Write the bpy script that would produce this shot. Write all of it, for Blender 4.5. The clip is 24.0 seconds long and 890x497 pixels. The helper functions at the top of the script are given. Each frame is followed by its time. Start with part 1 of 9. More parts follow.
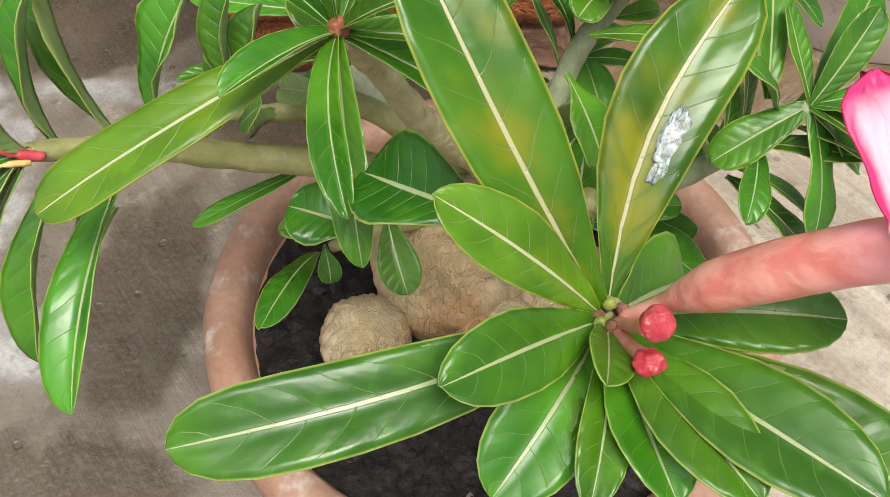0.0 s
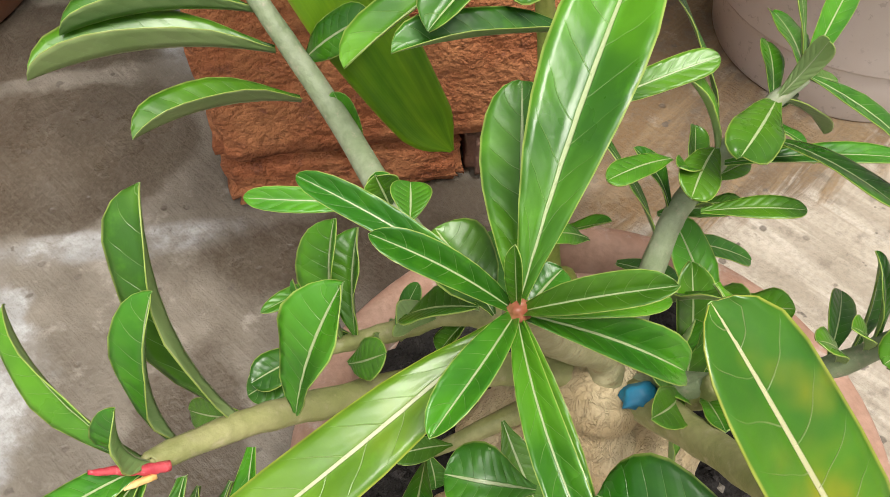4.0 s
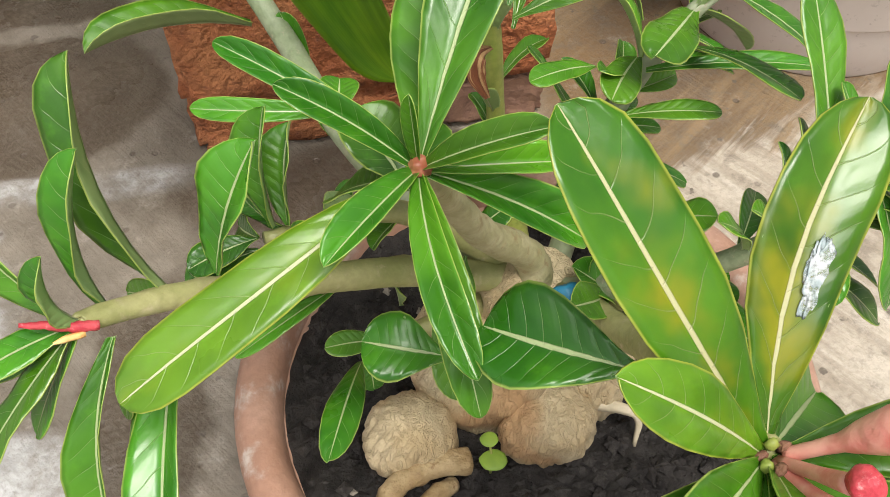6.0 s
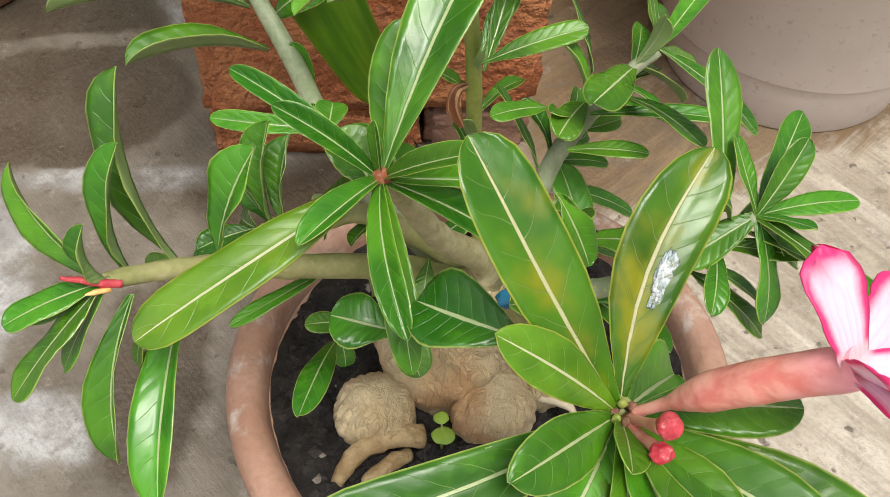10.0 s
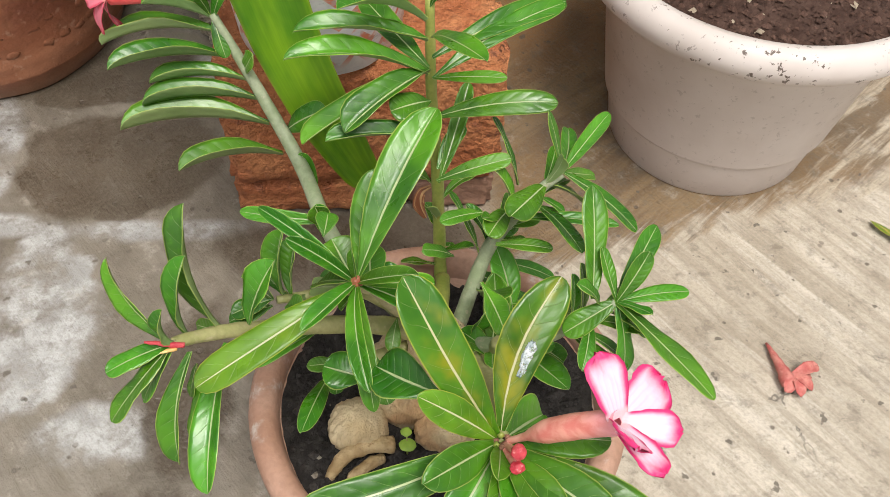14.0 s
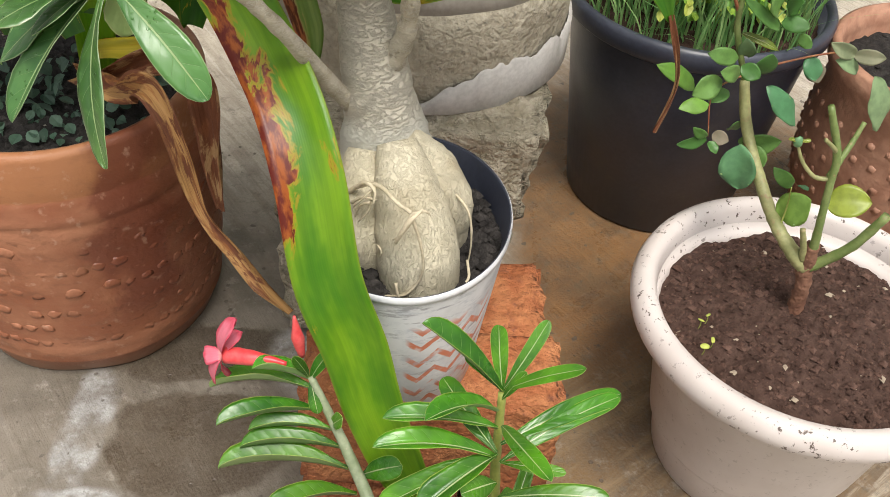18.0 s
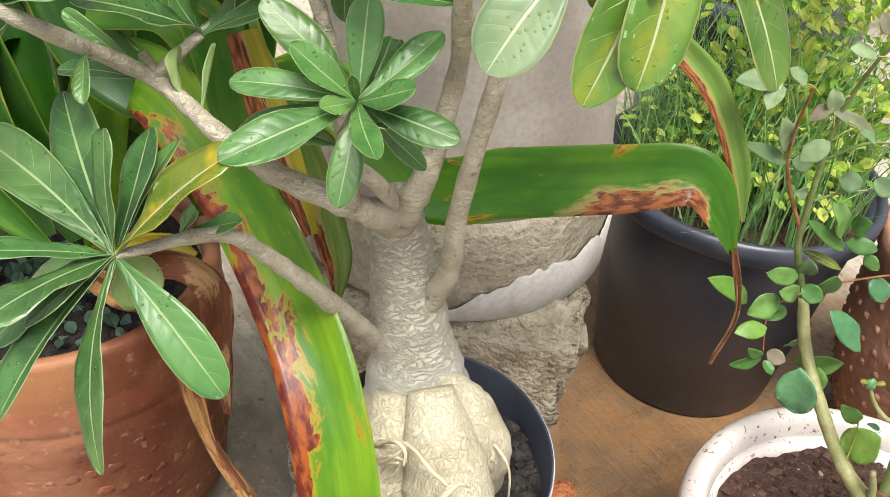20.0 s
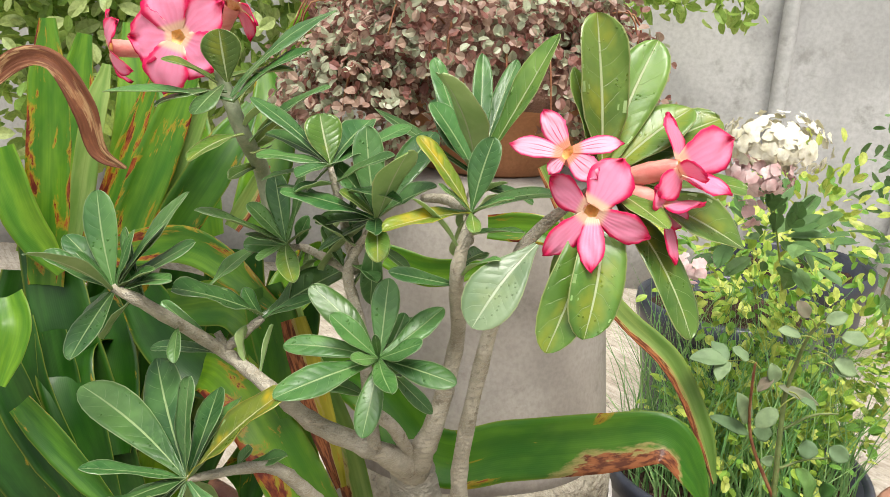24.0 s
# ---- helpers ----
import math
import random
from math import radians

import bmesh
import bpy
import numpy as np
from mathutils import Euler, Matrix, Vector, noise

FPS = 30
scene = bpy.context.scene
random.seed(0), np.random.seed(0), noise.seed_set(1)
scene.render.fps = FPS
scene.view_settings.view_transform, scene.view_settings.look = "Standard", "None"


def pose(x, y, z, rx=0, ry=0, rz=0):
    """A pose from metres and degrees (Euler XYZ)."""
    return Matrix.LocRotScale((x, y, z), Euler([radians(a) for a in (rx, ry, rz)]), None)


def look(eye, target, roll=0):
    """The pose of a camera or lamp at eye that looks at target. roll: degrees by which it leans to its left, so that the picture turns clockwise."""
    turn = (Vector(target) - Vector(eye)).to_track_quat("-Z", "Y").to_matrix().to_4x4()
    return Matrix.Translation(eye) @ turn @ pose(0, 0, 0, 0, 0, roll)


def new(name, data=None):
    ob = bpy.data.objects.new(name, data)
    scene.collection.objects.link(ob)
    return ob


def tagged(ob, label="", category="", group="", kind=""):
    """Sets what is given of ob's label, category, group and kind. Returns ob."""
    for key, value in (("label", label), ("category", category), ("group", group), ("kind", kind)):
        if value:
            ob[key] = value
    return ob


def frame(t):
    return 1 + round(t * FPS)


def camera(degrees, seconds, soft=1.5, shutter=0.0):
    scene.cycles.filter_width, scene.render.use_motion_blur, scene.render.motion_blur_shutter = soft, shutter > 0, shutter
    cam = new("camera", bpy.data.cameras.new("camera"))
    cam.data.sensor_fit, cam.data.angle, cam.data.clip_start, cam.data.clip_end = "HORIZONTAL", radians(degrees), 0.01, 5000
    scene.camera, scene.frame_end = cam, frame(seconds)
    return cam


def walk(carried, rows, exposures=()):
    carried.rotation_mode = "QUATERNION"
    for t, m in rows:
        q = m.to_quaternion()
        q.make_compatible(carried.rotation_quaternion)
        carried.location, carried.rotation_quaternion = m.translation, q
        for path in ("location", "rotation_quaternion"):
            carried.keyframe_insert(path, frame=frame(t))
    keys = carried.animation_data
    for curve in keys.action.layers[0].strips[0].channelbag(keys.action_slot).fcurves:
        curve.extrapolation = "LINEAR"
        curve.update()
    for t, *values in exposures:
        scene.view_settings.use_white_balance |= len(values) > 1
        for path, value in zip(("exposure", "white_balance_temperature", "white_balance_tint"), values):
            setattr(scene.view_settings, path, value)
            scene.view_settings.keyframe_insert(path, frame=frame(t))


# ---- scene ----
cam = camera(51.0, 24.0, soft=0.7)
METRES, EYE, TILT, LEAN, TURN = 1.3, 0.525, -53.3, 0.0, 0.0
ROWS = [
    (0.0, 0.0, 0.0, 0.0, 0.0, 0.0, -0.0),
    (0.5, -0.0144, 0.0104, 0.0026, -0.17, 0.08, 0.09),
    (1.0, -0.031, 0.0238, 0.0095, -0.74, 0.51, -0.02),
    (1.5, -0.0481, 0.0335, 0.0211, -1.41, 0.6, 0.25),
    (2.0, -0.0594, 0.0295, 0.0421, -2.58, 0.57, 1.13),
    (2.5, -0.0546, 0.0284, 0.0539, -3.18, 0.46, 2.65),
    (4.5, -0.0603, 0.0271, 0.0717, -5.31, 0.05, 7.31),
    (5.0, -0.0539, 0.0267, 0.0527, -5.28, 0.23, 7.0),
    (5.5, -0.0445, 0.02, 0.0418, -5.15, 0.19, 7.04),
    (6.0, -0.0428, 0.0121, 0.0344, -5.12, 0.17, 6.7),
    (6.5, -0.0342, -0.003, 0.0319, -5.01, 0.25, 6.29),
    (7.0, -0.0282, -0.0121, 0.0331, -5.0, 0.33, 6.08),
    (7.5, -0.0234, -0.0317, 0.0285, -4.95, 0.38, 6.02),
    (8.0, -0.0266, -0.0485, 0.0167, -4.82, 0.73, 5.54),
    (8.5, -0.0307, -0.0511, 0.0223, -4.71, 1.27, 4.79),
    (9.0, -0.0336, -0.0486, 0.024, -4.57, 1.77, 4.09),
    (9.5, -0.0319, -0.0488, 0.0234, -4.34, 1.82, 3.25),
    (10.0, -0.0302, -0.0508, 0.0238, -4.36, 1.74, 2.34),
    (10.5, -0.0355, -0.054, 0.0258, -4.32, 1.73, 1.79),
    (11.0, -0.0356, -0.072, 0.0316, -4.35, 1.64, 1.67),
    (11.5, -0.0352, -0.1351, 0.0425, -4.26, 1.59, 1.66),
    (13.5, -0.0163, -0.2092, 0.0533, -3.79, 1.28, 1.45),
    (14.0, -0.0144, -0.2034, 0.0607, -3.81, 1.13, 1.52),
    (14.5, -0.02, -0.2049, 0.0612, -3.74, 1.06, 1.44),
    (15.0, -0.0247, -0.2059, 0.0619, -3.63, 1.01, 1.41),
    (15.5, -0.024, -0.2097, 0.0596, -3.54, 0.94, 1.3),
    (16.0, -0.0253, -0.2249, 0.0641, -3.31, 1.03, 1.09),
    (16.5, -0.0204, -0.2517, 0.0776, -2.86, 2.64, 0.37),
    (17.0, -0.0184, -0.2906, 0.0943, -2.59, 5.63, -0.74),
    (17.5, -0.0242, -0.3048, 0.1325, -2.44, 8.77, -2.06),
    (18.0, -0.0431, -0.2885, 0.1853, -2.22, 10.91, -3.36),
    (18.5, -0.0682, -0.277, 0.1991, -2.1, 12.33, -3.73),
    (19.0, -0.0718, -0.2641, 0.2146, -2.38, 13.58, -4.39),
    (19.5, -0.071, -0.2516, 0.2679, -2.39, 14.99, -4.72),
    (21.5, -0.0913, -0.2489, 0.3215, -2.46, 22.0, -5.57),
    (22.0, -0.1044, -0.2663, 0.3221, -2.6, 25.57, -5.65),
    (22.5, -0.0961, -0.2937, 0.3064, -2.01, 28.59, -5.2),
    (23.0, -0.0659, -0.3358, 0.2701, -0.83, 31.73, -5.11),
    (23.5, -0.0488, -0.3418, 0.215, -0.28, 35.29, -4.97),
    (24.0, -0.0486, -0.3401, 0.1951, -0.26, 37.49, -5.04),
]
walk(cam, [(t, pose(0, 0, EYE, TILT, LEAN, TURN) @ pose(METRES * x, METRES * y, METRES * z, 90 + pitch, roll, yaw)) for t, x, y, z, yaw, pitch, roll in ROWS],
     [(0.0, 0.05), (2.0, 0.24), (5.0, 0.28), (7.0, 0.18), (8.0, 0.10), (9.0, 0.16), (10.0, 0.06), (11.0, 0.11), (14.0, 0.07), (17.0, 0.05), (18.0, 0.15), (19.0, 0.36), (21.5, 0.62), (23.0, 0.49), (24.0, 0.34)])
WALL_Y = 3.2
SKY, SUN = 0.115, 3.5

# ---- light: a bright overcast sky ----
world = bpy.data.worlds.new("overcast_sky")
scene.world = world
world.use_nodes = True
wn, wl = world.node_tree.nodes, world.node_tree.links
sky = wn.new("ShaderNodeTexSky")
sky.sky_type, sky.sun_disc = "NISHITA", False
sky.sun_elevation, sky.sun_rotation = radians(62), radians(200)
sky.dust_density, sky.air_density = 4.0, 1.0
grey = wn.new("ShaderNodeHueSaturation")
grey.inputs["Saturation"].default_value = 0.15
wl.new(sky.outputs[0], grey.inputs["Color"])
wl.new(grey.outputs[0], wn["Background"].inputs["Color"])
wn["Background"].inputs["Strength"].default_value = SKY
sun = new("sun", bpy.data.lights.new("sun", "SUN"))
sun.data.energy, sun.data.angle, sun.data.color = SUN, radians(26), (1.0, 0.95, 0.87)
sun.matrix_world = look((0, 0, 5), (-0.75, 1.9, 0))

# ---- building helpers ----
BASE = {}


def thing(name, at, label, category, group="", kind=""):
    ob = new(name)
    ob.empty_display_size = 0.02
    ob.location = at
    BASE[ob] = Vector(at)
    return tagged(ob, label, category, group, kind)


def part(name, bm, material, parent, label="", kind="", smooth=True):
    """Links a bmesh, or a ready mesh, as one mesh object under a thing or a part."""
    if isinstance(bm, bpy.types.Mesh):
        me = bm
    else:
        me = bpy.data.meshes.new(name)
        bm.to_mesh(me)
        bm.free()
        me.polygons.foreach_set("use_smooth", [smooth] * len(me.polygons))
    if not me.materials:
        for m in material if isinstance(material, (list, tuple)) else [material]:
            me.materials.append(m)
    ob = new(name, me)
    if parent is not None:
        ob.parent = parent
        if parent in BASE:
            ob.matrix_parent_inverse = Matrix.Translation(-BASE[parent])
    return tagged(ob, label, kind=kind)


def spline(points, n):
    """Points along a smooth curve through the given ones."""
    p = [Vector(q) for q in points]
    p = [2 * p[0] - p[1]] + p + [2 * p[-1] - p[-2]]
    res = []
    for i in range(1, len(p) - 2):
        for k in range(n):
            u = k / n
            res.append(0.5 * (2 * p[i] + (p[i + 1] - p[i - 1]) * u + (2 * p[i - 1] - 5 * p[i] + 4 * p[i + 1] - p[i + 2]) * u * u
                              + (3 * p[i] - p[i - 1] - 3 * p[i + 1] + p[i + 2]) * u ** 3))
    res.append(p[-2])
    return res


def grid_faces(bm, rings, closed=True):
    for a, b in zip(rings, rings[1:]):
        n = len(a)
        for k in range(n if closed else n - 1):
            bm.faces.new((a[k], a[(k + 1) % n], b[(k + 1) % n], b[k]))


def tube(points, radii, sides=10, n=6, rough=0.0, seed=0, knots=0.0, bm=None, open_end=False):
    """A round, tapering, slightly uneven stem along a curve."""
    bm = bm or bmesh.new()
    path = spline(points, n)
    rad = np.interp(np.linspace(0, len(points) - 1, len(path)), range(len(points)), radii)
    side = None
    rings = []
    for i, p in enumerate(path):
        d = (path[min(i + 1, len(path) - 1)] - path[max(i - 1, 0)]).normalized()
        if side is None:
            side = d.orthogonal().normalized()
        side = (side - d * side.dot(d)).normalized()
        up = d.cross(side)
        ring = []
        for k in range(sides):
            a = 2 * math.pi * k / sides
            out = side * math.cos(a) + up * math.sin(a)
            r = rad[i] * (1 + rough * noise.noise((p + out * rad[i]) * (0.7 / max(rad[i], 1e-4)) + Vector((seed, 0, 0)))
                          + knots * (0.5 + 0.5 * math.sin(i * 2.1 + seed)) ** 6)
            ring.append(bm.verts.new(p + out * r))
        rings.append(ring)
    grid_faces(bm, rings)
    bm.faces.new(rings[0][::-1])
    if not open_end:
        bm.faces.new(rings[-1])
    return bm


def lathe(profile, at, sides=64, wobble=0.0, seed=0, bm=None, caps=True):
    """A pot's closed wall from (radius, height) pairs, from the outer foot over the rim to the inside."""
    bm = bm or bmesh.new()
    rings = []
    for r, z in profile:
        ring = []
        for k in range(sides):
            a = 2 * math.pi * k / sides
            rr = r + wobble * noise.noise(Vector((math.cos(a) * 2, math.sin(a) * 2, z * 30 + seed)))
            ring.append(bm.verts.new((at[0] + rr * math.cos(a), at[1] + rr * math.sin(a), at[2] + z)))
        rings.append(ring)
    grid_faces(bm, rings)
    if caps:
        bm.faces.new(rings[0][::-1])
        bm.faces.new(rings[-1])
    return bm


def block(lo, hi, rough=0.002, cuts=6, chip=0.004, seed=0):
    """A box with worn, uneven edges."""
    bm = bmesh.new()
    bmesh.ops.create_cube(bm, size=1)
    lo, hi = Vector(lo), Vector(hi)
    for v in bm.verts:
        v.co = Vector([lo[i] + (v.co[i] + 0.5) * (hi[i] - lo[i]) for i in range(3)])
    bmesh.ops.bevel(bm, geom=list(bm.edges), offset=chip, segments=2, affect="EDGES")
    bmesh.ops.subdivide_edges(bm, edges=[e for e in bm.edges if e.calc_length() > 0.02], cuts=cuts, use_grid_fill=True)
    for v in bm.verts:
        q = v.co * 40 + Vector((seed * 3.1, 0, 0))
        v.co += Vector((noise.noise(q), noise.noise(q + Vector((9, 0, 0))), noise.noise(q + Vector((0, 9, 0))))) * rough
        q = v.co * 160
        v.co += Vector((noise.noise(q), noise.noise(q + Vector((9, 0, 0))), noise.noise(q + Vector((0, 9, 0))))) * rough * 0.4
    bm.normal_update()
    return bm


def lump(at, radii, seed, rough=0.15, detail=3, scale=1.6, turn=None, ribs=0, rib=0.0):
    """A rounded, uneven mass."""
    bm = bmesh.new()
    bmesh.ops.create_icosphere(bm, subdivisions=detail, radius=1)
    for v in bm.verts:
        f = 1 + rough * noise.noise(v.co * scale + Vector((seed * 7.3, 0, 0))) + 0.3 * rough * noise.noise(v.co * scale * 3.1 + Vector((seed, 5, 0)))
        if ribs:
            w = ribs * math.atan2(v.co.y, v.co.x) + 3.0 * noise.noise(v.co * 2.2 + Vector((seed, 0, 0)))
            f += rib * (abs(math.sin(w)) - 0.5) * (1 - v.co.z ** 4) + rib * 0.25 * noise.noise(v.co * 6)
        v.co = Vector([v.co[i] * f * radii[i] for i in range(3)])
        if turn:
            v.co = turn @ v.co
        v.co += Vector(at)
    return bm


def soil_disc(at, radius, seed, height=0.006, clods=500, size=0.003, slope=0.0):
    """Loose earth: a crumbling, uneven sheet with grains on it."""
    bm = bmesh.new()
    rng = random.Random(seed)
    rings, n, steps = [], 132, 44

    def top(p, u):
        lumps = abs(noise.noise(p * 95 + Vector((0, seed, 0)))) + 0.6 * abs(noise.noise(p * 190 + Vector((seed, 0, 4))))
        return height * (noise.noise(p * 22 + Vector((seed, 0, 0))) + 0.45 * noise.noise(p * 60)) + 1.0 * size * (1.2 - 2.4 * lumps) + slope * (1 - u * u)

    for j in range(1, steps + 1):
        u = j / steps
        ring = []
        for k in range(n):
            a = 2 * math.pi * (k + 0.5 * (j % 2)) / n
            p = Vector((at[0] + radius * u * math.cos(a), at[1] + radius * u * math.sin(a), at[2]))
            p.z += top(p, u)
            ring.append(bm.verts.new(p))
        rings.append(ring)
    bm.faces.new(rings[0])
    grid_faces(bm, rings)
    for _ in range(clods):
        a, u = rng.uniform(0, 6.283), math.sqrt(rng.random()) * 0.97
        p = Vector((at[0] + radius * u * math.cos(a), at[1] + radius * u * math.sin(a), at[2]))
        p.z += top(p, u)
        s = size * rng.choice((0.3, 0.4, 0.5, 0.6, 0.8, 1.1, 1.5)) * rng.uniform(0.8, 1.2)
        vs = [bm.verts.new(p + Vector((x * rng.uniform(0.6, 1.3), y * rng.uniform(0.6, 1.3), z * rng.uniform(0.4, 0.9))) * s)
              for x, y, z in ((1, 0, 0), (0, 1, 0), (-1, 0, 0), (0, -1, 0), (0, 0, 1), (0, 0, -1))]
        for i in range(4):
            bm.faces.new((vs[i], vs[(i + 1) % 4], vs[4]))
            bm.faces.new((vs[(i + 1) % 4], vs[i], vs[5]))
    return bm


# ---- materials ----
def blank(name):
    m = bpy.data.materials.new(name)
    m.use_nodes = True
    return m, m.node_tree.nodes, m.node_tree.links, m.node_tree.nodes["Principled BSDF"]


class Net:
    """Short forms for the nodes used below."""

    def __init__(self, name):
        self.m, self.n, self.l, self.b = blank(name)
        self.co = self.n.new("ShaderNodeTexCoord")

    def put(self, socket, value):
        if isinstance(value, bpy.types.NodeSocket):
            self.l.new(value, socket)
        else:
            socket.default_value = value

    def noise(self, scale, detail=4, rough=0.55, vec=None, stretch=None, distort=0.0):
        t = self.n.new("ShaderNodeTexNoise")
        t.inputs["Scale"].default_value, t.inputs["Detail"].default_value, t.inputs["Roughness"].default_value = scale, detail, rough
        t.inputs["Distortion"].default_value = distort
        v = vec or self.co.outputs["Object"]
        if stretch:
            s = self.n.new("ShaderNodeMapping")
            s.inputs["Scale"].default_value = stretch
            self.l.new(v, s.inputs["Vector"])
            v = s.outputs[0]
        self.l.new(v, t.inputs["Vector"])
        return t.outputs["Fac"]

    def cells(self, scale, vec=None, feature="F1", out="Distance", stretch=None):
        t = self.n.new("ShaderNodeTexVoronoi")
        t.feature = feature
        t.inputs["Scale"].default_value = scale
        v = vec or self.co.outputs["Object"]
        if stretch:
            s = self.n.new("ShaderNodeMapping")
            s.inputs["Scale"].default_value = stretch
            self.l.new(v, s.inputs["Vector"])
            v = s.outputs[0]
        self.l.new(v, t.inputs["Vector"])
        return t.outputs[out]

    def math(self, op, a, b=0.0, c=0.0, clamp=False):
        t = self.n.new("ShaderNodeMath")
        t.operation, t.use_clamp = op, clamp
        for k, v in enumerate((a, b, c)):
            self.put(t.inputs[k], v)
        return t.outputs[0]

    def ramp(self, v, lo, hi, a=0.0, b=1.0):
        t = self.n.new("ShaderNodeMapRange")
        t.interpolation_type = "SMOOTHSTEP"
        for k, x in enumerate((v, lo, hi, a, b)):
            self.put(t.inputs[k], x)
        return t.outputs[0]

    def mix(self, f, a, b, mode="MIX"):
        t = self.n.new("ShaderNodeMix")
        t.data_type, t.blend_type = "RGBA", mode
        self.put(t.inputs[0], f)
        for k, x in ((6, a), (7, b)):
            self.put(t.inputs[k], x if isinstance(x, bpy.types.NodeSocket) else (*x, 1.0))
        return t.outputs[2]

    def bump(self, height, strength, distance=0.002):
        t = self.n.new("ShaderNodeBump")
        t.inputs["Strength"].default_value, t.inputs["Distance"].default_value = strength, distance
        self.l.new(height, t.inputs["Height"])
        self.l.new(t.outputs[0], self.b.inputs["Normal"])

    def rnd(self):
        return self.n.new("ShaderNodeObjectInfo").outputs["Random"]

    def island(self):
        return self.n.new("ShaderNodeNewGeometry").outputs["Random Per Island"]

    def uv(self):
        t = self.n.new("ShaderNodeSeparateXYZ")
        self.l.new(self.co.outputs["UV"], t.inputs[0])
        return t.outputs[0], t.outputs[1]

    def sep(self):
        t = self.n.new("ShaderNodeSeparateXYZ")
        self.l.new(self.co.outputs["Object"], t.inputs[0])
        return t.outputs

    def done(self, colour=None, rough=None, metal=0.0, spec=0.5, coat=0.0, thin=0.0, thin_colour=None):
        if colour is not None:
            self.put(self.b.inputs["Base Color"], colour if isinstance(colour, bpy.types.NodeSocket) else (*colour, 1.0))
        if rough is not None:
            self.put(self.b.inputs["Roughness"], rough)
        self.b.inputs["Metallic"].default_value = metal
        self.b.inputs["Specular IOR Level"].default_value = spec
        self.b.inputs["Coat Weight"].default_value = coat
        self.b.inputs["Coat Roughness"].default_value = 0.12
        if thin:
            tr, mx = self.n.new("ShaderNodeBsdfTranslucent"), self.n.new("ShaderNodeMixShader")
            self.put(tr.inputs["Color"], thin_colour or colour)
            mx.inputs[0].default_value = thin
            self.l.new(self.b.outputs[0], mx.inputs[1])
            self.l.new(tr.outputs[0], mx.inputs[2])
            self.l.new(mx.outputs[0], self.n["Material Output"].inputs["Surface"])
        return self.m


def plain(name, a, b, scale=30, rough=0.6, bump=0.3, grain=300, dist=0.001, spec=0.5, metal=0.0, c=None, coat=0.0):
    """Two tones in large patches, a third in fine grain, with relief."""
    q = Net(name)
    big, fine = q.noise(scale, 5), q.noise(grain, 3)
    col = q.mix(q.ramp(big, 0.35, 0.65), a, b)
    if c:
        col = q.mix(q.ramp(q.noise(scale * 2.7, 6, 0.65), 0.55, 0.72), col, c)
    col = q.mix(q.ramp(fine, 0.3, 0.75, 0.0, 0.35), col, tuple(x * 0.6 for x in a))
    q.bump(q.math("ADD", fine, q.math("MULTIPLY", big, 1.5)), bump, dist)
    return q.done(col, q.ramp(big, 0.3, 0.7, rough * 0.8, min(1, rough * 1.15)), metal, spec, coat)


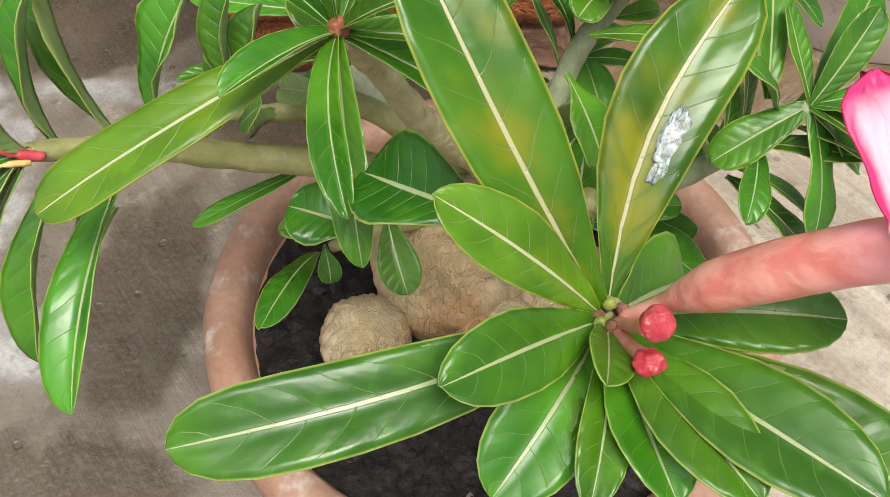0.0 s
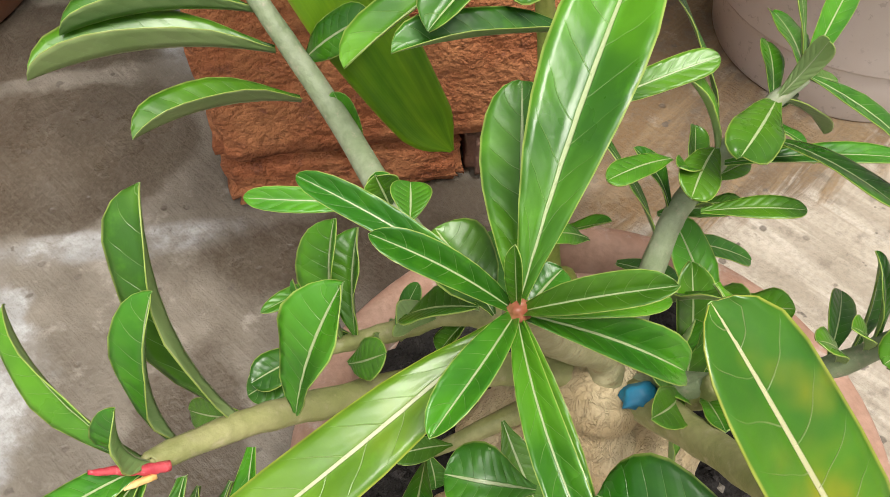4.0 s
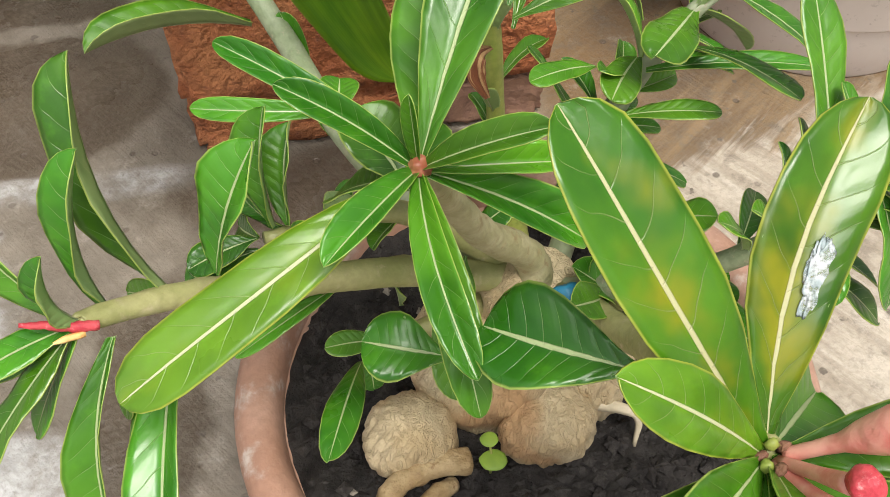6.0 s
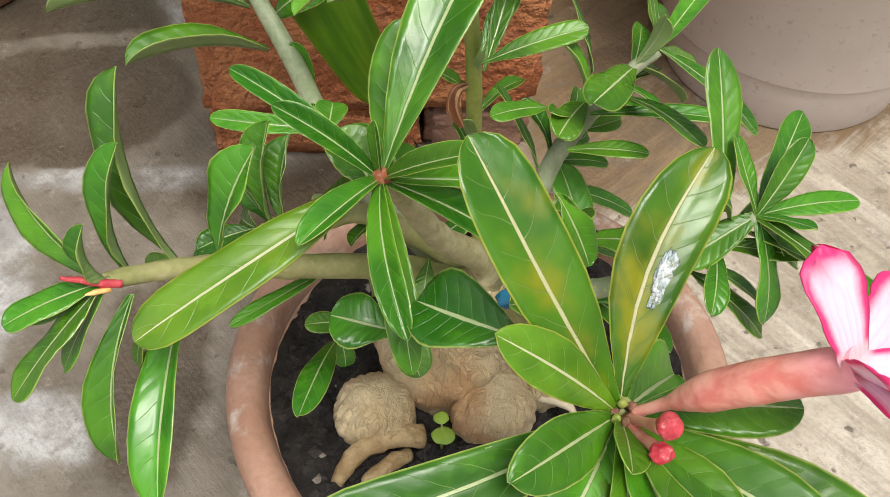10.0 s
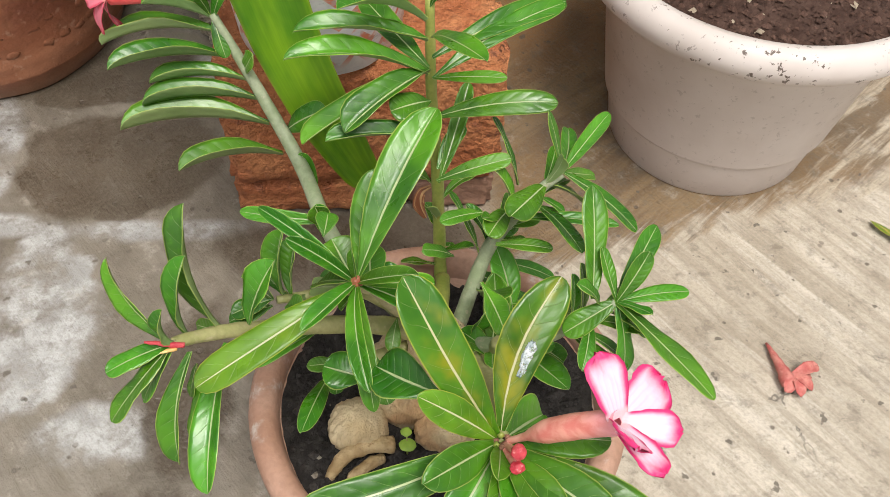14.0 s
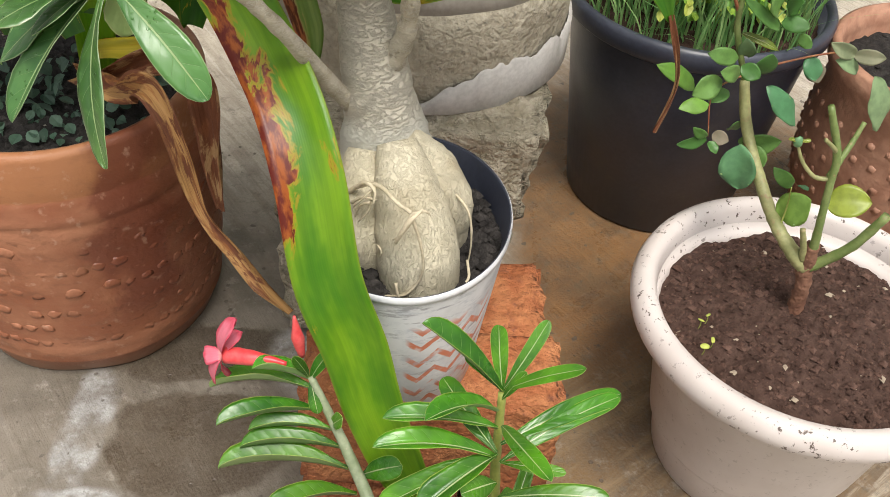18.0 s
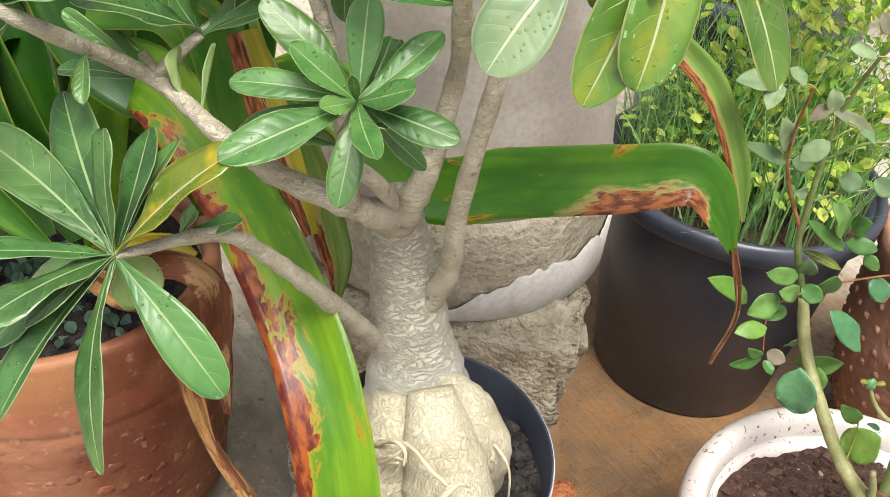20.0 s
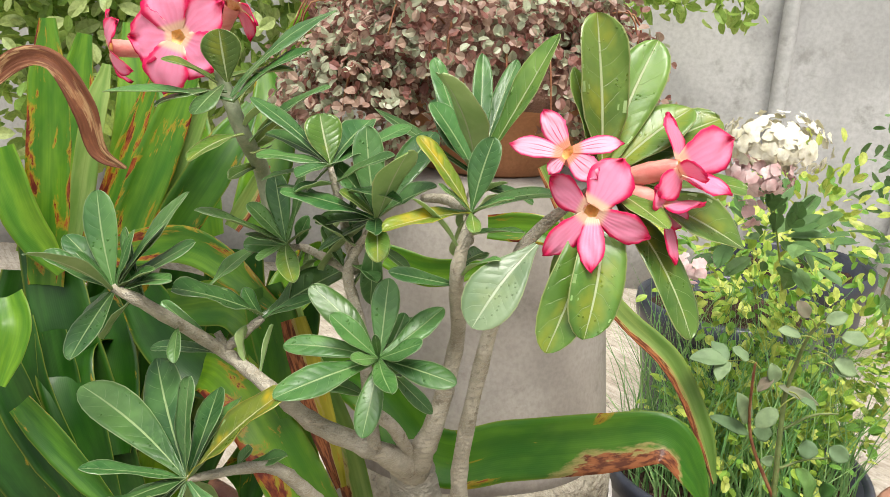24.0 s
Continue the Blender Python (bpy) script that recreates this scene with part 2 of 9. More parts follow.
def leaf_material(name, dark, light, rib, edge, yellow=0.0, blotch=(0.32, 0.34, 0.02), rough=0.33, coat=0.16, veins=0.68, glow=0.22, drops=0.0, margin=0.8):
    """A leaf by its own length and breadth: midrib, side veins, pale margin, yellowing."""
    q = Net(name)
    u, v = q.uv()
    a = q.math("MULTIPLY", q.math("ABSOLUTE", q.math("SUBTRACT", u, 0.5)), 2.0)
    r = q.rnd()
    big = q.noise(24, 3)
    col = q.mix(q.ramp(big, 0.32, 0.68), dark, light)
    tone = q.n.new("ShaderNodeHueSaturation")
    q.put(tone.inputs["Hue"], q.ramp(r, 0, 1, 0.49, 0.51))
    q.put(tone.inputs["Value"], q.math("ADD", q.ramp(q.math("FRACT", q.math("MULTIPLY", r, 5.7)), 0, 1, 0.74, 1.16), q.ramp(v, 0.1, 0.9, -0.08, 0.10)))
    q.put(tone.inputs["Color"], col)
    col = q.mix(q.ramp(q.noise(90, 4, 0.6), 0.52, 0.75, 0.0, 0.3), tone.outputs[0], tuple(min(1, x * 1.35) for x in light))
    # side veins run from the midrib towards the tip, by turns on the two halves
    turn = q.math("MULTIPLY", q.math("GREATER_THAN", u, 0.5), 0.43)
    wav = q.math("MULTIPLY", q.noise(42, 2), 0.7)
    ph = q.math("FRACT", q.math("ADD", q.math("ADD", q.math("SUBTRACT", q.math("MULTIPLY", v, 8.5), q.math("MULTIPLY", q.math("POWER", a, 1.25), 1.25)), wav), turn))
    gap = q.math("ABSOLUTE", q.math("SUBTRACT", ph, 0.5))
    if yellow:
        spot = q.math("MULTIPLY", q.ramp(q.math("ADD", q.noise(30, 3, 0.55), q.ramp(a, 0.0, 1.0, 0.04, -0.10)), 0.46, 0.68), q.ramp(gap, 0.02, 0.25, 0.7 * yellow, yellow))
        col = q.mix(spot, col, blotch)
    line = q.math("MULTIPLY", q.ramp(gap, 0.0, 0.03, 1.0, 0.0), q.ramp(a, 0.45, 0.97, veins, 0.0))
    line = q.math("MULTIPLY", line, q.ramp(q.noise(70, 2), 0.3, 0.55, 0.35, 1.0))
    col = q.mix(line, col, tuple(0.55 * x + 0.45 * y for x, y in zip(light, rib)))
    col = q.mix(q.ramp(a, q.math("ADD", q.math("MULTIPLY", v, -0.02), 0.945), 0.985, 0.0, margin), col, edge)
    w = q.math("ADD", q.math("MULTIPLY", v, -0.07), 0.105)
    rib_f = q.ramp(a, q.math("MULTIPLY", w, 0.62), w, 1.0, 0.0)
    col = q.mix(rib_f, col, rib)
    rough_s = q.ramp(q.noise(30, 4), 0.35, 0.65, rough * 0.82, rough * 1.3)
    pillow = q.math("MULTIPLY", q.ramp(gap, 0.0, 0.4), q.ramp(a, 0.1, 0.4, 0.02, 0.26))
    h = q.math("SUBTRACT", q.math("ADD", q.math("MULTIPLY", q.noise(220, 3), 0.2), q.math("ADD", pillow, q.math("MULTIPLY", q.noise(38, 3), 0.55))), q.math("ADD", q.math("MULTIPLY", line, 0.5), rib_f))
    if drops:
        d = q.ramp(q.cells(230), 0.12, 0.26, 1.0, 0.0)
        d = q.math("MULTIPLY", d, q.ramp(q.noise(45, 2), 0.52, 0.6, 0.0, drops))
        h = q.math("ADD", h, q.math("MULTIPLY", d, 3.4))
        rough_s = q.math("SUBTRACT", rough_s, q.math("MULTIPLY", d, 0.3), clamp=True)
    q.bump(h, 0.55, 0.0012)
    return q.done(col, rough_s, spec=0.55, coat=coat, thin=glow)


LEAF = leaf_material("desert_rose_leaf", (0.033, 0.146, 0.007), (0.096, 0.298, 0.012), (0.44, 0.53, 0.26), (0.42, 0.53, 0.12), margin=0.8)
LEAF_YELLOWING = leaf_material("desert_rose_leaf_yellowing", (0.026, 0.120, 0.005), (0.070, 0.210, 0.007), (0.56, 0.55, 0.31), (0.42, 0.46, 0.07), yellow=0.9, blotch=(0.27, 0.275, 0.008), margin=0.85)
LEAF_BRIGHT = leaf_material("sunny_desert_rose_leaf", (0.062, 0.205, 0.008), (0.150, 0.36, 0.014), (0.60, 0.63, 0.38), (0.40, 0.45, 0.06), yellow=0.3, blotch=(0.32, 0.38, 0.012), margin=0.85)
LEAF_BLUE = leaf_material("older_desert_rose_leaf", (0.040, 0.128, 0.028), (0.105, 0.238, 0.058), (0.30, 0.42, 0.18), (0.36, 0.46, 0.24), rough=0.36, coat=0.22, drops=1.0, margin=0.75)
# paler than the other leaves: the sky's sheen is put into this grey-green
LEAF_GREY = leaf_material("sheen_grey_green_leaf", (0.15, 0.25, 0.12), (0.26, 0.36, 0.20), (0.46, 0.54, 0.36), (0.40, 0.48, 0.24), yellow=0.25, rough=0.4, coat=0.1, drops=0.6)
LEAF_PALE = leaf_material("pale_desert_rose_leaf", (0.080, 0.175, 0.022), (0.165, 0.275, 0.048), (0.46, 0.53, 0.28), (0.44, 0.48, 0.20), yellow=0.55, rough=0.34, drops=0.7)
LEAF_OLD = leaf_material("ageing_desert_rose_leaf", (0.10, 0.20, 0.012), (0.22, 0.27, 0.03), (0.52, 0.54, 0.26), (0.50, 0.42, 0.07), yellow=0.9, blotch=(0.6, 0.42, 0.012))
LEAF_UNDER = leaf_material("leaf_underside", (0.25, 0.40, 0.13), (0.36, 0.50, 0.20), (0.52, 0.58, 0.34), (0.50, 0.55, 0.24), rough=0.55, coat=0.0, veins=0.25)


def strap_material(name, dark, light, spots=0.0, spot=(0.17, 0.020, 0.010), halo=(0.50, 0.34, 0.02), zone=None, rot=0.0, rot_zone=None, bias=0.0):
    """A long lily leaf: fine ribs along it, rusty blotches with yellow rims."""
    q = Net(name)
    u, v = q.uv()
    c = q.n.new("ShaderNodeCombineXYZ")
    q.put(c.inputs[0], q.math("MULTIPLY", u, 2.0))
    q.put(c.inputs[1], q.math("MULTIPLY", v, 5.0))
    q.put(c.inputs[2], q.math("MULTIPLY", q.rnd(), 30.0))
    rib = q.math("SINE", q.math("MULTIPLY", u, 190.0))
    col = q.mix(q.ramp(q.noise(1.2, 3, vec=c.outputs[0]), 0.3, 0.7), dark, light)
    col = q.mix(q.ramp(rib, -1, 1, 0.0, 0.06), col, light)
    col = q.mix(q.ramp(q.math("ABSOLUTE", q.math("SUBTRACT", u, 0.5)), 0.46, 0.5, 0.0, 0.6), col, (0.35, 0.40, 0.05))
    band = q.n.new("ShaderNodeCombineXYZ")
    q.put(band.inputs[0], q.math("MULTIPLY", u, 7.0))
    q.put(band.inputs[1], q.math("MULTIPLY", v, 0.8))
    q.put(band.inputs[2], q.math("MULTIPLY", q.rnd(), 50.0))
    col = q.mix(q.ramp(q.noise(1.0, 4, 0.6, vec=band.outputs[0]), 0.42, 0.62, 0.0, 0.35), col, tuple(0.75 * x for x in dark))
    if spots:
        s = q.noise(1.5, 6, 0.6, vec=c.outputs[0], distort=0.5)
        lim = 0.70 - 0.12 * spots
        if bias:
            s = q.math("ADD", s, q.math("MULTIPLY", q.math("SUBTRACT", u, 0.5), bias))
        if not zone:
            s = q.math("ADD", s, q.math("SUBTRACT", q.math("MULTIPLY", q.math("ABSOLUTE", q.math("SUBTRACT", u, 0.5)), 0.24), 0.085))
        if zone:
            s = q.math("ADD", s, q.math("SUBTRACT", q.math("MULTIPLY", q.math("ABSOLUTE", q.math("SUBTRACT", u, 0.5)), 0.26), 0.09))
            s = q.math("SUBTRACT", s, q.math("SUBTRACT", 0.25, q.math("MULTIPLY", q.ramp(v, zone[0], zone[0] + 0.25), q.ramp(v, zone[1] - 0.35, zone[1], 0.25, 0.0))))
            s = q.math("ADD", s, q.math("MULTIPLY", q.ramp(v, zone[0] + 0.1, zone[0] + 0.4), q.ramp(v, zone[1] - 0.4, zone[1], 0.05, 0.0)))
        col = q.mix(q.ramp(s, lim - 0.05, lim, 0.0, 0.85), col, halo)
        rust = q.mix(q.ramp(q.noise(5, 4, vec=c.outputs[0]), 0.4, 0.62), spot, (0.46, 0.12, 0.02))
        col = q.mix(q.ramp(s, lim, lim + 0.03), col, rust)
    if rot:
        e = q.math("ADD", u, q.math("MULTIPLY", q.math("SUBTRACT", q.noise(2.2, 6, 0.6, vec=c.outputs[0]), 0.5), 0.9))
        if rot_zone:
            e = q.math("SUBTRACT", e, q.math("SUBTRACT", 0.8, q.math("MULTIPLY", q.ramp(v, rot_zone[0], rot_zone[0] + 0.25), q.ramp(v, rot_zone[1] - 0.1, rot_zone[1], 0.8, 0.0))))
        col = q.mix(q.ramp(e, rot - 0.14, rot, 0.0, 0.8), col, (0.55, 0.42, 0.16))
        col = q.mix(q.ramp(e, rot, rot + 0.05), col, q.mix(q.ramp(q.noise(6, 4, vec=c.outputs[0]), 0.4, 0.6), (0.16, 0.045, 0.02), (0.48, 0.17, 0.06)))
    q.bump(q.math("ADD", q.math("MULTIPLY", rib, 0.1), q.noise(90, 3)), 0.3, 0.0008)
    return q.done(col, q.ramp(q.noise(30, 3), 0.3, 0.7, 0.3, 0.5), coat=0.1, thin=0.42)


STRAP = strap_material("lily_leaf", (0.075, 0.25, 0.010), (0.23, 0.44, 0.022))
STRAP_LONG = strap_material("long_spotted_lily_leaf", (0.08, 0.26, 0.008), (0.25, 0.46, 0.016), 0.85, zone=(0.55, 1.85), bias=0.24)
STRAP_SPOT = strap_material("spotted_lily_leaf", (0.060, 0.22, 0.012), (0.18, 0.38, 0.022), 1.05)
STRAP_FEW = strap_material("lily_leaf_with_few_spots", (0.06, 0.22, 0.010), (0.19, 0.39, 0.018), 0.3)
STRAP_RUST = strap_material("half_dried_lily_leaf", (0.15, 0.30, 0.05), (0.30, 0.42, 0.10), rot=0.70)
STRAP_TORN = strap_material("torn_lily_leaf", (0.045, 0.19, 0.010), (0.13, 0.33, 0.018), 0.4, rot=0.70, rot_zone=(1.02, 1.56))
STRAP_LIGHT = strap_material("pale_lily_leaf", (0.22, 0.40, 0.08), (0.42, 0.56, 0.17), 0.15)
STRAP_MID = strap_material("deep_green_lily_leaf", (0.035, 0.15, 0.008), (0.10, 0.28, 0.014), 0.55)
STRAP_BROKEN = strap_material("dying_lily_leaf", (0.42, 0.38, 0.02), (0.55, 0.50, 0.05), 0.4, rot=0.55)
STRAP_YELLOW = strap_material("yellowing_lily_leaf", (0.40, 0.36, 0.02), (0.60, 0.48, 0.03), 0.9)
# shade inside the lily clump, put into a darker copy of the leaf
STRAP_SHADE = strap_material("lily_leaf_shade_tone", (0.015, 0.085, 0.006), (0.042, 0.16, 0.010), 0.2)


def dry_material(name, dark, tan, rust, share):
    """A shrivelled leaf: papery tan between dark streaks, creased along its length."""
    q = Net(name)
    u, v = q.uv()
    c = q.n.new("ShaderNodeCombineXYZ")
    q.put(c.inputs[0], q.math("MULTIPLY", u, 1.6))
    q.put(c.inputs[1], q.math("MULTIPLY", v, 5.0))
    q.put(c.inputs[2], q.math("MULTIPLY", q.rnd(), 20.0))
    s = q.noise(1.6, 6, 0.62, vec=c.outputs[0], distort=0.6)
    col = q.mix(q.ramp(s, share, share + 0.08), dark, tan)
    col = q.mix(q.ramp(q.noise(4, 5, 0.6, vec=c.outputs[0]), 0.48, 0.66, 0.0, 0.75), col, rust)
    crease = q.noise(1.0, 5, 0.6, vec=c.outputs[0], stretch=(9.0, 0.6, 1.0))
    col = q.mix(q.ramp(crease, 0.5, 0.66, 0.0, 0.4), col, tuple(0.6 * k for k in dark))
    q.bump(q.math("ADD", s, q.math("MULTIPLY", crease, 1.2)), 0.7, 0.002)
    return q.done(col, 0.65, thin=0.15)


DRY_TAN = dry_material("papery_tan_leaf", (0.17, 0.055, 0.022), (0.50, 0.28, 0.10), (0.34, 0.135, 0.04), 0.46)
DRY = dry_material("brown_dried_leaf", (0.17, 0.055, 0.022), (0.46, 0.28, 0.13), (0.27, 0.095, 0.035), 0.50)


def floor_material():
    """Brushed concrete with old pale patches, damp areas, brown washings and hair cracks."""
    q = Net("concrete_floor")
    x, y, z = q.sep()
    big, mid, fine = q.noise(3.2, 6, 0.6), q.noise(14, 6, 0.62), q.noise(260, 3)

    def turned(angle):
        m = q.n.new("ShaderNodeMapping")
        m.inputs["Rotation"].default_value = (0, 0, radians(angle))
        q.l.new(q.co.outputs["Object"], m.inputs["Vector"])
        return m.outputs[0]

    def patch(cx, cy, rx, ry, soft, ragged=1.5, scale=10):
        """A patch with a ragged outline of its own."""
        dx, dy = q.math("DIVIDE", q.math("SUBTRACT", x, cx), rx), q.math("DIVIDE", q.math("SUBTRACT", y, cy), ry)
        d = q.math("SQRT", q.math("ADD", q.math("MULTIPLY", dx, dx), q.math("MULTIPLY", dy, dy)))
        return q.ramp(q.math("ADD", d, q.math("MULTIPLY", q.math("SUBTRACT", q.noise(scale, 7, 0.62), 0.5), ragged)), 1.0 - soft, 1.0 + soft, 1.0, 0.0)

    def most(*fs):
        out = fs[0]
        for f in fs[1:]:
            out = q.math("MAXIMUM", out, f)
        return out

    def less(f, g, k=1.0):
        return q.math("MULTIPLY", f, q.math("SUBTRACT", 1.0, q.math("MULTIPLY", g, k)))

    # two directions of the broom
    way, cross = turned(54), turned(-39)
    brush = q.noise(16, 5, 0.62, vec=way, stretch=(0.45, 4.5, 1), distort=0.35)
    deep = q.noise(7, 4, 0.6, vec=way, stretch=(0.4, 5.0, 1), distort=0.5)
    comb = q.noise(17, 6, 0.66, vec=cross, stretch=(0.42, 3.6, 1), distort=0.4)
    wide = q.noise(6, 4, 0.6, vec=cross, stretch=(0.5, 3.2, 1), distort=0.5)
    col = q.mix(q.ramp(big, 0.35, 0.62), (0.425, 0.370, 0.295), (0.56, 0.505, 0.425))
    col = q.mix(q.ramp(mid, 0.44, 0.66, 0.0, 0.45), col, (0.30, 0.255, 0.20))
    col = q.mix(q.ramp(brush, 0.40, 0.58, 0.5, 0.0), col, (0.25, 0.205, 0.150))
    col = q.mix(q.ramp(deep, 0.54, 0.70, 0.0, 0.5), col, (0.66, 0.61, 0.54))
    # the weathered half by the large pot and its pale lime bloom
    moist = patch(-0.42, 0.58, 0.44, 0.52, 0.22, 0.9, 7)
    col = q.mix(q.math("MULTIPLY", moist, q.ramp(q.noise(8, 6, 0.6), 0.32, 0.66, 0.98, 0.72)), col, q.mix(q.ramp(q.noise(10, 6, 0.6), 0.38, 0.62), (0.098, 0.081, 0.061), (0.165, 0.143, 0.115)))
    bloom = most(patch(-0.362, 0.435, 0.062, 0.105, 0.10), patch(-0.455, 0.66, 0.030, 0.085, 0.2), patch(-0.26, 0.548, 0.10, 0.014, 0.4, 1.6), patch(-0.28, 0.31, 0.06, 0.028, 0.3, 2.2),
                 patch(-0.43, 0.56, 0.05, 0.015, 0.4, 1.4), patch(-0.42, 0.30, 0.04, 0.06, 0.25), patch(-0.19, 0.79, 0.05, 0.06, 0.3))
    col = q.mix(q.math("MULTIPLY", bloom, q.ramp(q.noise(19, 7, 0.68), 0.36, 0.58, 0.15, 1.0)), col, q.mix(q.ramp(q.noise(25, 5), 0.4, 0.6), (0.31, 0.305, 0.295), (0.46, 0.46, 0.455)))
    damp = most(patch(-0.31, 0.650, 0.118, 0.083, 0.06, 0.8), less(patch(-0.33, 0.79, 0.15, 0.05, 0.1), bloom), patch(-0.20, 0.36, 0.045, 0.09, 0.15), patch(-0.24, 0.17, 0.10, 0.08, 0.12), patch(-0.02, 0.52, 0.17, 0.05, 0.2), patch(-0.44, 0.36, 0.03, 0.03, 0.2))
    col = q.mix(q.math("MULTIPLY", damp, q.ramp(q.noise(17, 6, 0.65), 0.3, 0.7, 0.98, 0.80)), col, q.mix(q.ramp(q.noise(21, 4), 0.4, 0.6), (0.088, 0.067, 0.046), (0.070, 0.052, 0.035)))
    # brown washings from the pots, drawn out along the broom marks
    edge = q.math("ADD", q.math("SUBTRACT", y, q.math("MULTIPLY", q.math("SUBTRACT", x, 0.30), 0.26)), q.math("MULTIPLY", q.math("SUBTRACT", comb, 0.5), 0.17))
    edge = q.math("ADD", edge, q.math("MULTIPLY", q.math("SUBTRACT", q.noise(12, 5, 0.6), 0.5), 0.06))
    washed = q.math("MULTIPLY", q.ramp(edge, 0.512, 0.548), q.ramp(q.math("ADD", x, q.math("MULTIPLY", mid, 0.06)), 0.09, 0.15))
    washed = q.math("MULTIPLY", washed, patch(0.42, 0.92, 0.72, 0.62, 0.3, 1.2, 3))
    stripe = q.ramp(q.math("ADD", q.math("MULTIPLY", comb, 0.62), q.math("MULTIPLY", wide, 0.38)), 0.44, 0.57)
    bare = q.ramp(q.math("ADD", x, q.math("MULTIPLY", q.math("SUBTRACT", y, 0.6), -0.5)), 0.34, 0.50)
    brown = q.mix(q.ramp(q.noise(6, 5, 0.6), 0.38, 0.62), (0.185, 0.112, 0.050), (0.135, 0.088, 0.048))
    pale = q.mix(bare, (0.235, 0.160, 0.085), (0.45, 0.385, 0.295))
    col = q.mix(q.math("MULTIPLY", washed, q.ramp(bare, 0.0, 1.0, 0.97, 0.92)), col, q.mix(stripe, brown, pale))
    rust = q.math("MULTIPLY", q.math("MULTIPLY", q.ramp(y, 0.72, 0.92), washed), q.ramp(q.math("ADD", x, mid), 0.95, 1.25, 1.0, 0.0))
    col = q.mix(q.math("MULTIPLY", rust, q.ramp(big, 0.3, 0.6, 0.55, 0.9)), col, q.mix(q.ramp(q.noise(9, 5, 0.6), 0.4, 0.62), (0.285, 0.140, 0.052), (0.17, 0.090, 0.042)))
    # scuffs, dirt, pits and cracks
    wet = most(damp, rust)
    grit = q.noise(48, 8, 0.7)
    col = q.mix(q.ramp(grit, 0.52, 0.66, 0.0, 0.5), col, (0.14, 0.118, 0.092))
    col = q.mix(less(q.ramp(q.noise(33, 7, 0.7), 0.54, 0.70, 0.0, 0.4), wet, 0.8), col, (0.50, 0.46, 0.40))
    col = q.mix(q.ramp(q.noise(62, 3, 0.5), 0.66, 0.71, 0.0, 0.85), col, (0.10, 0.082, 0.066))
    pit = q.math("MULTIPLY", q.ramp(q.math("ADD", q.cells(36), q.math("MULTIPLY", q.noise(90, 3), 0.12)), 0.13, 0.19, 1.0, 0.0), q.ramp(q.noise(7, 3), 0.46, 0.54))
    col = q.mix(q.math("MULTIPLY", pit, 0.75), col, (0.085, 0.065, 0.05))
    crack = q.math("ADD", q.cells(2.3, feature="DISTANCE_TO_EDGE"), q.math("MULTIPLY", q.math("SUBTRACT", q.noise(11, 5, 0.7), 0.5), 0.10))
    crack = q.math("MULTIPLY", q.ramp(q.math("ABSOLUTE", crack), 0.0, 0.004, 1.0, 0.0), q.ramp(q.noise(2.5, 2), 0.5, 0.6))
    col = q.mix(q.math("MULTIPLY", crack, 0.7), col, (0.08, 0.07, 0.06))
    col = q.mix(q.ramp(fine, 0.40, 0.68, 0.0, 0.28), col, (0.20, 0.175, 0.14))
    h = q.math("ADD", q.math("SUBTRACT", fine, q.math("MULTIPLY", pit, 1.5)), q.math("MULTIPLY", q.math("ADD", brush, q.math("MULTIPLY", comb, washed)), 2.4))
    h = q.math("ADD", h, q.math("SUBTRACT", q.math("ADD", q.math("MULTIPLY", grit, 1.8), q.math("MULTIPLY", mid, 2.0)), crack))
    q.bump(h, 0.5, 0.0020)
    return q.done(col, q.math("SUBTRACT", q.ramp(mid, 0.3, 0.7, 0.62, 0.85), q.math("MULTIPLY", most(wet, q.math("MULTIPLY", moist, 0.5)), 0.40)), spec=0.45)


FLOOR = floor_material()
PLASTER = plain("grey_wall_plaster", (0.40, 0.40, 0.395), (0.53, 0.53, 0.525), 3.2, 0.85, 0.3, 60, 0.003, c=(0.32, 0.315, 0.30))
TERRACOTTA = plain("weathered_terracotta", (0.40, 0.22, 0.15), (0.52, 0.33, 0.25), 13, 0.7, 0.5, 200, 0.0016, c=(0.60, 0.51, 0.45))


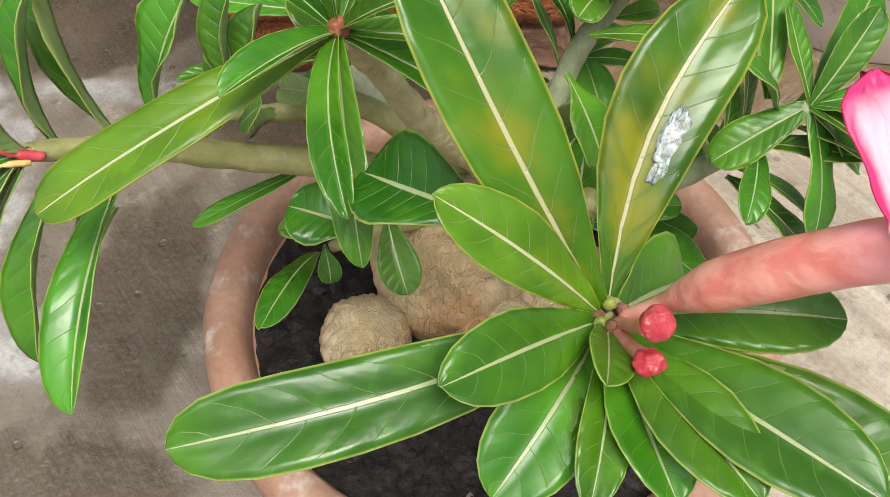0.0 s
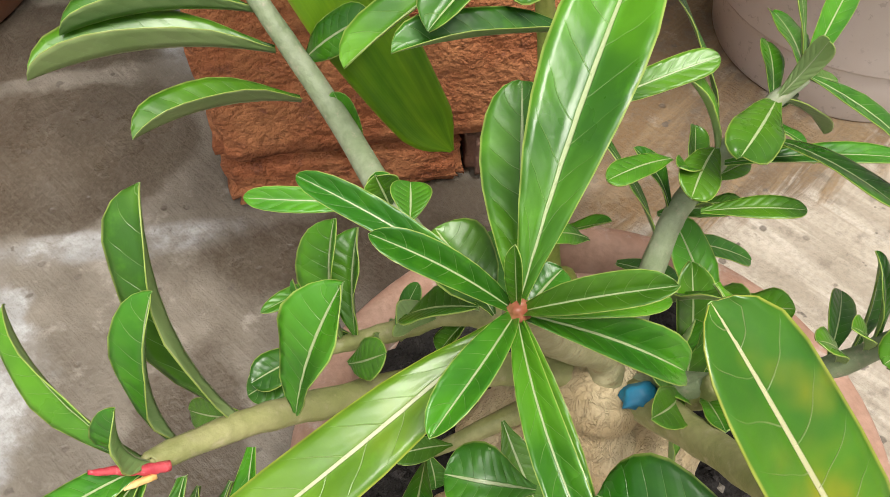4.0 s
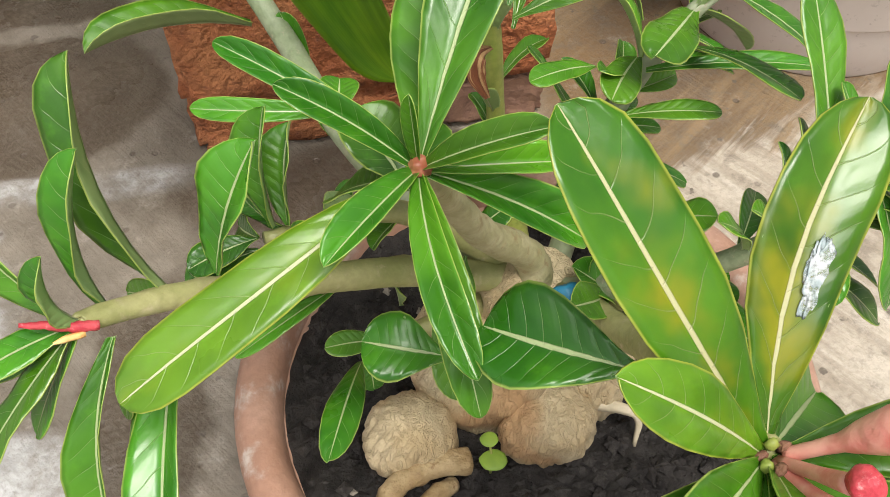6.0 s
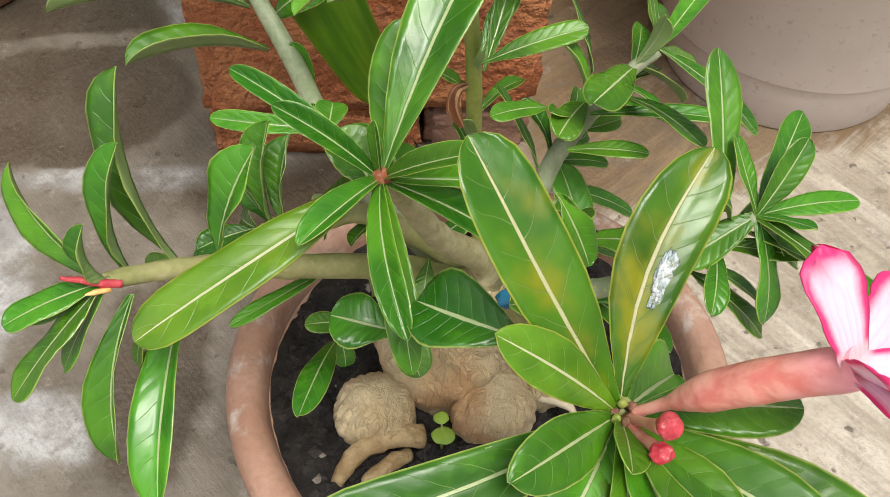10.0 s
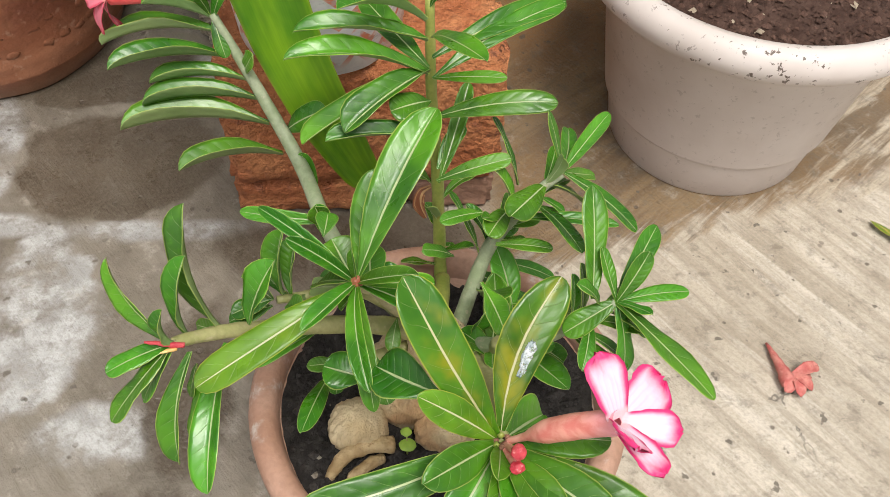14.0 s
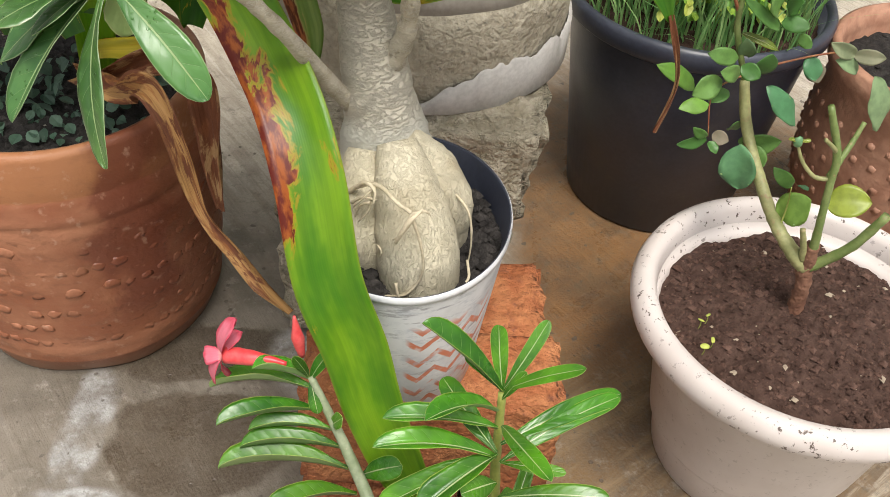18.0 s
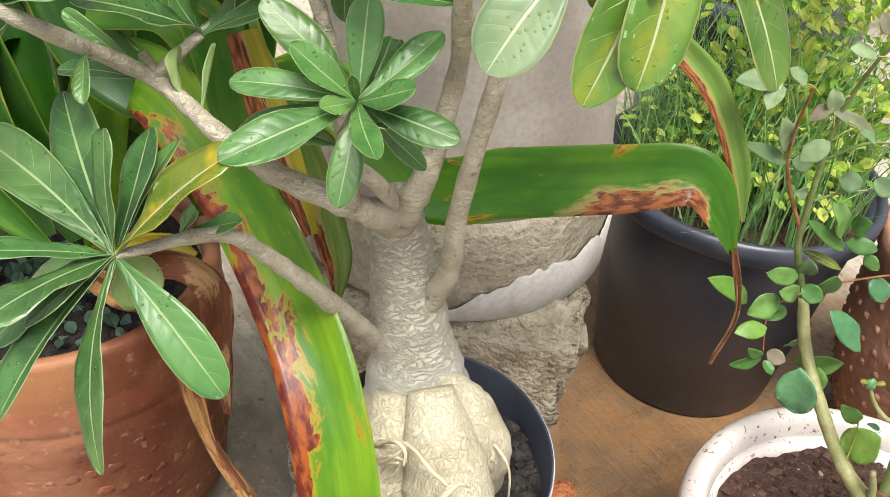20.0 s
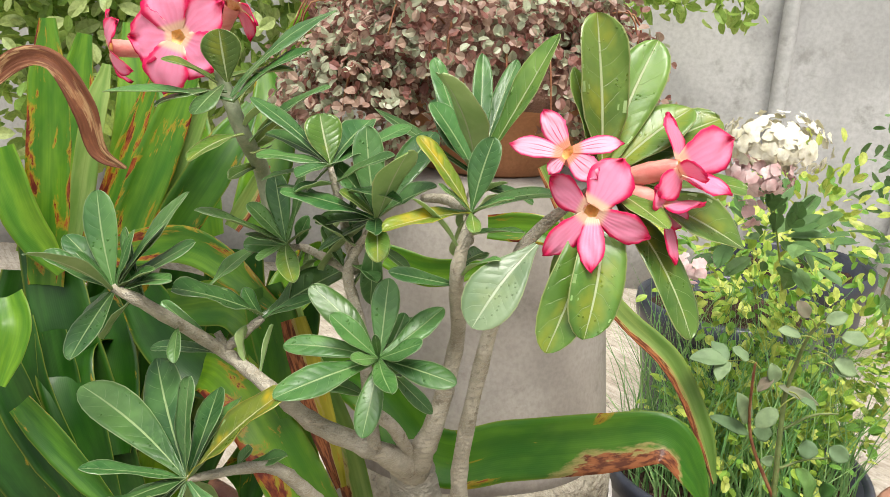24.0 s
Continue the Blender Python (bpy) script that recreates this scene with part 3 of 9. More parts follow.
def red_pot_material():
    """Red clay, paler round its shoulder, with water stains running down it."""
    q = Net("red_terracotta")
    x, y, z = q.sep()
    big, fine = q.noise(11, 5, 0.6), q.noise(120, 4, 0.6)
    col = q.mix(q.ramp(big, 0.35, 0.65), (0.285, 0.100, 0.048), (0.39, 0.170, 0.092))
    col = q.mix(q.ramp(z, 0.30, 0.306, 0.0, 0.75), col, (0.45, 0.20, 0.085))
    col = q.mix(q.math("MULTIPLY", q.ramp(q.noise(26, 5, 0.65, stretch=(1, 1, 2.2)), 0.5, 0.66), q.ramp(z, 0.25, 0.3, 0.6, 0.25)), col, (0.22, 0.095, 0.05))
    edge = q.math("ADD", x, q.math("MULTIPLY", q.math("SUBTRACT", q.noise(16, 4), 0.5), 0.10))
    wet = q.math("MULTIPLY", q.ramp(edge, -0.425, -0.405), q.ramp(edge, -0.375, -0.35, 1.0, 0.35))
    wet = q.math("MULTIPLY", wet, q.ramp(q.math("ADD", z, q.math("MULTIPLY", big, 0.12)), 0.12, 0.20))
    col = q.mix(q.math("MULTIPLY", wet, 0.85), col, (0.17, 0.05, 0.028))
    col = q.mix(q.ramp(q.noise(70, 4), 0.6, 0.72, 0.0, 0.5), col, (0.55, 0.34, 0.24))
    col = q.mix(q.ramp(z, 0.0, 0.035, 0.6, 0.0), col, (0.40, 0.25, 0.17))
    lines = q.noise(6, 4, 0.6, stretch=(0.5, 0.5, 7.0))
    col = q.mix(q.math("MULTIPLY", q.ramp(lines, 0.38, 0.62, 0.22, 0.0), q.ramp(z, 0.28, 0.30, 1.0, 0.4)), col, (0.20, 0.060, 0.028))
    q.bump(q.math("ADD", q.math("ADD", fine, q.math("MULTIPLY", lines, 0.4)), q.math("MULTIPLY", q.noise(38, 4), 1.2)), 0.4, 0.003)
    return q.done(col, q.math("SUBTRACT", q.ramp(big, 0.3, 0.7, 0.42, 0.6), q.math("MULTIPLY", wet, 0.15)))


TERRACOTTA_RED = red_pot_material()
TERRACOTTA_ORANGE = plain("orange_terracotta", (0.46, 0.20, 0.09), (0.55, 0.26, 0.13), 25, 0.75, 0.3, 240, 0.001)
BRICK = plain("red_brick", (0.37, 0.115, 0.04), (0.50, 0.205, 0.085), 24, 0.9, 1.0, 120, 0.008, c=(0.24, 0.085, 0.045))
BRICK_DARK = plain("dirty_brick", (0.22, 0.12, 0.085), (0.30, 0.17, 0.11), 34, 0.9, 0.7, 210, 0.0025)
CEMENT = plain("cast_cement", (0.335, 0.30, 0.265), (0.42, 0.385, 0.345), 8, 0.75, 0.35, 180, 0.001, c=(0.24, 0.21, 0.18))
CEMENT_COAT = plain("pale_cement_render", (0.44, 0.415, 0.39), (0.55, 0.525, 0.50), 10, 0.75, 0.25, 180, 0.001, c=(0.36, 0.33, 0.305))
CEMENT_ROUGH = plain("broken_cement", (0.39, 0.345, 0.26), (0.52, 0.47, 0.37), 45, 0.95, 1.0, 150, 0.006, c=(0.25, 0.225, 0.185))
RUBBLE = plain("concrete_rubble", (0.38, 0.33, 0.235), (0.56, 0.50, 0.385), 40, 0.95, 1.0, 150, 0.012, c=(0.20, 0.17, 0.115))


def soil_material(name, dark, light, speck, share):
    """Crumbs of uneven tone, a few of them pale grit."""
    q = Net(name)
    one = q.island()
    col = q.mix(q.ramp(q.noise(70, 5, 0.6), 0.35, 0.65), dark, light)
    col = q.mix(q.ramp(q.noise(190, 4, 0.65), 0.52, 0.68, 0.0, 0.7), col, tuple(v * 0.55 for v in dark))
    v = q.n.new("ShaderNodeHueSaturation")
    q.put(v.inputs["Value"], q.ramp(one, 0, 1, 0.75, 1.4))
    q.put(v.inputs["Color"], col)
    col = q.mix(q.math("GREATER_THAN", one, 1.0 - share), v.outputs[0], speck)
    q.bump(q.math("ADD", q.noise(300, 4, 0.65), q.noise(120, 4)), 0.9, 0.003)
    return q.done(col, 0.85, spec=0.25)


SOIL = soil_material("dark_potting_soil", (0.024, 0.021, 0.020), (0.046, 0.041, 0.038), (0.26, 0.23, 0.19), 0.008)
SOIL_BROWN = soil_material("brown_garden_soil", (0.066, 0.035, 0.026), (0.104, 0.060, 0.046), (0.40, 0.33, 0.25), 0.013)
BLACK_PLASTIC = plain("black_plastic", (0.032, 0.036, 0.054), (0.052, 0.058, 0.082), 14, 0.36, 0.2, 160, 0.0006, c=(0.055, 0.056, 0.064))
BARK_GREEN = plain("green_young_stem", (0.26, 0.27, 0.095), (0.37, 0.35, 0.16), 60, 0.55, 0.5, 260, 0.001, c=(0.42, 0.37, 0.22))
BARK_TAN = plain("tan_green_stem", (0.30, 0.28, 0.14), (0.42, 0.38, 0.23), 60, 0.65, 0.6, 260, 0.0015, c=(0.26, 0.19, 0.09))
BARK_PALE = plain("pale_grey_green_stem", (0.22, 0.27, 0.15), (0.31, 0.35, 0.23), 60, 0.6, 0.6, 260, 0.0012, c=(0.38, 0.35, 0.25))
STEM_GREEN = plain("bright_green_stem", (0.22, 0.28, 0.05), (0.32, 0.34, 0.08), 60, 0.5, 0.2, 300, 0.0006)
STEM_RED = plain("reddish_stem_tip", (0.27, 0.075, 0.04), (0.36, 0.19, 0.08), 90, 0.55, 0.3, 300, 0.0006)
ROOT_TAN = plain("tan_root", (0.30, 0.20, 0.09), (0.44, 0.33, 0.18), 60, 0.75, 0.8, 200, 0.0025, c=(0.22, 0.13, 0.06))
WOODY = plain("brown_woody_base", (0.17, 0.075, 0.045), (0.26, 0.13, 0.08), 80, 0.85, 0.9, 260, 0.003)
CANE = plain("green_rose_cane", (0.14, 0.20, 0.055), (0.21, 0.27, 0.09), 60, 0.5, 0.3, 260, 0.0008, c=(0.27, 0.22, 0.10))
CANE_TAN = plain("tan_green_rose_cane", (0.24, 0.25, 0.10), (0.36, 0.35, 0.16), 50, 0.55, 0.4, 260, 0.001, c=(0.33, 0.22, 0.12))
ROOT = plain("pale_root", (0.50, 0.43, 0.30), (0.64, 0.56, 0.41), 80, 0.8, 0.4, 300, 0.0008)


def limb_material():
    """Pale grey-brown bark, wrinkled across, with dark leaf scars."""
    q = Net("brown_grey_limb")
    w = q.ramp(q.math("ABSOLUTE", q.math("SUBTRACT", q.noise(170, 4, 0.6, stretch=(0.7, 0.7, 1.5), distort=1.0), 0.5)), 0.0, 0.06, 1.0, 0.0)
    col = q.mix(q.ramp(q.noise(60, 4), 0.35, 0.65), (0.37, 0.325, 0.24), (0.50, 0.455, 0.36))
    col = q.mix(q.math("MULTIPLY", w, 0.35), col, (0.72, 0.68, 0.59))
    col = q.mix(q.ramp(q.noise(95, 4, 0.65), 0.60, 0.70, 0.0, 0.7), col, (0.20, 0.165, 0.115))
    q.bump(q.math("ADD", w, q.noise(260, 3)), 0.75, 0.0014)
    return q.done(col, 0.8)


LIMB = limb_material()
PAINT_BLUE = plain("blue_paint_mark", (0.01, 0.16, 0.30), (0.02, 0.24, 0.40), 90, 0.6, 0.3, 300, 0.0006)
FABRIC_WEAVE = plain("brown_woven_pot", (0.34, 0.165, 0.105), (0.46, 0.25, 0.165), 30, 0.6, 0.5, 90, 0.003)


def splash_material():
    """A thin dried smear that lets the leaf show through."""
    q = Net("dried_white_splash")
    s = q.noise(330, 5, 0.65)
    q.put(q.b.inputs["Alpha"], q.ramp(s, 0.40, 0.56, 0.30, 0.85))
    q.bump(s, 0.6, 0.001)
    return q.done(q.mix(q.ramp(q.noise(200, 3), 0.4, 0.6), (0.36, 0.44, 0.46), (0.66, 0.71, 0.74)), 0.3)


DROPPING = splash_material()


def caudex_material(name, pale, tan, orange, rib, upper=None, relief=0.9):
    """A swollen root with fine wrinkles; upper adds a smooth band and wrinkled bark over it."""
    q = Net(name)
    ring = q.noise(85, 4, 0.6, stretch=rib, distort=0.8)
    ridge = q.ramp(q.math("ABSOLUTE", q.math("SUBTRACT", q.noise(120, 4, 0.55, stretch=(1.9, 1.9, 0.5), distort=0.6), 0.5)), 0.0, 0.07, 1.0, 0.0)
    col = q.mix(q.ramp(q.noise(24, 4), 0.35, 0.65), pale, tan)
    col = q.mix(q.ramp(q.noise(13, 3), 0.54, 0.68, 0.0, 0.7), col, orange)
    col = q.mix(q.ramp(ring, 0.60, 0.70, 0.0, 0.35), col, tuple(v * 0.6 for v in tan))
    h = q.math("ADD", q.math("MULTIPLY", ring, 1.1), q.math("ADD", q.noise(300, 3), q.math("MULTIPLY", ridge, 1.1)))
    if upper:
        x, y, z = q.sep()
        zz = q.math("ADD", z, q.math("MULTIPLY", q.math("SUBTRACT", q.noise(22, 4), 0.5), 0.04))
        f = q.ramp(zz, 0.435, 0.465)
        bare = q.math("MULTIPLY", q.ramp(zz, 0.425, 0.447), q.ramp(zz, 0.475, 0.50, 1.0, 0.0))
        col = q.mix(q.math("MULTIPLY", q.ramp(zz, 0.41, 0.43), q.ramp(zz, 0.437, 0.452, 0.5, 0.0)), col, (0.50, 0.36, 0.22))
        hoop = q.noise(190, 4, 0.6, stretch=(0.7, 0.7, 1.35), distort=0.45)
        fold = q.ramp(q.math("ABSOLUTE", q.math("SUBTRACT", hoop, 0.5)), 0.0, 0.07, 1.0, 0.0)
        bark = q.mix(q.ramp(q.noise(40, 5, 0.6), 0.35, 0.65), upper, tuple(v * 0.80 for v in upper))
        bark = q.mix(q.math("MULTIPLY", fold, 0.28), bark, (0.74, 0.70, 0.61))
        bark = q.mix(q.math("MULTIPLY", bare, 0.75), bark, (0.43, 0.43, 0.385))
        col = q.mix(f, col, bark)
        rough = q.math("MULTIPLY", fold, q.math("SUBTRACT", 1.0, q.math("MULTIPLY", bare, 0.8)))
        h = q.math("ADD", q.math("MULTIPLY", h, q.math("SUBTRACT", 1.0, f)), q.math("MULTIPLY", q.math("ADD", q.math("MULTIPLY", rough, 1.9), q.noise(260, 3)), f))
    q.bump(h, relief, 0.0018)
    return q.done(col, 0.75)


CAUDEX = caudex_material("swollen_root", (0.60, 0.49, 0.31), (0.48, 0.36, 0.20), (0.46, 0.25, 0.11), (3.0, 3.0, 0.8), relief=0.62)
CAUDEX_GREY = caudex_material("pale_swollen_trunk", (0.64, 0.585, 0.45), (0.56, 0.50, 0.375), (0.47, 0.395, 0.27), (1.6, 1.6, 2.2), (0.555, 0.515, 0.425), relief=0.80)
CAUDEX_PALE = caudex_material("pale_bulging_root", (0.60, 0.545, 0.41), (0.50, 0.445, 0.32), (0.42, 0.345, 0.225), (1.8, 1.8, 1.2), relief=0.66)


def white_pot_material():
    q = Net("off_white_plastic")
    dirt = q.math("MULTIPLY", q.ramp(q.noise(125, 4, 0.68), 0.60, 0.635), q.ramp(q.noise(11, 2), 0.36, 0.50))
    x, y, z = q.sep()
    dirt = q.math("MULTIPLY", dirt, q.ramp(z, 0.21, 0.24, 0.25, 1.0))
    col = q.mix(q.ramp(q.noise(7, 5), 0.3, 0.7), (0.55, 0.485, 0.455), (0.66, 0.60, 0.575))
    col = q.mix(dirt, col, (0.11, 0.08, 0.065))
    q.bump(q.math("ADD", dirt, q.noise(60, 3)), 0.15, 0.001)
    return q.done(col, q.ramp(q.noise(25, 3), 0.3, 0.7, 0.38, 0.55))


WHITE_PLASTIC = white_pot_material()


def can_material():
    """Worn white paint over dark plastic, with faded brick-red zigzags brushed round it."""
    q = Net("painted_can")
    x, y, z = q.sep()
    ang = q.math("ARCTAN2", q.math("SUBTRACT", y, 0.645), q.math("SUBTRACT", x, -0.081))
    tooth = q.math("PINGPONG", q.math("MULTIPLY", ang, 1.0), 0.16)
    h = q.math("ADD", z, q.math("MULTIPLY", tooth, -0.11))
    h = q.math("ADD", h, q.math("MULTIPLY", q.noise(40, 3), 0.008))
    band = q.ramp(q.math("ABSOLUTE", q.math("SUBTRACT", q.math("FRACT", q.math("DIVIDE", h, 0.026)), 0.5)), 0.13, 0.2, 1.0, 0.0)
    zone = q.math("MULTIPLY", q.ramp(z, 0.215, 0.235), q.ramp(z, 0.345, 0.36, 1.0, 0.0))
    sector = q.ramp(q.math("SINE", q.math("MULTIPLY", ang, 5.0)), -0.75, -0.5)
    worn = q.ramp(q.noise(30, 4, 0.6), 0.34, 0.48)
    col = q.mix(q.ramp(q.noise(12, 5, 0.65), 0.35, 0.65), (0.52, 0.53, 0.55), (0.74, 0.74, 0.76))
    col = q.mix(q.math("MULTIPLY", q.math("MULTIPLY", band, zone), q.math("MULTIPLY", worn, sector)), col, (0.62, 0.20, 0.11))
    streak = q.noise(18, 6, 0.7, stretch=(1, 1, 5))
    col = q.mix(q.ramp(q.noise(45, 6, 0.7, stretch=(1, 1, 2.5)), 0.5, 0.62, 0.0, 0.5), col, (0.45, 0.47, 0.52))
    col = q.mix(q.ramp(streak, 0.56, 0.66, 0.0, 0.7), col, (0.24, 0.23, 0.25))
    q.bump(q.noise(120, 4), 0.3, 0.001)
    return q.done(col, 0.55)


CAN_PAINT = can_material()


def petal_material(name, rim, body, heart, reach, streak=0.0, edge=(0.22, 0.66)):
    """Coloured at the margin and tip, pale within, with darker streaks out of the throat."""
    q = Net(name)
    u, v = q.uv()
    a = q.math("MULTIPLY", q.math("ABSOLUTE", q.math("SUBTRACT", u, 0.5)), 2.0)
    e = q.math("MAXIMUM", q.math("POWER", a, 3.4), q.math("POWER", v, 5.0))
    e = q.math("ADD", e, q.math("MULTIPLY", q.math("SUBTRACT", q.noise(150, 4), 0.5), 0.30))
    col = q.mix(q.ramp(e, *edge), body, rim)
    vein = q.math("SINE", q.math("ADD", q.math("MULTIPLY", u, 44.0), q.math("MULTIPLY", q.noise(90, 3), 6.0)))
    col = q.mix(q.math("MULTIPLY", q.ramp(vein, 0.2, 1.0, 0.0, 0.12), q.ramp(v, 0.1, 0.8, 1.0, 0.3)), col, rim)
    if streak:
        s = q.math("SINE", q.math("ADD", q.math("MULTIPLY", u, 31.0), q.math("MULTIPLY", q.noise(60, 2), 2.0)))
        col = q.mix(q.math("MULTIPLY", q.ramp(s, 0.55, 0.95, 0.0, streak), q.math("MULTIPLY", q.ramp(v, 0.35, 0.8, 1.0, 0.0), q.ramp(a, 0.45, 0.7, 1.0, 0.0))), col, (0.62, 0.02, 0.10))
    col = q.mix(q.ramp(v, reach * 0.4, reach, 1.0, 0.0), col, heart)
    q.bump(q.math("ADD", q.math("MULTIPLY", vein, 0.2), q.noise(110, 3)), 0.35, 0.0008)
    return q.done(col, 0.42, thin=0.3)


PETAL_LIGHT = petal_material("white_and_pink_petal", (0.84, 0.05, 0.24), (0.94, 0.74, 0.86), (0.93, 0.60, 0.66), 0.16, edge=(0.06, 0.68))
PETAL_PINK = petal_material("deep_pink_petal", (0.82, 0.014, 0.13), (0.93, 0.33, 0.52), (0.92, 0.62, 0.45), 0.20, edge=(0.16, 0.72))
PETAL_STREAKED = petal_material("streaked_pale_pink_petal", (0.84, 0.05, 0.20), (0.91, 0.47, 0.62), (0.88, 0.30, 0.18), 0.24, 0.8, (0.26, 0.80))
PETAL_CORAL = petal_material("coral_petal", (0.70, 0.10, 0.16), (0.78, 0.22, 0.30), (0.8, 0.3, 0.3), 0.2)


def tube_material(name, mouth=None):
    """Coral flower tube, streaked along its length, turning pink towards its mouth."""
    q = Net(name)
    s = q.noise(130, 4, 0.6, stretch=(0.2, 1.0, 1.0), distort=0.3)
    col = q.mix(q.ramp(s, 0.36, 0.64), (0.74, 0.22, 0.19), (0.84, 0.38, 0.31))
    col = q.mix(q.ramp(q.noise(40, 3), 0.42, 0.7, 0.0, 0.5), col, (0.88, 0.52, 0.44))
    if mouth:
        x, y, z = q.sep()
        col = q.mix(q.ramp(q.math("ADD", x, q.math("MULTIPLY", q.math("SUBTRACT", s, 0.5), 0.02)), mouth - 0.016, mouth + 0.008), col, (0.90, 0.36, 0.48))
    q.bump(q.math("ADD", s, q.noise(150, 3)), 0.6, 0.001)
    return q.done(col, 0.36, thin=0.15)


TUBE_CORAL = tube_material("coral_flower_tube")
TUBE_RED = plain("red_flower_tube", (0.72, 0.05, 0.06), (0.78, 0.12, 0.12), 60, 0.45, 0.2, 200, 0.0006)
THROAT = plain("yellow_flower_throat", (0.84, 0.46, 0.14), (0.88, 0.60, 0.26), 160, 0.6, 0.2, 300, 0.0006, c=(0.76, 0.26, 0.12))
BUD = plain("red_bud", (0.46, 0.022, 0.045), (0.58, 0.075, 0.090), 120, 0.6, 0.6, 340, 0.0010, c=(0.70, 0.30, 0.30))
WITHERED = plain("withered_petal", (0.45, 0.10, 0.09), (0.58, 0.24, 0.20), 90, 0.7, 0.5, 250, 0.001, c=(0.22, 0.06, 0.05))
CREAM_PETAL = plain("cream_petal", (0.82, 0.78, 0.58), (0.88, 0.85, 0.72), 60, 0.6, 0.2, 200, 0.001)
BLUSH_PETAL = plain("blush_petal", (0.80, 0.50, 0.50), (0.86, 0.68, 0.66), 60, 0.6, 0.2, 200, 0.001)


def small_leaf_material(name, a, b, c=None, rough=0.5, glow=0.25, single=False):
    """Small leaves that differ one from another."""
    q = Net(name)
    r = q.rnd() if single else q.island()
    col = q.mix(q.ramp(r, 0.1, 0.9), a, b)
    if c:
        col = q.mix(q.ramp(q.math("FRACT", q.math("MULTIPLY", r, 7.31)), 0.6, 0.7), col, c)
    col = q.mix(q.ramp(q.noise(90, 3), 0.35, 0.7, 0.0, 0.4), col, tuple(x * 0.55 for x in a))
    q.bump(q.noise(200, 2), 0.2, 0.0008)
    return q.done(col, rough, thin=glow)


ROSE_LEAF = small_leaf_material("rose_leaf", (0.08, 0.21, 0.045), (0.19, 0.36, 0.09), rough=0.4, single=True)
ROSE_LEAF_NEW = small_leaf_material("young_rose_leaf", (0.16, 0.34, 0.05), (0.28, 0.47, 0.09), rough=0.45, single=True)
ROSE_LEAF_BLUE = small_leaf_material("bluish_rose_leaf", (0.10, 0.27, 0.12), (0.19, 0.38, 0.18), (0.34, 0.48, 0.30), rough=0.35, single=True)
LEAF_OLIVE = small_leaf_material("olive_rose_leaf", (0.18, 0.26, 0.03), (0.32, 0.38, 0.05), (0.42, 0.36, 0.08), rough=0.4, single=True)
ROSE_LEAF_DULL = small_leaf_material("bronze_rose_leaf", (0.17, 0.28, 0.13), (0.30, 0.41, 0.21), (0.30, 0.25, 0.18), rough=0.6, single=True)
VINE_LEAF = small_leaf_material("turtle_vine_leaf", (0.30, 0.125, 0.10), (0.52, 0.38, 0.29), (0.50, 0.56, 0.38), rough=0.4, glow=0.3)
GRASS = small_leaf_material("grass_blade", (0.17, 0.38, 0.12), (0.37, 0.56, 0.22), glow=0.35)
HERB = small_leaf_material("fresh_herb_leaf", (0.16, 0.36, 0.05), (0.42, 0.57, 0.08), (0.60, 0.66, 0.14), glow=0.3)
BUSH = small_leaf_material("far_bush_leaf", (0.20, 0.34, 0.06), (0.38, 0.50, 0.11), (0.48, 0.57, 0.22), glow=0.45)
BUSH_LIGHT = small_leaf_material("creeper_leaf", (0.28, 0.43, 0.08), (0.45, 0.58, 0.15), glow=0.45)
BUSH_DARK = small_leaf_material("far_shrub_leaf", (0.11, 0.23, 0.07), (0.20, 0.35, 0.12))

# ---- plant helpers ----
OUTLINE = ((0.0, 0.10), (0.05, 0.15), (0.13, 0.27), (0.25, 0.50), (0.38, 0.73), (0.51, 0.91), (0.63, 1.0), (0.74, 0.99), (0.84, 0.88), (0.915, 0.70), (0.965, 0.46), (0.99, 0.24), (1.0, 0.05))

NARROW = ((0.0, 0.20), (0.06, 0.30), (0.14, 0.46), (0.26, 0.66), (0.40, 0.83), (0.54, 0.95), (0.66, 1.0), (0.77, 0.99), (0.86, 0.90), (0.93, 0.72), (0.97, 0.48), (0.99, 0.28), (1.0, 0.05))

PADDLE = ((0.0, 0.14), (0.05, 0.20), (0.13, 0.36), (0.25, 0.62), (0.38, 0.82), (0.51, 0.93), (0.63, 0.98), (0.74, 1.0), (0.84, 0.97), (0.915, 0.84), (0.965, 0.60), (0.99, 0.33), (1.0, 0.06))

OVAL = ((0.0, 0.06), (0.05, 0.34), (0.14, 0.66), (0.26, 0.88), (0.40, 0.99), (0.54, 1.0), (0.66, 0.92), (0.77, 0.76), (0.86, 0.55), (0.93, 0.34), (0.975, 0.15), (1.0, 0.02))


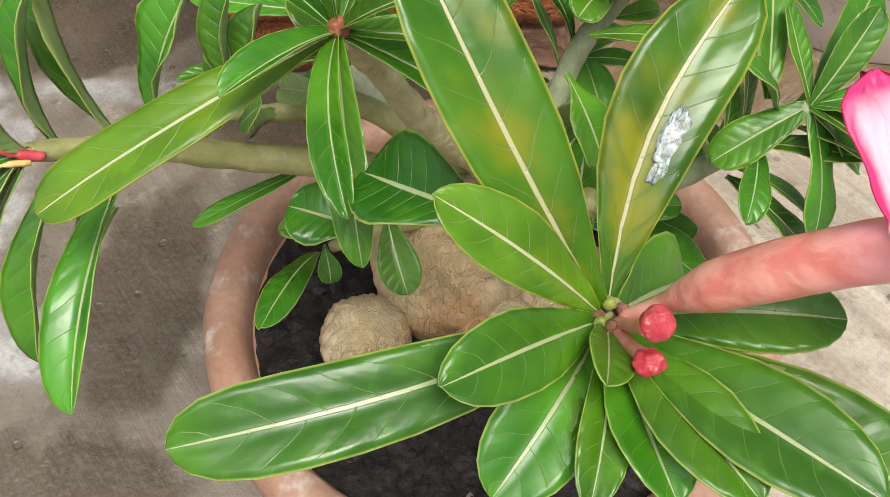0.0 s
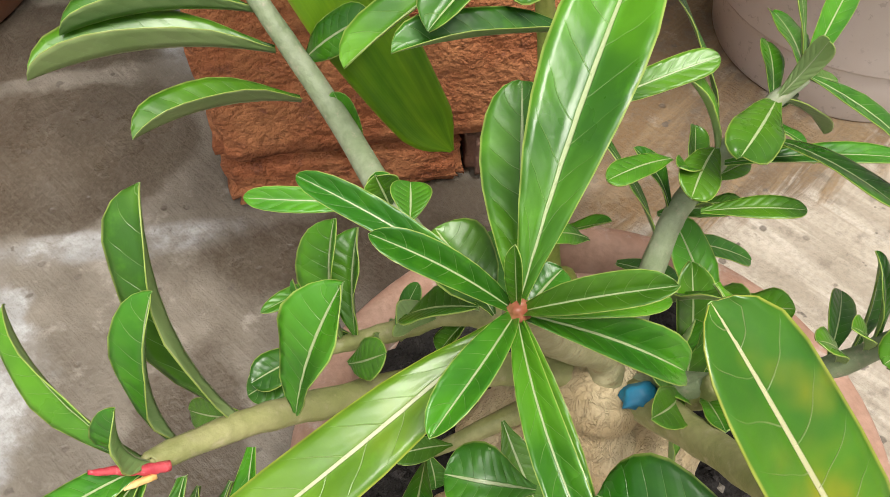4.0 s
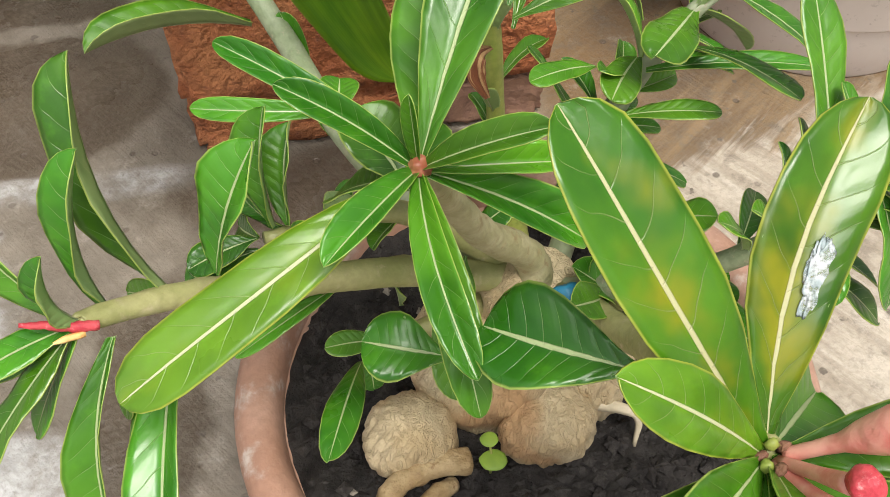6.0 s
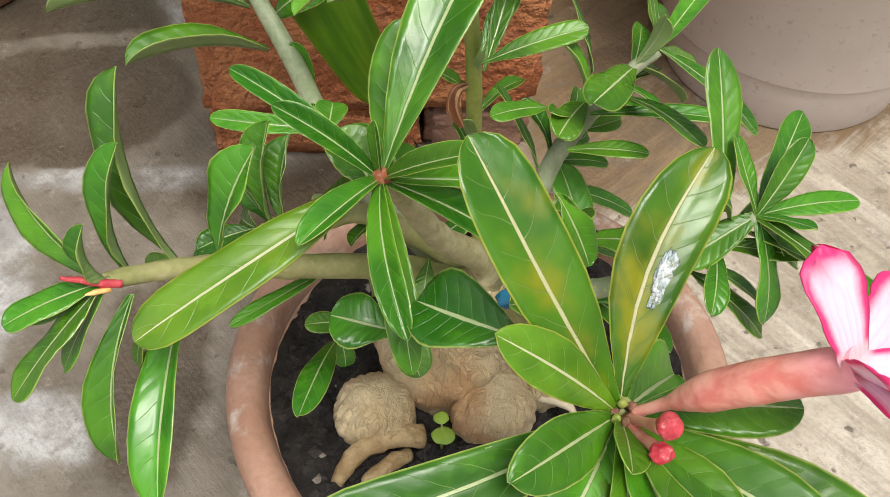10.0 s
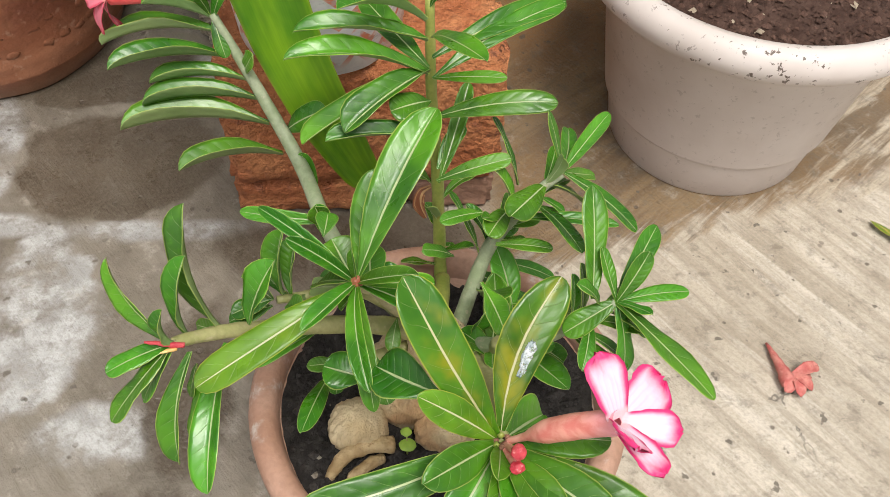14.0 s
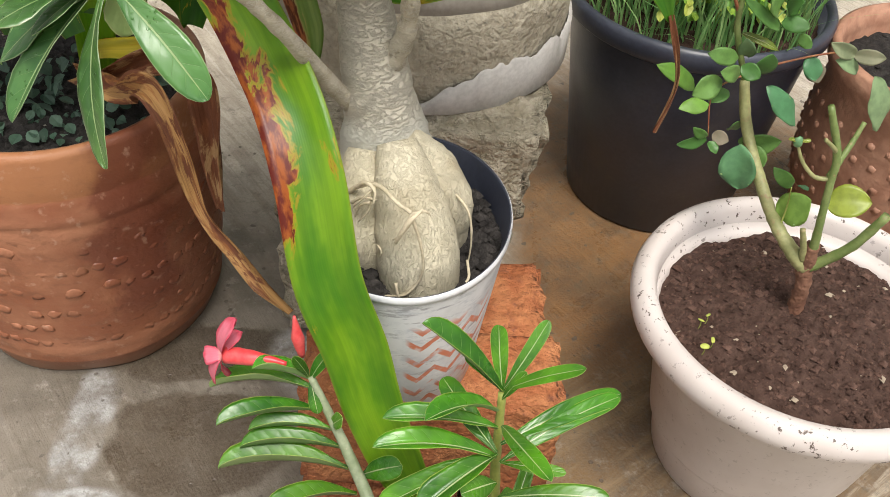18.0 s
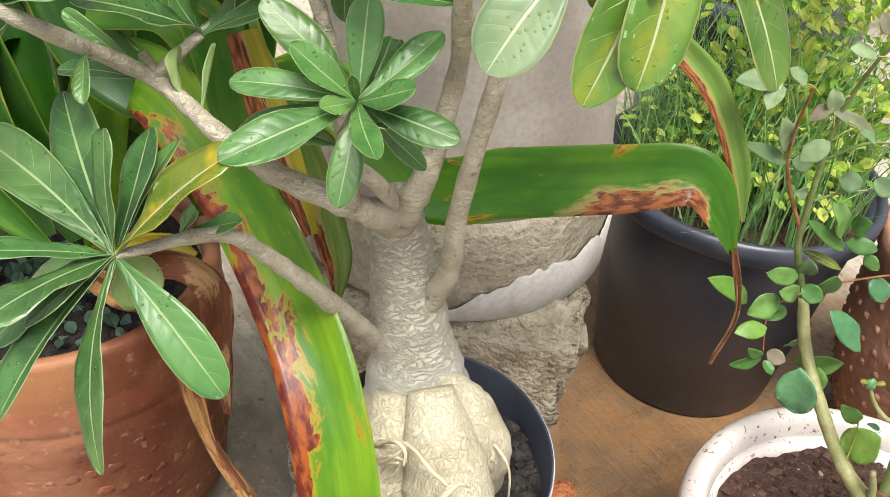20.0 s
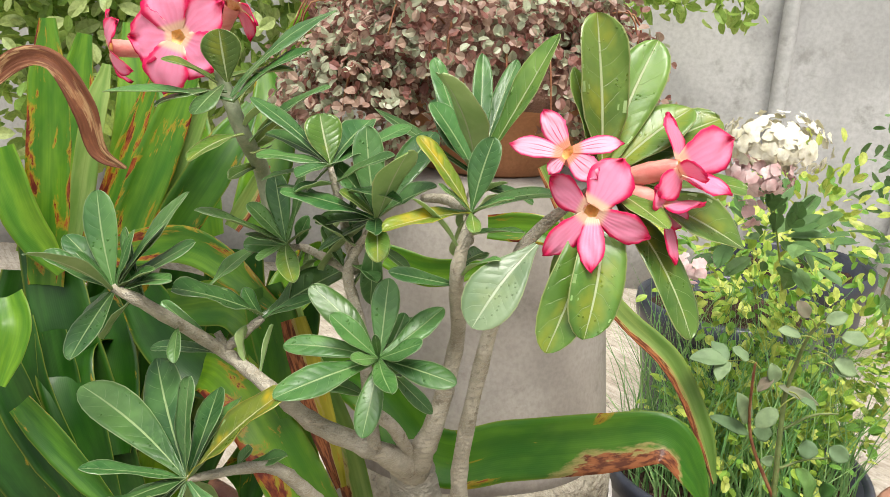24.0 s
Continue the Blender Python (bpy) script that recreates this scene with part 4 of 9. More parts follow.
def leaf(parent, base, tip, width, axis, arch=0.04, turn=0.0, material=None, fold=0.22, name="leaf", label="", outline=OUTLINE, bend=None):
    """One leaf with thickness: broad past its middle, folded at the midrib, arched, wavy at the margin."""
    b, t = Vector(base), Vector(tip)
    d = t - b
    length = d.length
    d.normalize()
    n = axis - d * axis.dot(d)
    if n.length < 0.15:
        n = Vector((0, -0.8, 0.6)) - d * Vector((0, -0.8, 0.6)).dot(d)
    n.normalize()
    n = Matrix.Rotation(radians(turn), 3, d) @ n
    s = d.cross(n)
    rng = random.Random(int(abs(b.x * 7919 + t.y * 104729 + t.z * 1299709) * 1000))
    ph, wave, curl, side = rng.uniform(0, 6), rng.uniform(0.02, 0.08), rng.uniform(-0.12, 0.25), rng.uniform(-0.03, 0.03) * length
    if bend is not None:
        side = bend * length
    fold = fold * (rng.uniform(0.3, 1.6) if fold < 0.4 else rng.uniform(0.85, 1.1))
    bm = bmesh.new()
    uv = bm.loops.layers.uv.new("UVMap")
    cols = 9
    top, low, info = [], [], {}
    for v, f in outline:
        mid = b + d * (length * v) + n * (arch * length * 4 * v * (1 - v) - 0.25 * curl * length * v ** 4 * 0.4) + s * (side * math.sin(math.pi * v))
        hw = width * 0.5 * f
        ra, rb = [], []
        for k in range(cols):
            u = k / (cols - 1) * 2 - 1
            lift = fold * abs(u) * hw - curl * u * u * hw * 0.8 + wave * width * math.sin(ph + v * 11 + u * 2) * u * u
            p = mid + s * (u * hw) + n * lift
            x = bm.verts.new(p)
            y = bm.verts.new(p - n * (0.0005 + 0.0013 * max(0, 1 - abs(u) * 3) * (1 - v)))
            info[x] = info[y] = (u * 0.5 + 0.5, v)
            ra.append(x), rb.append(y)
        top.append(ra), low.append(rb)
    for i in range(len(top) - 1):
        for k in range(cols - 1):
            bm.faces.new((top[i][k], top[i][k + 1], top[i + 1][k + 1], top[i + 1][k]))
            bm.faces.new((low[i][k + 1], low[i][k], low[i + 1][k], low[i + 1][k + 1])).material_index = 1
        bm.faces.new((low[i][0], top[i][0], top[i + 1][0], low[i + 1][0]))
        bm.faces.new((top[i][-1], low[i][-1], low[i + 1][-1], top[i + 1][-1]))
    for fc in bm.faces:
        for lp in fc.loops:
            lp[uv].uv = info[lp.vert]
    return part(name, bm, [material or LEAF, LEAF_UNDER], parent, label)


def strap(parent, points, width, facing, material, taper=(0.8, 1.0, 1.0, 0.7, 0.1), fold=0.25, name="leaf", label="", twist=0.0, wave=0.003):
    """A long ribbon leaf along a curve, its upper side turned towards facing."""
    path = spline(points, 10)
    bm = bmesh.new()
    uv = bm.loops.layers.uv.new("UVMap")
    facing = Vector(facing)
    info, top, low, cols = {}, [], [], 9
    run = 0.0
    for i, p in enumerate(path):
        d = (path[min(i + 1, len(path) - 1)] - path[max(i - 1, 0)]).normalized()
        n = facing - d * facing.dot(d)
        n.normalize()
        v = i / (len(path) - 1)
        n = Matrix.Rotation(radians(twist) * v, 3, d) @ n
        s = d.cross(n)
        run += (p - path[max(i - 1, 0)]).length
        hw = 0.5 * width * float(np.interp(v, np.linspace(0, 1, len(taper)), taper))
        ra, rb = [], []
        for k in range(cols):
            u = k / (cols - 1) * 2 - 1
            q = p + s * (u * hw) + n * (fold * hw * u * u + wave * noise.noise(p * 14 + Vector((u * 2, 0, 3))) * (0.3 + abs(u)))
            x, y = bm.verts.new(q), bm.verts.new(q - n * (0.0008 + 0.002 * (1 - u * u)))
            info[x] = info[y] = (u * 0.5 + 0.5, run * 2.2)
            ra.append(x), rb.append(y)
        top.append(ra), low.append(rb)
    for i in range(len(top) - 1):
        for k in range(cols - 1):
            bm.faces.new((top[i][k], top[i][k + 1], top[i + 1][k + 1], top[i + 1][k]))
            bm.faces.new((low[i][k + 1], low[i][k], low[i + 1][k], low[i + 1][k + 1]))
        bm.faces.new((low[i][0], top[i][0], top[i + 1][0], low[i + 1][0]))
        bm.faces.new((top[i][-1], low[i][-1], low[i + 1][-1], top[i + 1][-1]))
    for fc in bm.faces:
        for lp in fc.loops:
            lp[uv].uv = info[lp.vert]
    return part(name, bm, material, parent, label)


PETAL_ROUND = (0.52, 0.62, 0.80, 0.95, 1.0, 0.98, 0.86, 0.62, 0.16)
PETAL_POINTED = (0.40, 0.56, 0.82, 1.0, 0.95, 0.76, 0.50, 0.26, 0.03)


def petal(parent, base, tip, width, axis, material, cup=0.15, seed=0, point=0.0):
    """A petal: narrow at the throat, wide and ruffled at its end."""
    b, t = Vector(base), Vector(tip)
    d = t - b
    length = d.length
    d.normalize()
    n = (Vector(axis) - d * Vector(axis).dot(d)).normalized()
    s = d.cross(n)
    bm = bmesh.new()
    uv = bm.loops.layers.uv.new("UVMap")
    info, top, low, cols = {}, [], [], 11
    for i in range(15):
        v = i / 14
        hw = width * 0.5 * float(np.interp(v, (0.0, 0.12, 0.3, 0.5, 0.65, 0.78, 0.88, 0.95, 1.0), PETAL_POINTED if point > 0.5 else PETAL_ROUND))
        ra, rb = [], []
        for k in range(cols):
            u = k / (cols - 1) * 2 - 1
            ruff = 0.055 * width * math.sin(u * 6 + seed * 2 + v * 11) * v * v + 0.05 * width * noise.noise(Vector((u * 3, v * 5, seed))) * v
            q = (b + d * (length * v) + s * (u * hw) + n * (cup * length * (v - v * v * 1.6) + cup * 0.5 * hw * u * u + ruff)
                 + (s * math.copysign(1, u) * (abs(u) > 0.95) + d * (v > 0.9)) * (0.060 * width * noise.noise(Vector((u * 9, v * 23, seed * 3)))))
            x, y = bm.verts.new(q), bm.verts.new(q - n * 0.0005)
            info[x] = info[y] = (u * 0.5 + 0.5, v)
            ra.append(x), rb.append(y)
        top.append(ra), low.append(rb)
    for i in range(14):
        for k in range(cols - 1):
            bm.faces.new((top[i][k], top[i][k + 1], top[i + 1][k + 1], top[i + 1][k]))
            bm.faces.new((low[i][k + 1], low[i][k], low[i + 1][k], low[i + 1][k + 1]))
        bm.faces.new((low[i][0], top[i][0], top[i + 1][0], low[i + 1][0]))
        bm.faces.new((top[i][-1], low[i][-1], low[i + 1][-1], top[i + 1][-1]))
    for k in range(cols - 1):
        bm.faces.new((top[-1][k], top[-1][k + 1], low[-1][k + 1], low[-1][k]))
    for fc in bm.faces:
        for lp in fc.loops:
            lp[uv].uv = info[lp.vert]
    return part("petal", bm, material, parent)


def flower(parent, base, throat, radius, material, tube_material, face=None, width=0.62, label="", tube_r=(0.0035, 0.0075, 0.009), spin=0.0, droop=0.0):
    """A trumpet: a ribbed tube, a throat and five petals round the axis face."""
    base, throat = Vector(base), Vector(throat)
    ax = (throat - base).normalized()
    face = Vector(face).normalized() if face else ax
    m = base.lerp(throat, 0.45)
    body = part("flower", tube([base, base.lerp(throat, 0.15), m, base.lerp(throat, 0.8), throat],
                               [tube_r[0], tube_r[0] * 1.15, tube_r[1], tube_r[2], tube_r[2] * 0.95], 12, 6, 0.08, 3, open_end=True), tube_material, parent, label)
    part("throat", tube([throat - face * 0.006, throat - face * 0.002, throat + face * 0.0016], [0.0022, 0.0044, 0.0070], 16, 3, open_end=True), THROAT, body)
    e1 = face.orthogonal().normalized()
    e2 = face.cross(e1)
    for k in range(5):
        a = 2 * math.pi * k / 5 + spin
        r = e1 * math.cos(a) + e2 * math.sin(a)
        rr = radius * (1 + 0.1 * math.sin(k * 2.3 + spin * 5))
        petal(body, throat + r * 0.0058 + face * 0.0018, throat + r * rr + face * (0.006 - droop * radius), radius * width * (0.85 + 0.3 * ((k * 0.37 + spin) % 1)), face, material, 0.18 + 0.1 * math.sin(k * 1.9 + spin * 3), k + spin, 0.75)
    return body


def open_flower(parent, base, throat, tips, material, tube_material):
    """A trumpet whose petals, each given by its tip and width, differ in length and spread."""
    base, throat = Vector(base), Vector(throat)
    ax = (throat - base).normalized()
    body = part("flower", tube([base, base.lerp(throat, 0.2), base.lerp(throat, 0.5), base.lerp(throat, 0.85), throat],
                               [0.003, 0.0042, 0.0078, 0.0080, 0.0058], 14, 6, 0.10, 3, 0.05, open_end=True), tube_material, parent, "bright pink flower with a yellow throat")
    part("throat", tube([throat - ax * 0.012, throat - ax * 0.004, throat + ax * 0.0004], [0.0016, 0.0044, 0.0058], 16, 3, open_end=True), THROAT, body)
    for k, (tip, width) in enumerate(tips):
        tip = Vector(tip)
        out = tip - throat
        side = (out - ax * out.dot(ax)).normalized()
        petal(body, throat + side * 0.0048 + ax * 0.0004, tip, width * 1.18, ax + Vector((0, -0.25, 0.15)), material, 0.10 + 0.05 * math.sin(k * 2.1 + throat.x * 90), k * 1.7 + throat.z * 9, 0.8)
    return body


def small_leaves(rng, spots, size, verts, faces, shape=1.7, tilt=0.6, facing=False):
    """Adds folded six-sided leaf blades at (place, outward) pairs."""
    for p, out in spots:
        d = (Vector(out) + Vector((rng.uniform(-1, 1), rng.uniform(-1, 1), rng.uniform(-0.6, 1))) * tilt).normalized()
        n = Vector((rng.uniform(-0.5, 0.5), rng.uniform(-0.9, 0.2), 1.0))
        if facing:
            n = Vector(out) + Vector((0, 0, 0.4)) + Vector((rng.gauss(0, 0.4), rng.gauss(0, 0.4), rng.gauss(0, 0.4)))
            d = Vector((rng.gauss(0, 1), rng.gauss(0, 1), rng.gauss(0, 1) - 0.6)).normalized()
        n = (n - d * n.dot(d)).normalized()
        s = d.cross(n)
        l = size * rng.uniform(0.6, 1.25)
        w = l / shape * 0.5
        i = len(verts)
        p = Vector(p)
        half = ((0.18, 0.62), (0.45, 1.0), (0.74, 0.86), (0.93, 0.45))
        verts += [p, *[p + d * l * a + s * w * b + n * w * 0.3 * b for a, b in half], p + d * l - n * w * 0.25,
                  *[p + d * l * a - s * w * b + n * w * 0.3 * b for a, b in half[::-1]], p + d * l * 0.5]
        faces += [(i + k, i + (k + 1) % 10, i + 10) for k in range(10)]


def foliage(name, parent, boxes, count, size, material, seed, shape=1.7, label="", inner=0.35, kind="stuff", facing=False):
    """A crown of many small blades spread through uneven clumps."""
    rng = random.Random(seed)
    spots = []
    for centre, radii, share in boxes:
        for _ in range(int(count * share)):
            v = Vector((rng.gauss(0, 1), rng.gauss(0, 1), rng.gauss(0, 1))).normalized()
            r = rng.uniform(inner, 1.0) ** 0.6
            f = 1 + 0.35 * noise.noise(v * 2.3 + Vector((seed, 0, 0)))
            p = Vector([centre[i] + v[i] * radii[i] * r * f for i in range(3)])
            spots.append((p, v))
    verts, faces = [], []
    small_leaves(rng, spots, size, verts, faces, shape, facing=facing)
    me = bpy.data.meshes.new(name)
    me.from_pydata([tuple(v) for v in verts], [], faces)
    return part(name, me, material, parent, label, kind)


# ---- the yard ----
bm = bmesh.new()
bmesh.ops.create_grid(bm, x_segments=8, y_segments=8, size=120)
ground = tagged(part("ground", bm, FLOOR, None), "stained brushed concrete yard floor with damp patches", "floor", kind="structure")

wall = tagged(part("wall_back", block((-4.0, WALL_Y, -0.02), (6.0, WALL_Y + 0.2, 2.6), 0.004, 10, 0.01), PLASTER, None), "plain grey plastered yard wall", "wall", kind="structure")
for px, lean in ((0.86, 0.0), (1.42, 0.12), (-1.5, 0.0)):
    pole = part("wall_pole", tube([(px - lean, WALL_Y - 0.035, -0.01), (px, WALL_Y - 0.035, 1.2), (px + lean, WALL_Y - 0.035, 2.55)], [0.028, 0.026, 0.026], 10, 4, 0.05), PLASTER, None)
    tagged(pole, "grey weathered pole standing against the yard wall", "pole")

# ---- bricks under the painted can ----
stack = thing("brick_stack", (-0.03, 0.67, 0), "stack of worn orange-red bricks carrying the painted can", "brick stack")
for lo, hi, mt, sd in (((-0.172, 0.567, 0.0), (0.006, 0.70, 0.051), BRICK, 1), ((0.010, 0.569, 0.0), (0.102, 0.70, 0.051), BRICK_DARK, 4), ((-0.150, 0.704, 0.0), (0.088, 0.785, 0.050), BRICK_DARK, 2),
                       ((-0.173, 0.566, 0.050), (0.104, 0.672, 0.209), BRICK, 3), ((-0.168, 0.674, 0.050), (0.091, 0.790, 0.209), BRICK, 6)):
    part("brick", block(lo, hi, 0.0048, 14, 0.007, sd), mt, stack)

# ---- pots ----
def earth(at, radius, seed, material, parent=None, **shape):
    """Loose soil: a smooth sheet under sharp crumbs."""
    ob = part("soil", soil_disc(at, radius, seed, **shape), material, parent)
    for f in ob.data.polygons:
        f.use_smooth = len(f.vertices) == 4
    return ob


def pot(name, at, profile, material, label, sides=72, wobble=0.0, rim=None, group=""):
    """A turned pot; rim gives the stretch of the profile that is its rim."""
    ob = thing(name, at, label, "plant pot", group)
    if rim:
        i, j = rim
        part("rim", lathe(profile[i:j], at, sides, wobble, caps=False), material, ob)
        profile = profile[:i + 1] + profile[j - 1:]
    part("body", lathe(profile, at, sides, wobble), material, ob)
    return ob


PA = (0.025, 0.284, 0)
bowl = pot("terracotta_bowl", PA, [(0.100, 0.0), (0.108, 0.004), (0.122, 0.04), (0.136, 0.072), (0.139, 0.076)] + [(0.147, 0.077), (0.154, 0.080), (0.1565, 0.088), (0.156, 0.098), (0.152, 0.105), (0.145, 0.1075), (0.137, 0.105), (0.133, 0.097), (0.131, 0.085), (0.126, 0.06)], TERRACOTTA, "weathered terracotta bowl with a thick rounded rim", wobble=0.0015, rim=(4, 14))
tagged(earth((PA[0], PA[1], 0.080), 0.131, 3, SOIL, None, height=0.008, clods=2400, size=0.0038, slope=0.004), "dark gritty potting soil filling the terracotta bowl", "soil", kind="stuff")

PW = (0.374, 0.695, 0)
white = pot("white_plastic_pot", PW, [(0.1129, 0.0), (0.1165, 0.001), (0.1176, 0.003), (0.1270, 0.0585), (0.1275, 0.0600), (0.1311, 0.0605), (0.1319, 0.0625), (0.1573, 0.2205), (0.1609, 0.2225), (0.1756, 0.2235), (0.1850, 0.227), (0.1912, 0.235), (0.1933, 0.246), (0.1891, 0.257), (0.1797, 0.264), (0.1703, 0.262), (0.1651, 0.254), (0.1620, 0.238), (0.1540, 0.216), (0.1450, 0.18)], WHITE_PLASTIC, "off-white plastic pot with a rolled rim, specked with dirt", rim=(8, 18))
tagged(earth((PW[0], PW[1], 0.219), 0.156, 8, SOIL_BROWN, None, height=0.009, clods=3600, size=0.0034, slope=0.029), "moist brown garden soil filling the white pot", "soil", kind="stuff")

PC = (-0.081, 0.645, 0.208)
CAN_X = -0.072  # the soft can is pressed out of round
can = pot("painted_can", PC, [(0.088, 0.0), (0.092, 0.002), (0.100, 0.06), (0.109, 0.13), (0.116, 0.18), (0.1165, 0.184), (0.114, 0.18), (0.107, 0.13), (0.10, 0.08)], CAN_PAINT, "tin can painted white with faded red zigzags, standing on bricks", wobble=0.0015)
part("rim", lathe([(0.1155, 0.179), (0.1180, 0.180), (0.1184, 0.184), (0.1176, 0.1872), (0.1166, 0.1878)], PC, 72, 0.001, caps=False), CAN_PAINT, can, "white painted rim")
part("liner", lathe([(0.1160, 0.187), (0.1155, 0.1875), (0.1145, 0.186), (0.1065, 0.15), (0.102, 0.12)], PC, 72, 0.001, caps=False), BLACK_PLASTIC, can, "black inner liner")
for ob in can.children:
    for v in ob.data.vertices:
        v.co = Vector((CAN_X + (v.co.x - PC[0]) * 0.865, PC[1] + (v.co.y - PC[1]) * 1.03, PC[2] + (v.co.z - PC[2]) * 1.03))
tagged(earth((CAN_X, PC[1], PC[2] + 0.160), 0.0945, 11, SOIL, None, height=0.010, clods=1500, size=0.0055), "lumpy black soil filling the painted can", "soil", kind="stuff")

PT = (-0.507, 0.905, 0)
big_pot = pot("large_terracotta_pot", PT, [(0.150, 0.0), (0.160, 0.004), (0.169, 0.03), (0.173, 0.036), (0.171, 0.043), (0.175, 0.05), (0.174, 0.06), (0.180, 0.11), (0.183, 0.17), (0.183, 0.24), (0.185, 0.262), (0.183, 0.268), (0.186, 0.273), (0.183, 0.280), (0.185, 0.295), (0.182, 0.30), (0.183, 0.306), (0.182, 0.355), (0.180, 0.362), (0.172, 0.364), (0.165, 0.360), (0.162, 0.345), (0.158, 0.30)], TERRACOTTA_RED, "large red terracotta pot with ring grooves and stamped relief", 96, 0.003, rim=(14, 22))
rng = random.Random(9)
for k in range(190):
    row = k % 7
    a = -2.75 + (k // 7) * 0.118 + 0.05 * (row % 2) + rng.uniform(-0.012, 0.012)
    z = (0.075, 0.103, 0.131, 0.166, 0.200, 0.228, 0.250)[row] + rng.uniform(-0.003, 0.003)
    r = float(np.interp(z, (0.06, 0.11, 0.17, 0.24), (0.174, 0.180, 0.183, 0.183)))
    if rng.random() < 0.22:
        continue
    out = Vector((math.cos(a), math.sin(a), 0))
    size = rng.uniform(0.0065, 0.0095)
    turn = Matrix.Rotation(a, 3, "Z")
    part("stamp", lump(Vector((PT[0], PT[1], z)) + out * (r - 0.0012), (0.0019, size * 1.15, size * 0.85), k, 0.5, 2, 1.5, turn), TERRACOTTA_RED, big_pot)
tagged(earth((PT[0], PT[1], 0.330), 0.162, 14, SOIL, None, height=0.01, clods=900, size=0.004), "dark soil in the large terracotta pot", "soil", kind="stuff")

PK = (0.325, 1.235, 0)
nursery = pot("black_nursery_pot", PK, [(0.132, 0.0), (0.139, 0.004), (0.179, 0.31), (0.183, 0.328), (0.192, 0.329), (0.198, 0.335), (0.199, 0.354), (0.195, 0.362), (0.188, 0.362), (0.183, 0.355), (0.178, 0.32)], BLACK_PLASTIC, "tall black plastic nursery pot full of greens", rim=(3, 10))
tagged(earth((PK[0], PK[1], 0.328), 0.179, 15, SOIL_BROWN, None, height=0.008, clods=500, size=0.004), "soil in the black nursery pot", "soil", kind="stuff")
for at in ((0.62, 2.02, 0), (0.41, 1.70, 0)):
    pot2 = pot("black_round_pot", at, [(0.12, 0.0), (0.13, 0.004), (0.165, 0.42), (0.178, 0.425), (0.182, 0.445), (0.180, 0.465), (0.172, 0.47), (0.166, 0.46), (0.16, 0.4)], BLACK_PLASTIC, "black plastic nursery pot farther back in the yard", rim=(2, 8), group="black pots at the back")
    earth((at[0], at[1], 0.43), 0.163, 16, SOIL_BROWN, pot2, height=0.008, clods=200, size=0.004)
PB = (0.66, 1.10, 0)
bronze = pot("brown_patterned_pot", PB, [(0.10, 0.0), (0.11, 0.004), (0.14, 0.06), (0.16, 0.14), (0.165, 0.22), (0.155, 0.30), (0.165, 0.32), (0.165, 0.345), (0.155, 0.35), (0.148, 0.32), (0.145, 0.27)], FABRIC_WEAVE, "dark brown pot with a dimpled pattern")
bm = bmesh.new()
for j in range(9):
    for k in range(36):
        a = 2 * math.pi * (k + 0.5 * (j % 2)) / 36
        z = 0.04 + j * 0.028
        r = float(np.interp(z, (0.004, 0.06, 0.14, 0.22, 0.30), (0.11, 0.14, 0.16, 0.165, 0.155))) - 0.005
        sub = bmesh.ops.create_icosphere(bm, subdivisions=1, radius=0.009, matrix=Matrix.Translation((PB[0] + r * math.cos(a), PB[1] + r * math.sin(a), z)))
part("dimple_pattern", bm, FABRIC_WEAVE, bronze, kind="stuff")
earth((PB[0], PB[1], 0.30), 0.147, 17, SOIL, bronze, height=0.008, clods=200, size=0.004)

# ---- rubble block, cement planter upside down, and the pot of turtle vine on it ----
rubble = tagged(part("concrete_rubble", block((-0.235, 0.835, -0.002), (0.088, 1.18, 0.372), 0.010, 26, 0.015, 4), RUBBLE, None), "rough broken concrete block under the cement planter", "concrete block")
for v in rubble.data.vertices:  # it narrows unevenly towards the ground
    deep = max(0.0, 0.372 - v.co.z)
    v.co.x -= max(0.0, v.co.x + 0.07) / 0.158 * (deep * 0.20 + 0.012 * noise.noise(v.co * 14))
    v.co += Vector((1, -1, 0)) * 0.005 * noise.noise(v.co * 27)
PP = (-0.075, 1.03, 0.365)
planter = pot("cement_planter", PP, [(0.160, 0.0), (0.172, 0.003), (0.181, 0.02), (0.183, 0.10), (0.181, 0.118), (0.176, 0.125)], CEMENT_ROUGH, "grey cement planter turned upside down on a rubble block", 96, 0.004)
part("tapered_wall", lathe([(0.177, 0.12), (0.172, 0.14), (0.155, 0.30), (0.152, 0.315), (0.150, 0.33), (0.138, 0.45), (0.130, 0.462), (0.05, 0.464)], PP, 96, 0.0015), CEMENT, planter, "smooth tapered cement wall")
bm = bmesh.new()
for k in range(90):
    a0 = -1.66 + k * 0.024
    vs = []
    for a in (a0, a0 + 0.024):
        tz = float(np.interp(a, (-1.66, -1.56, -1.3, -1.1, -0.5, 0.5), (0.0, 0.012, 0.045, 0.058, 0.060, 0.052))) + 0.010 * noise.noise(Vector((a * 6, 3, 0))) + 0.006 * noise.noise(Vector((a * 17, 7, 0))) + 0.0025 * noise.noise(Vector((a * 45, 7, 0)))
        vs.append([(PP[0] + r * math.cos(a), PP[1] + r * math.sin(a), PP[2] + z) for r, z in ((0.1838, 0.004), (0.1875, 0.008), (0.188, max(0.010, tz)), (0.1835, max(0.012, tz + 0.0015)))])
    q0, q1 = [bm.verts.new(c) for c in vs[0]], [bm.verts.new(c) for c in vs[1]]
    for j in range(3):
        bm.faces.new((q0[j], q1[j], q1[j + 1], q0[j + 1]))
bmesh.ops.remove_doubles(bm, verts=bm.verts, dist=0.0002)
part("render_coat", bm, CEMENT_COAT, planter, "flaking smooth render on the lower band")
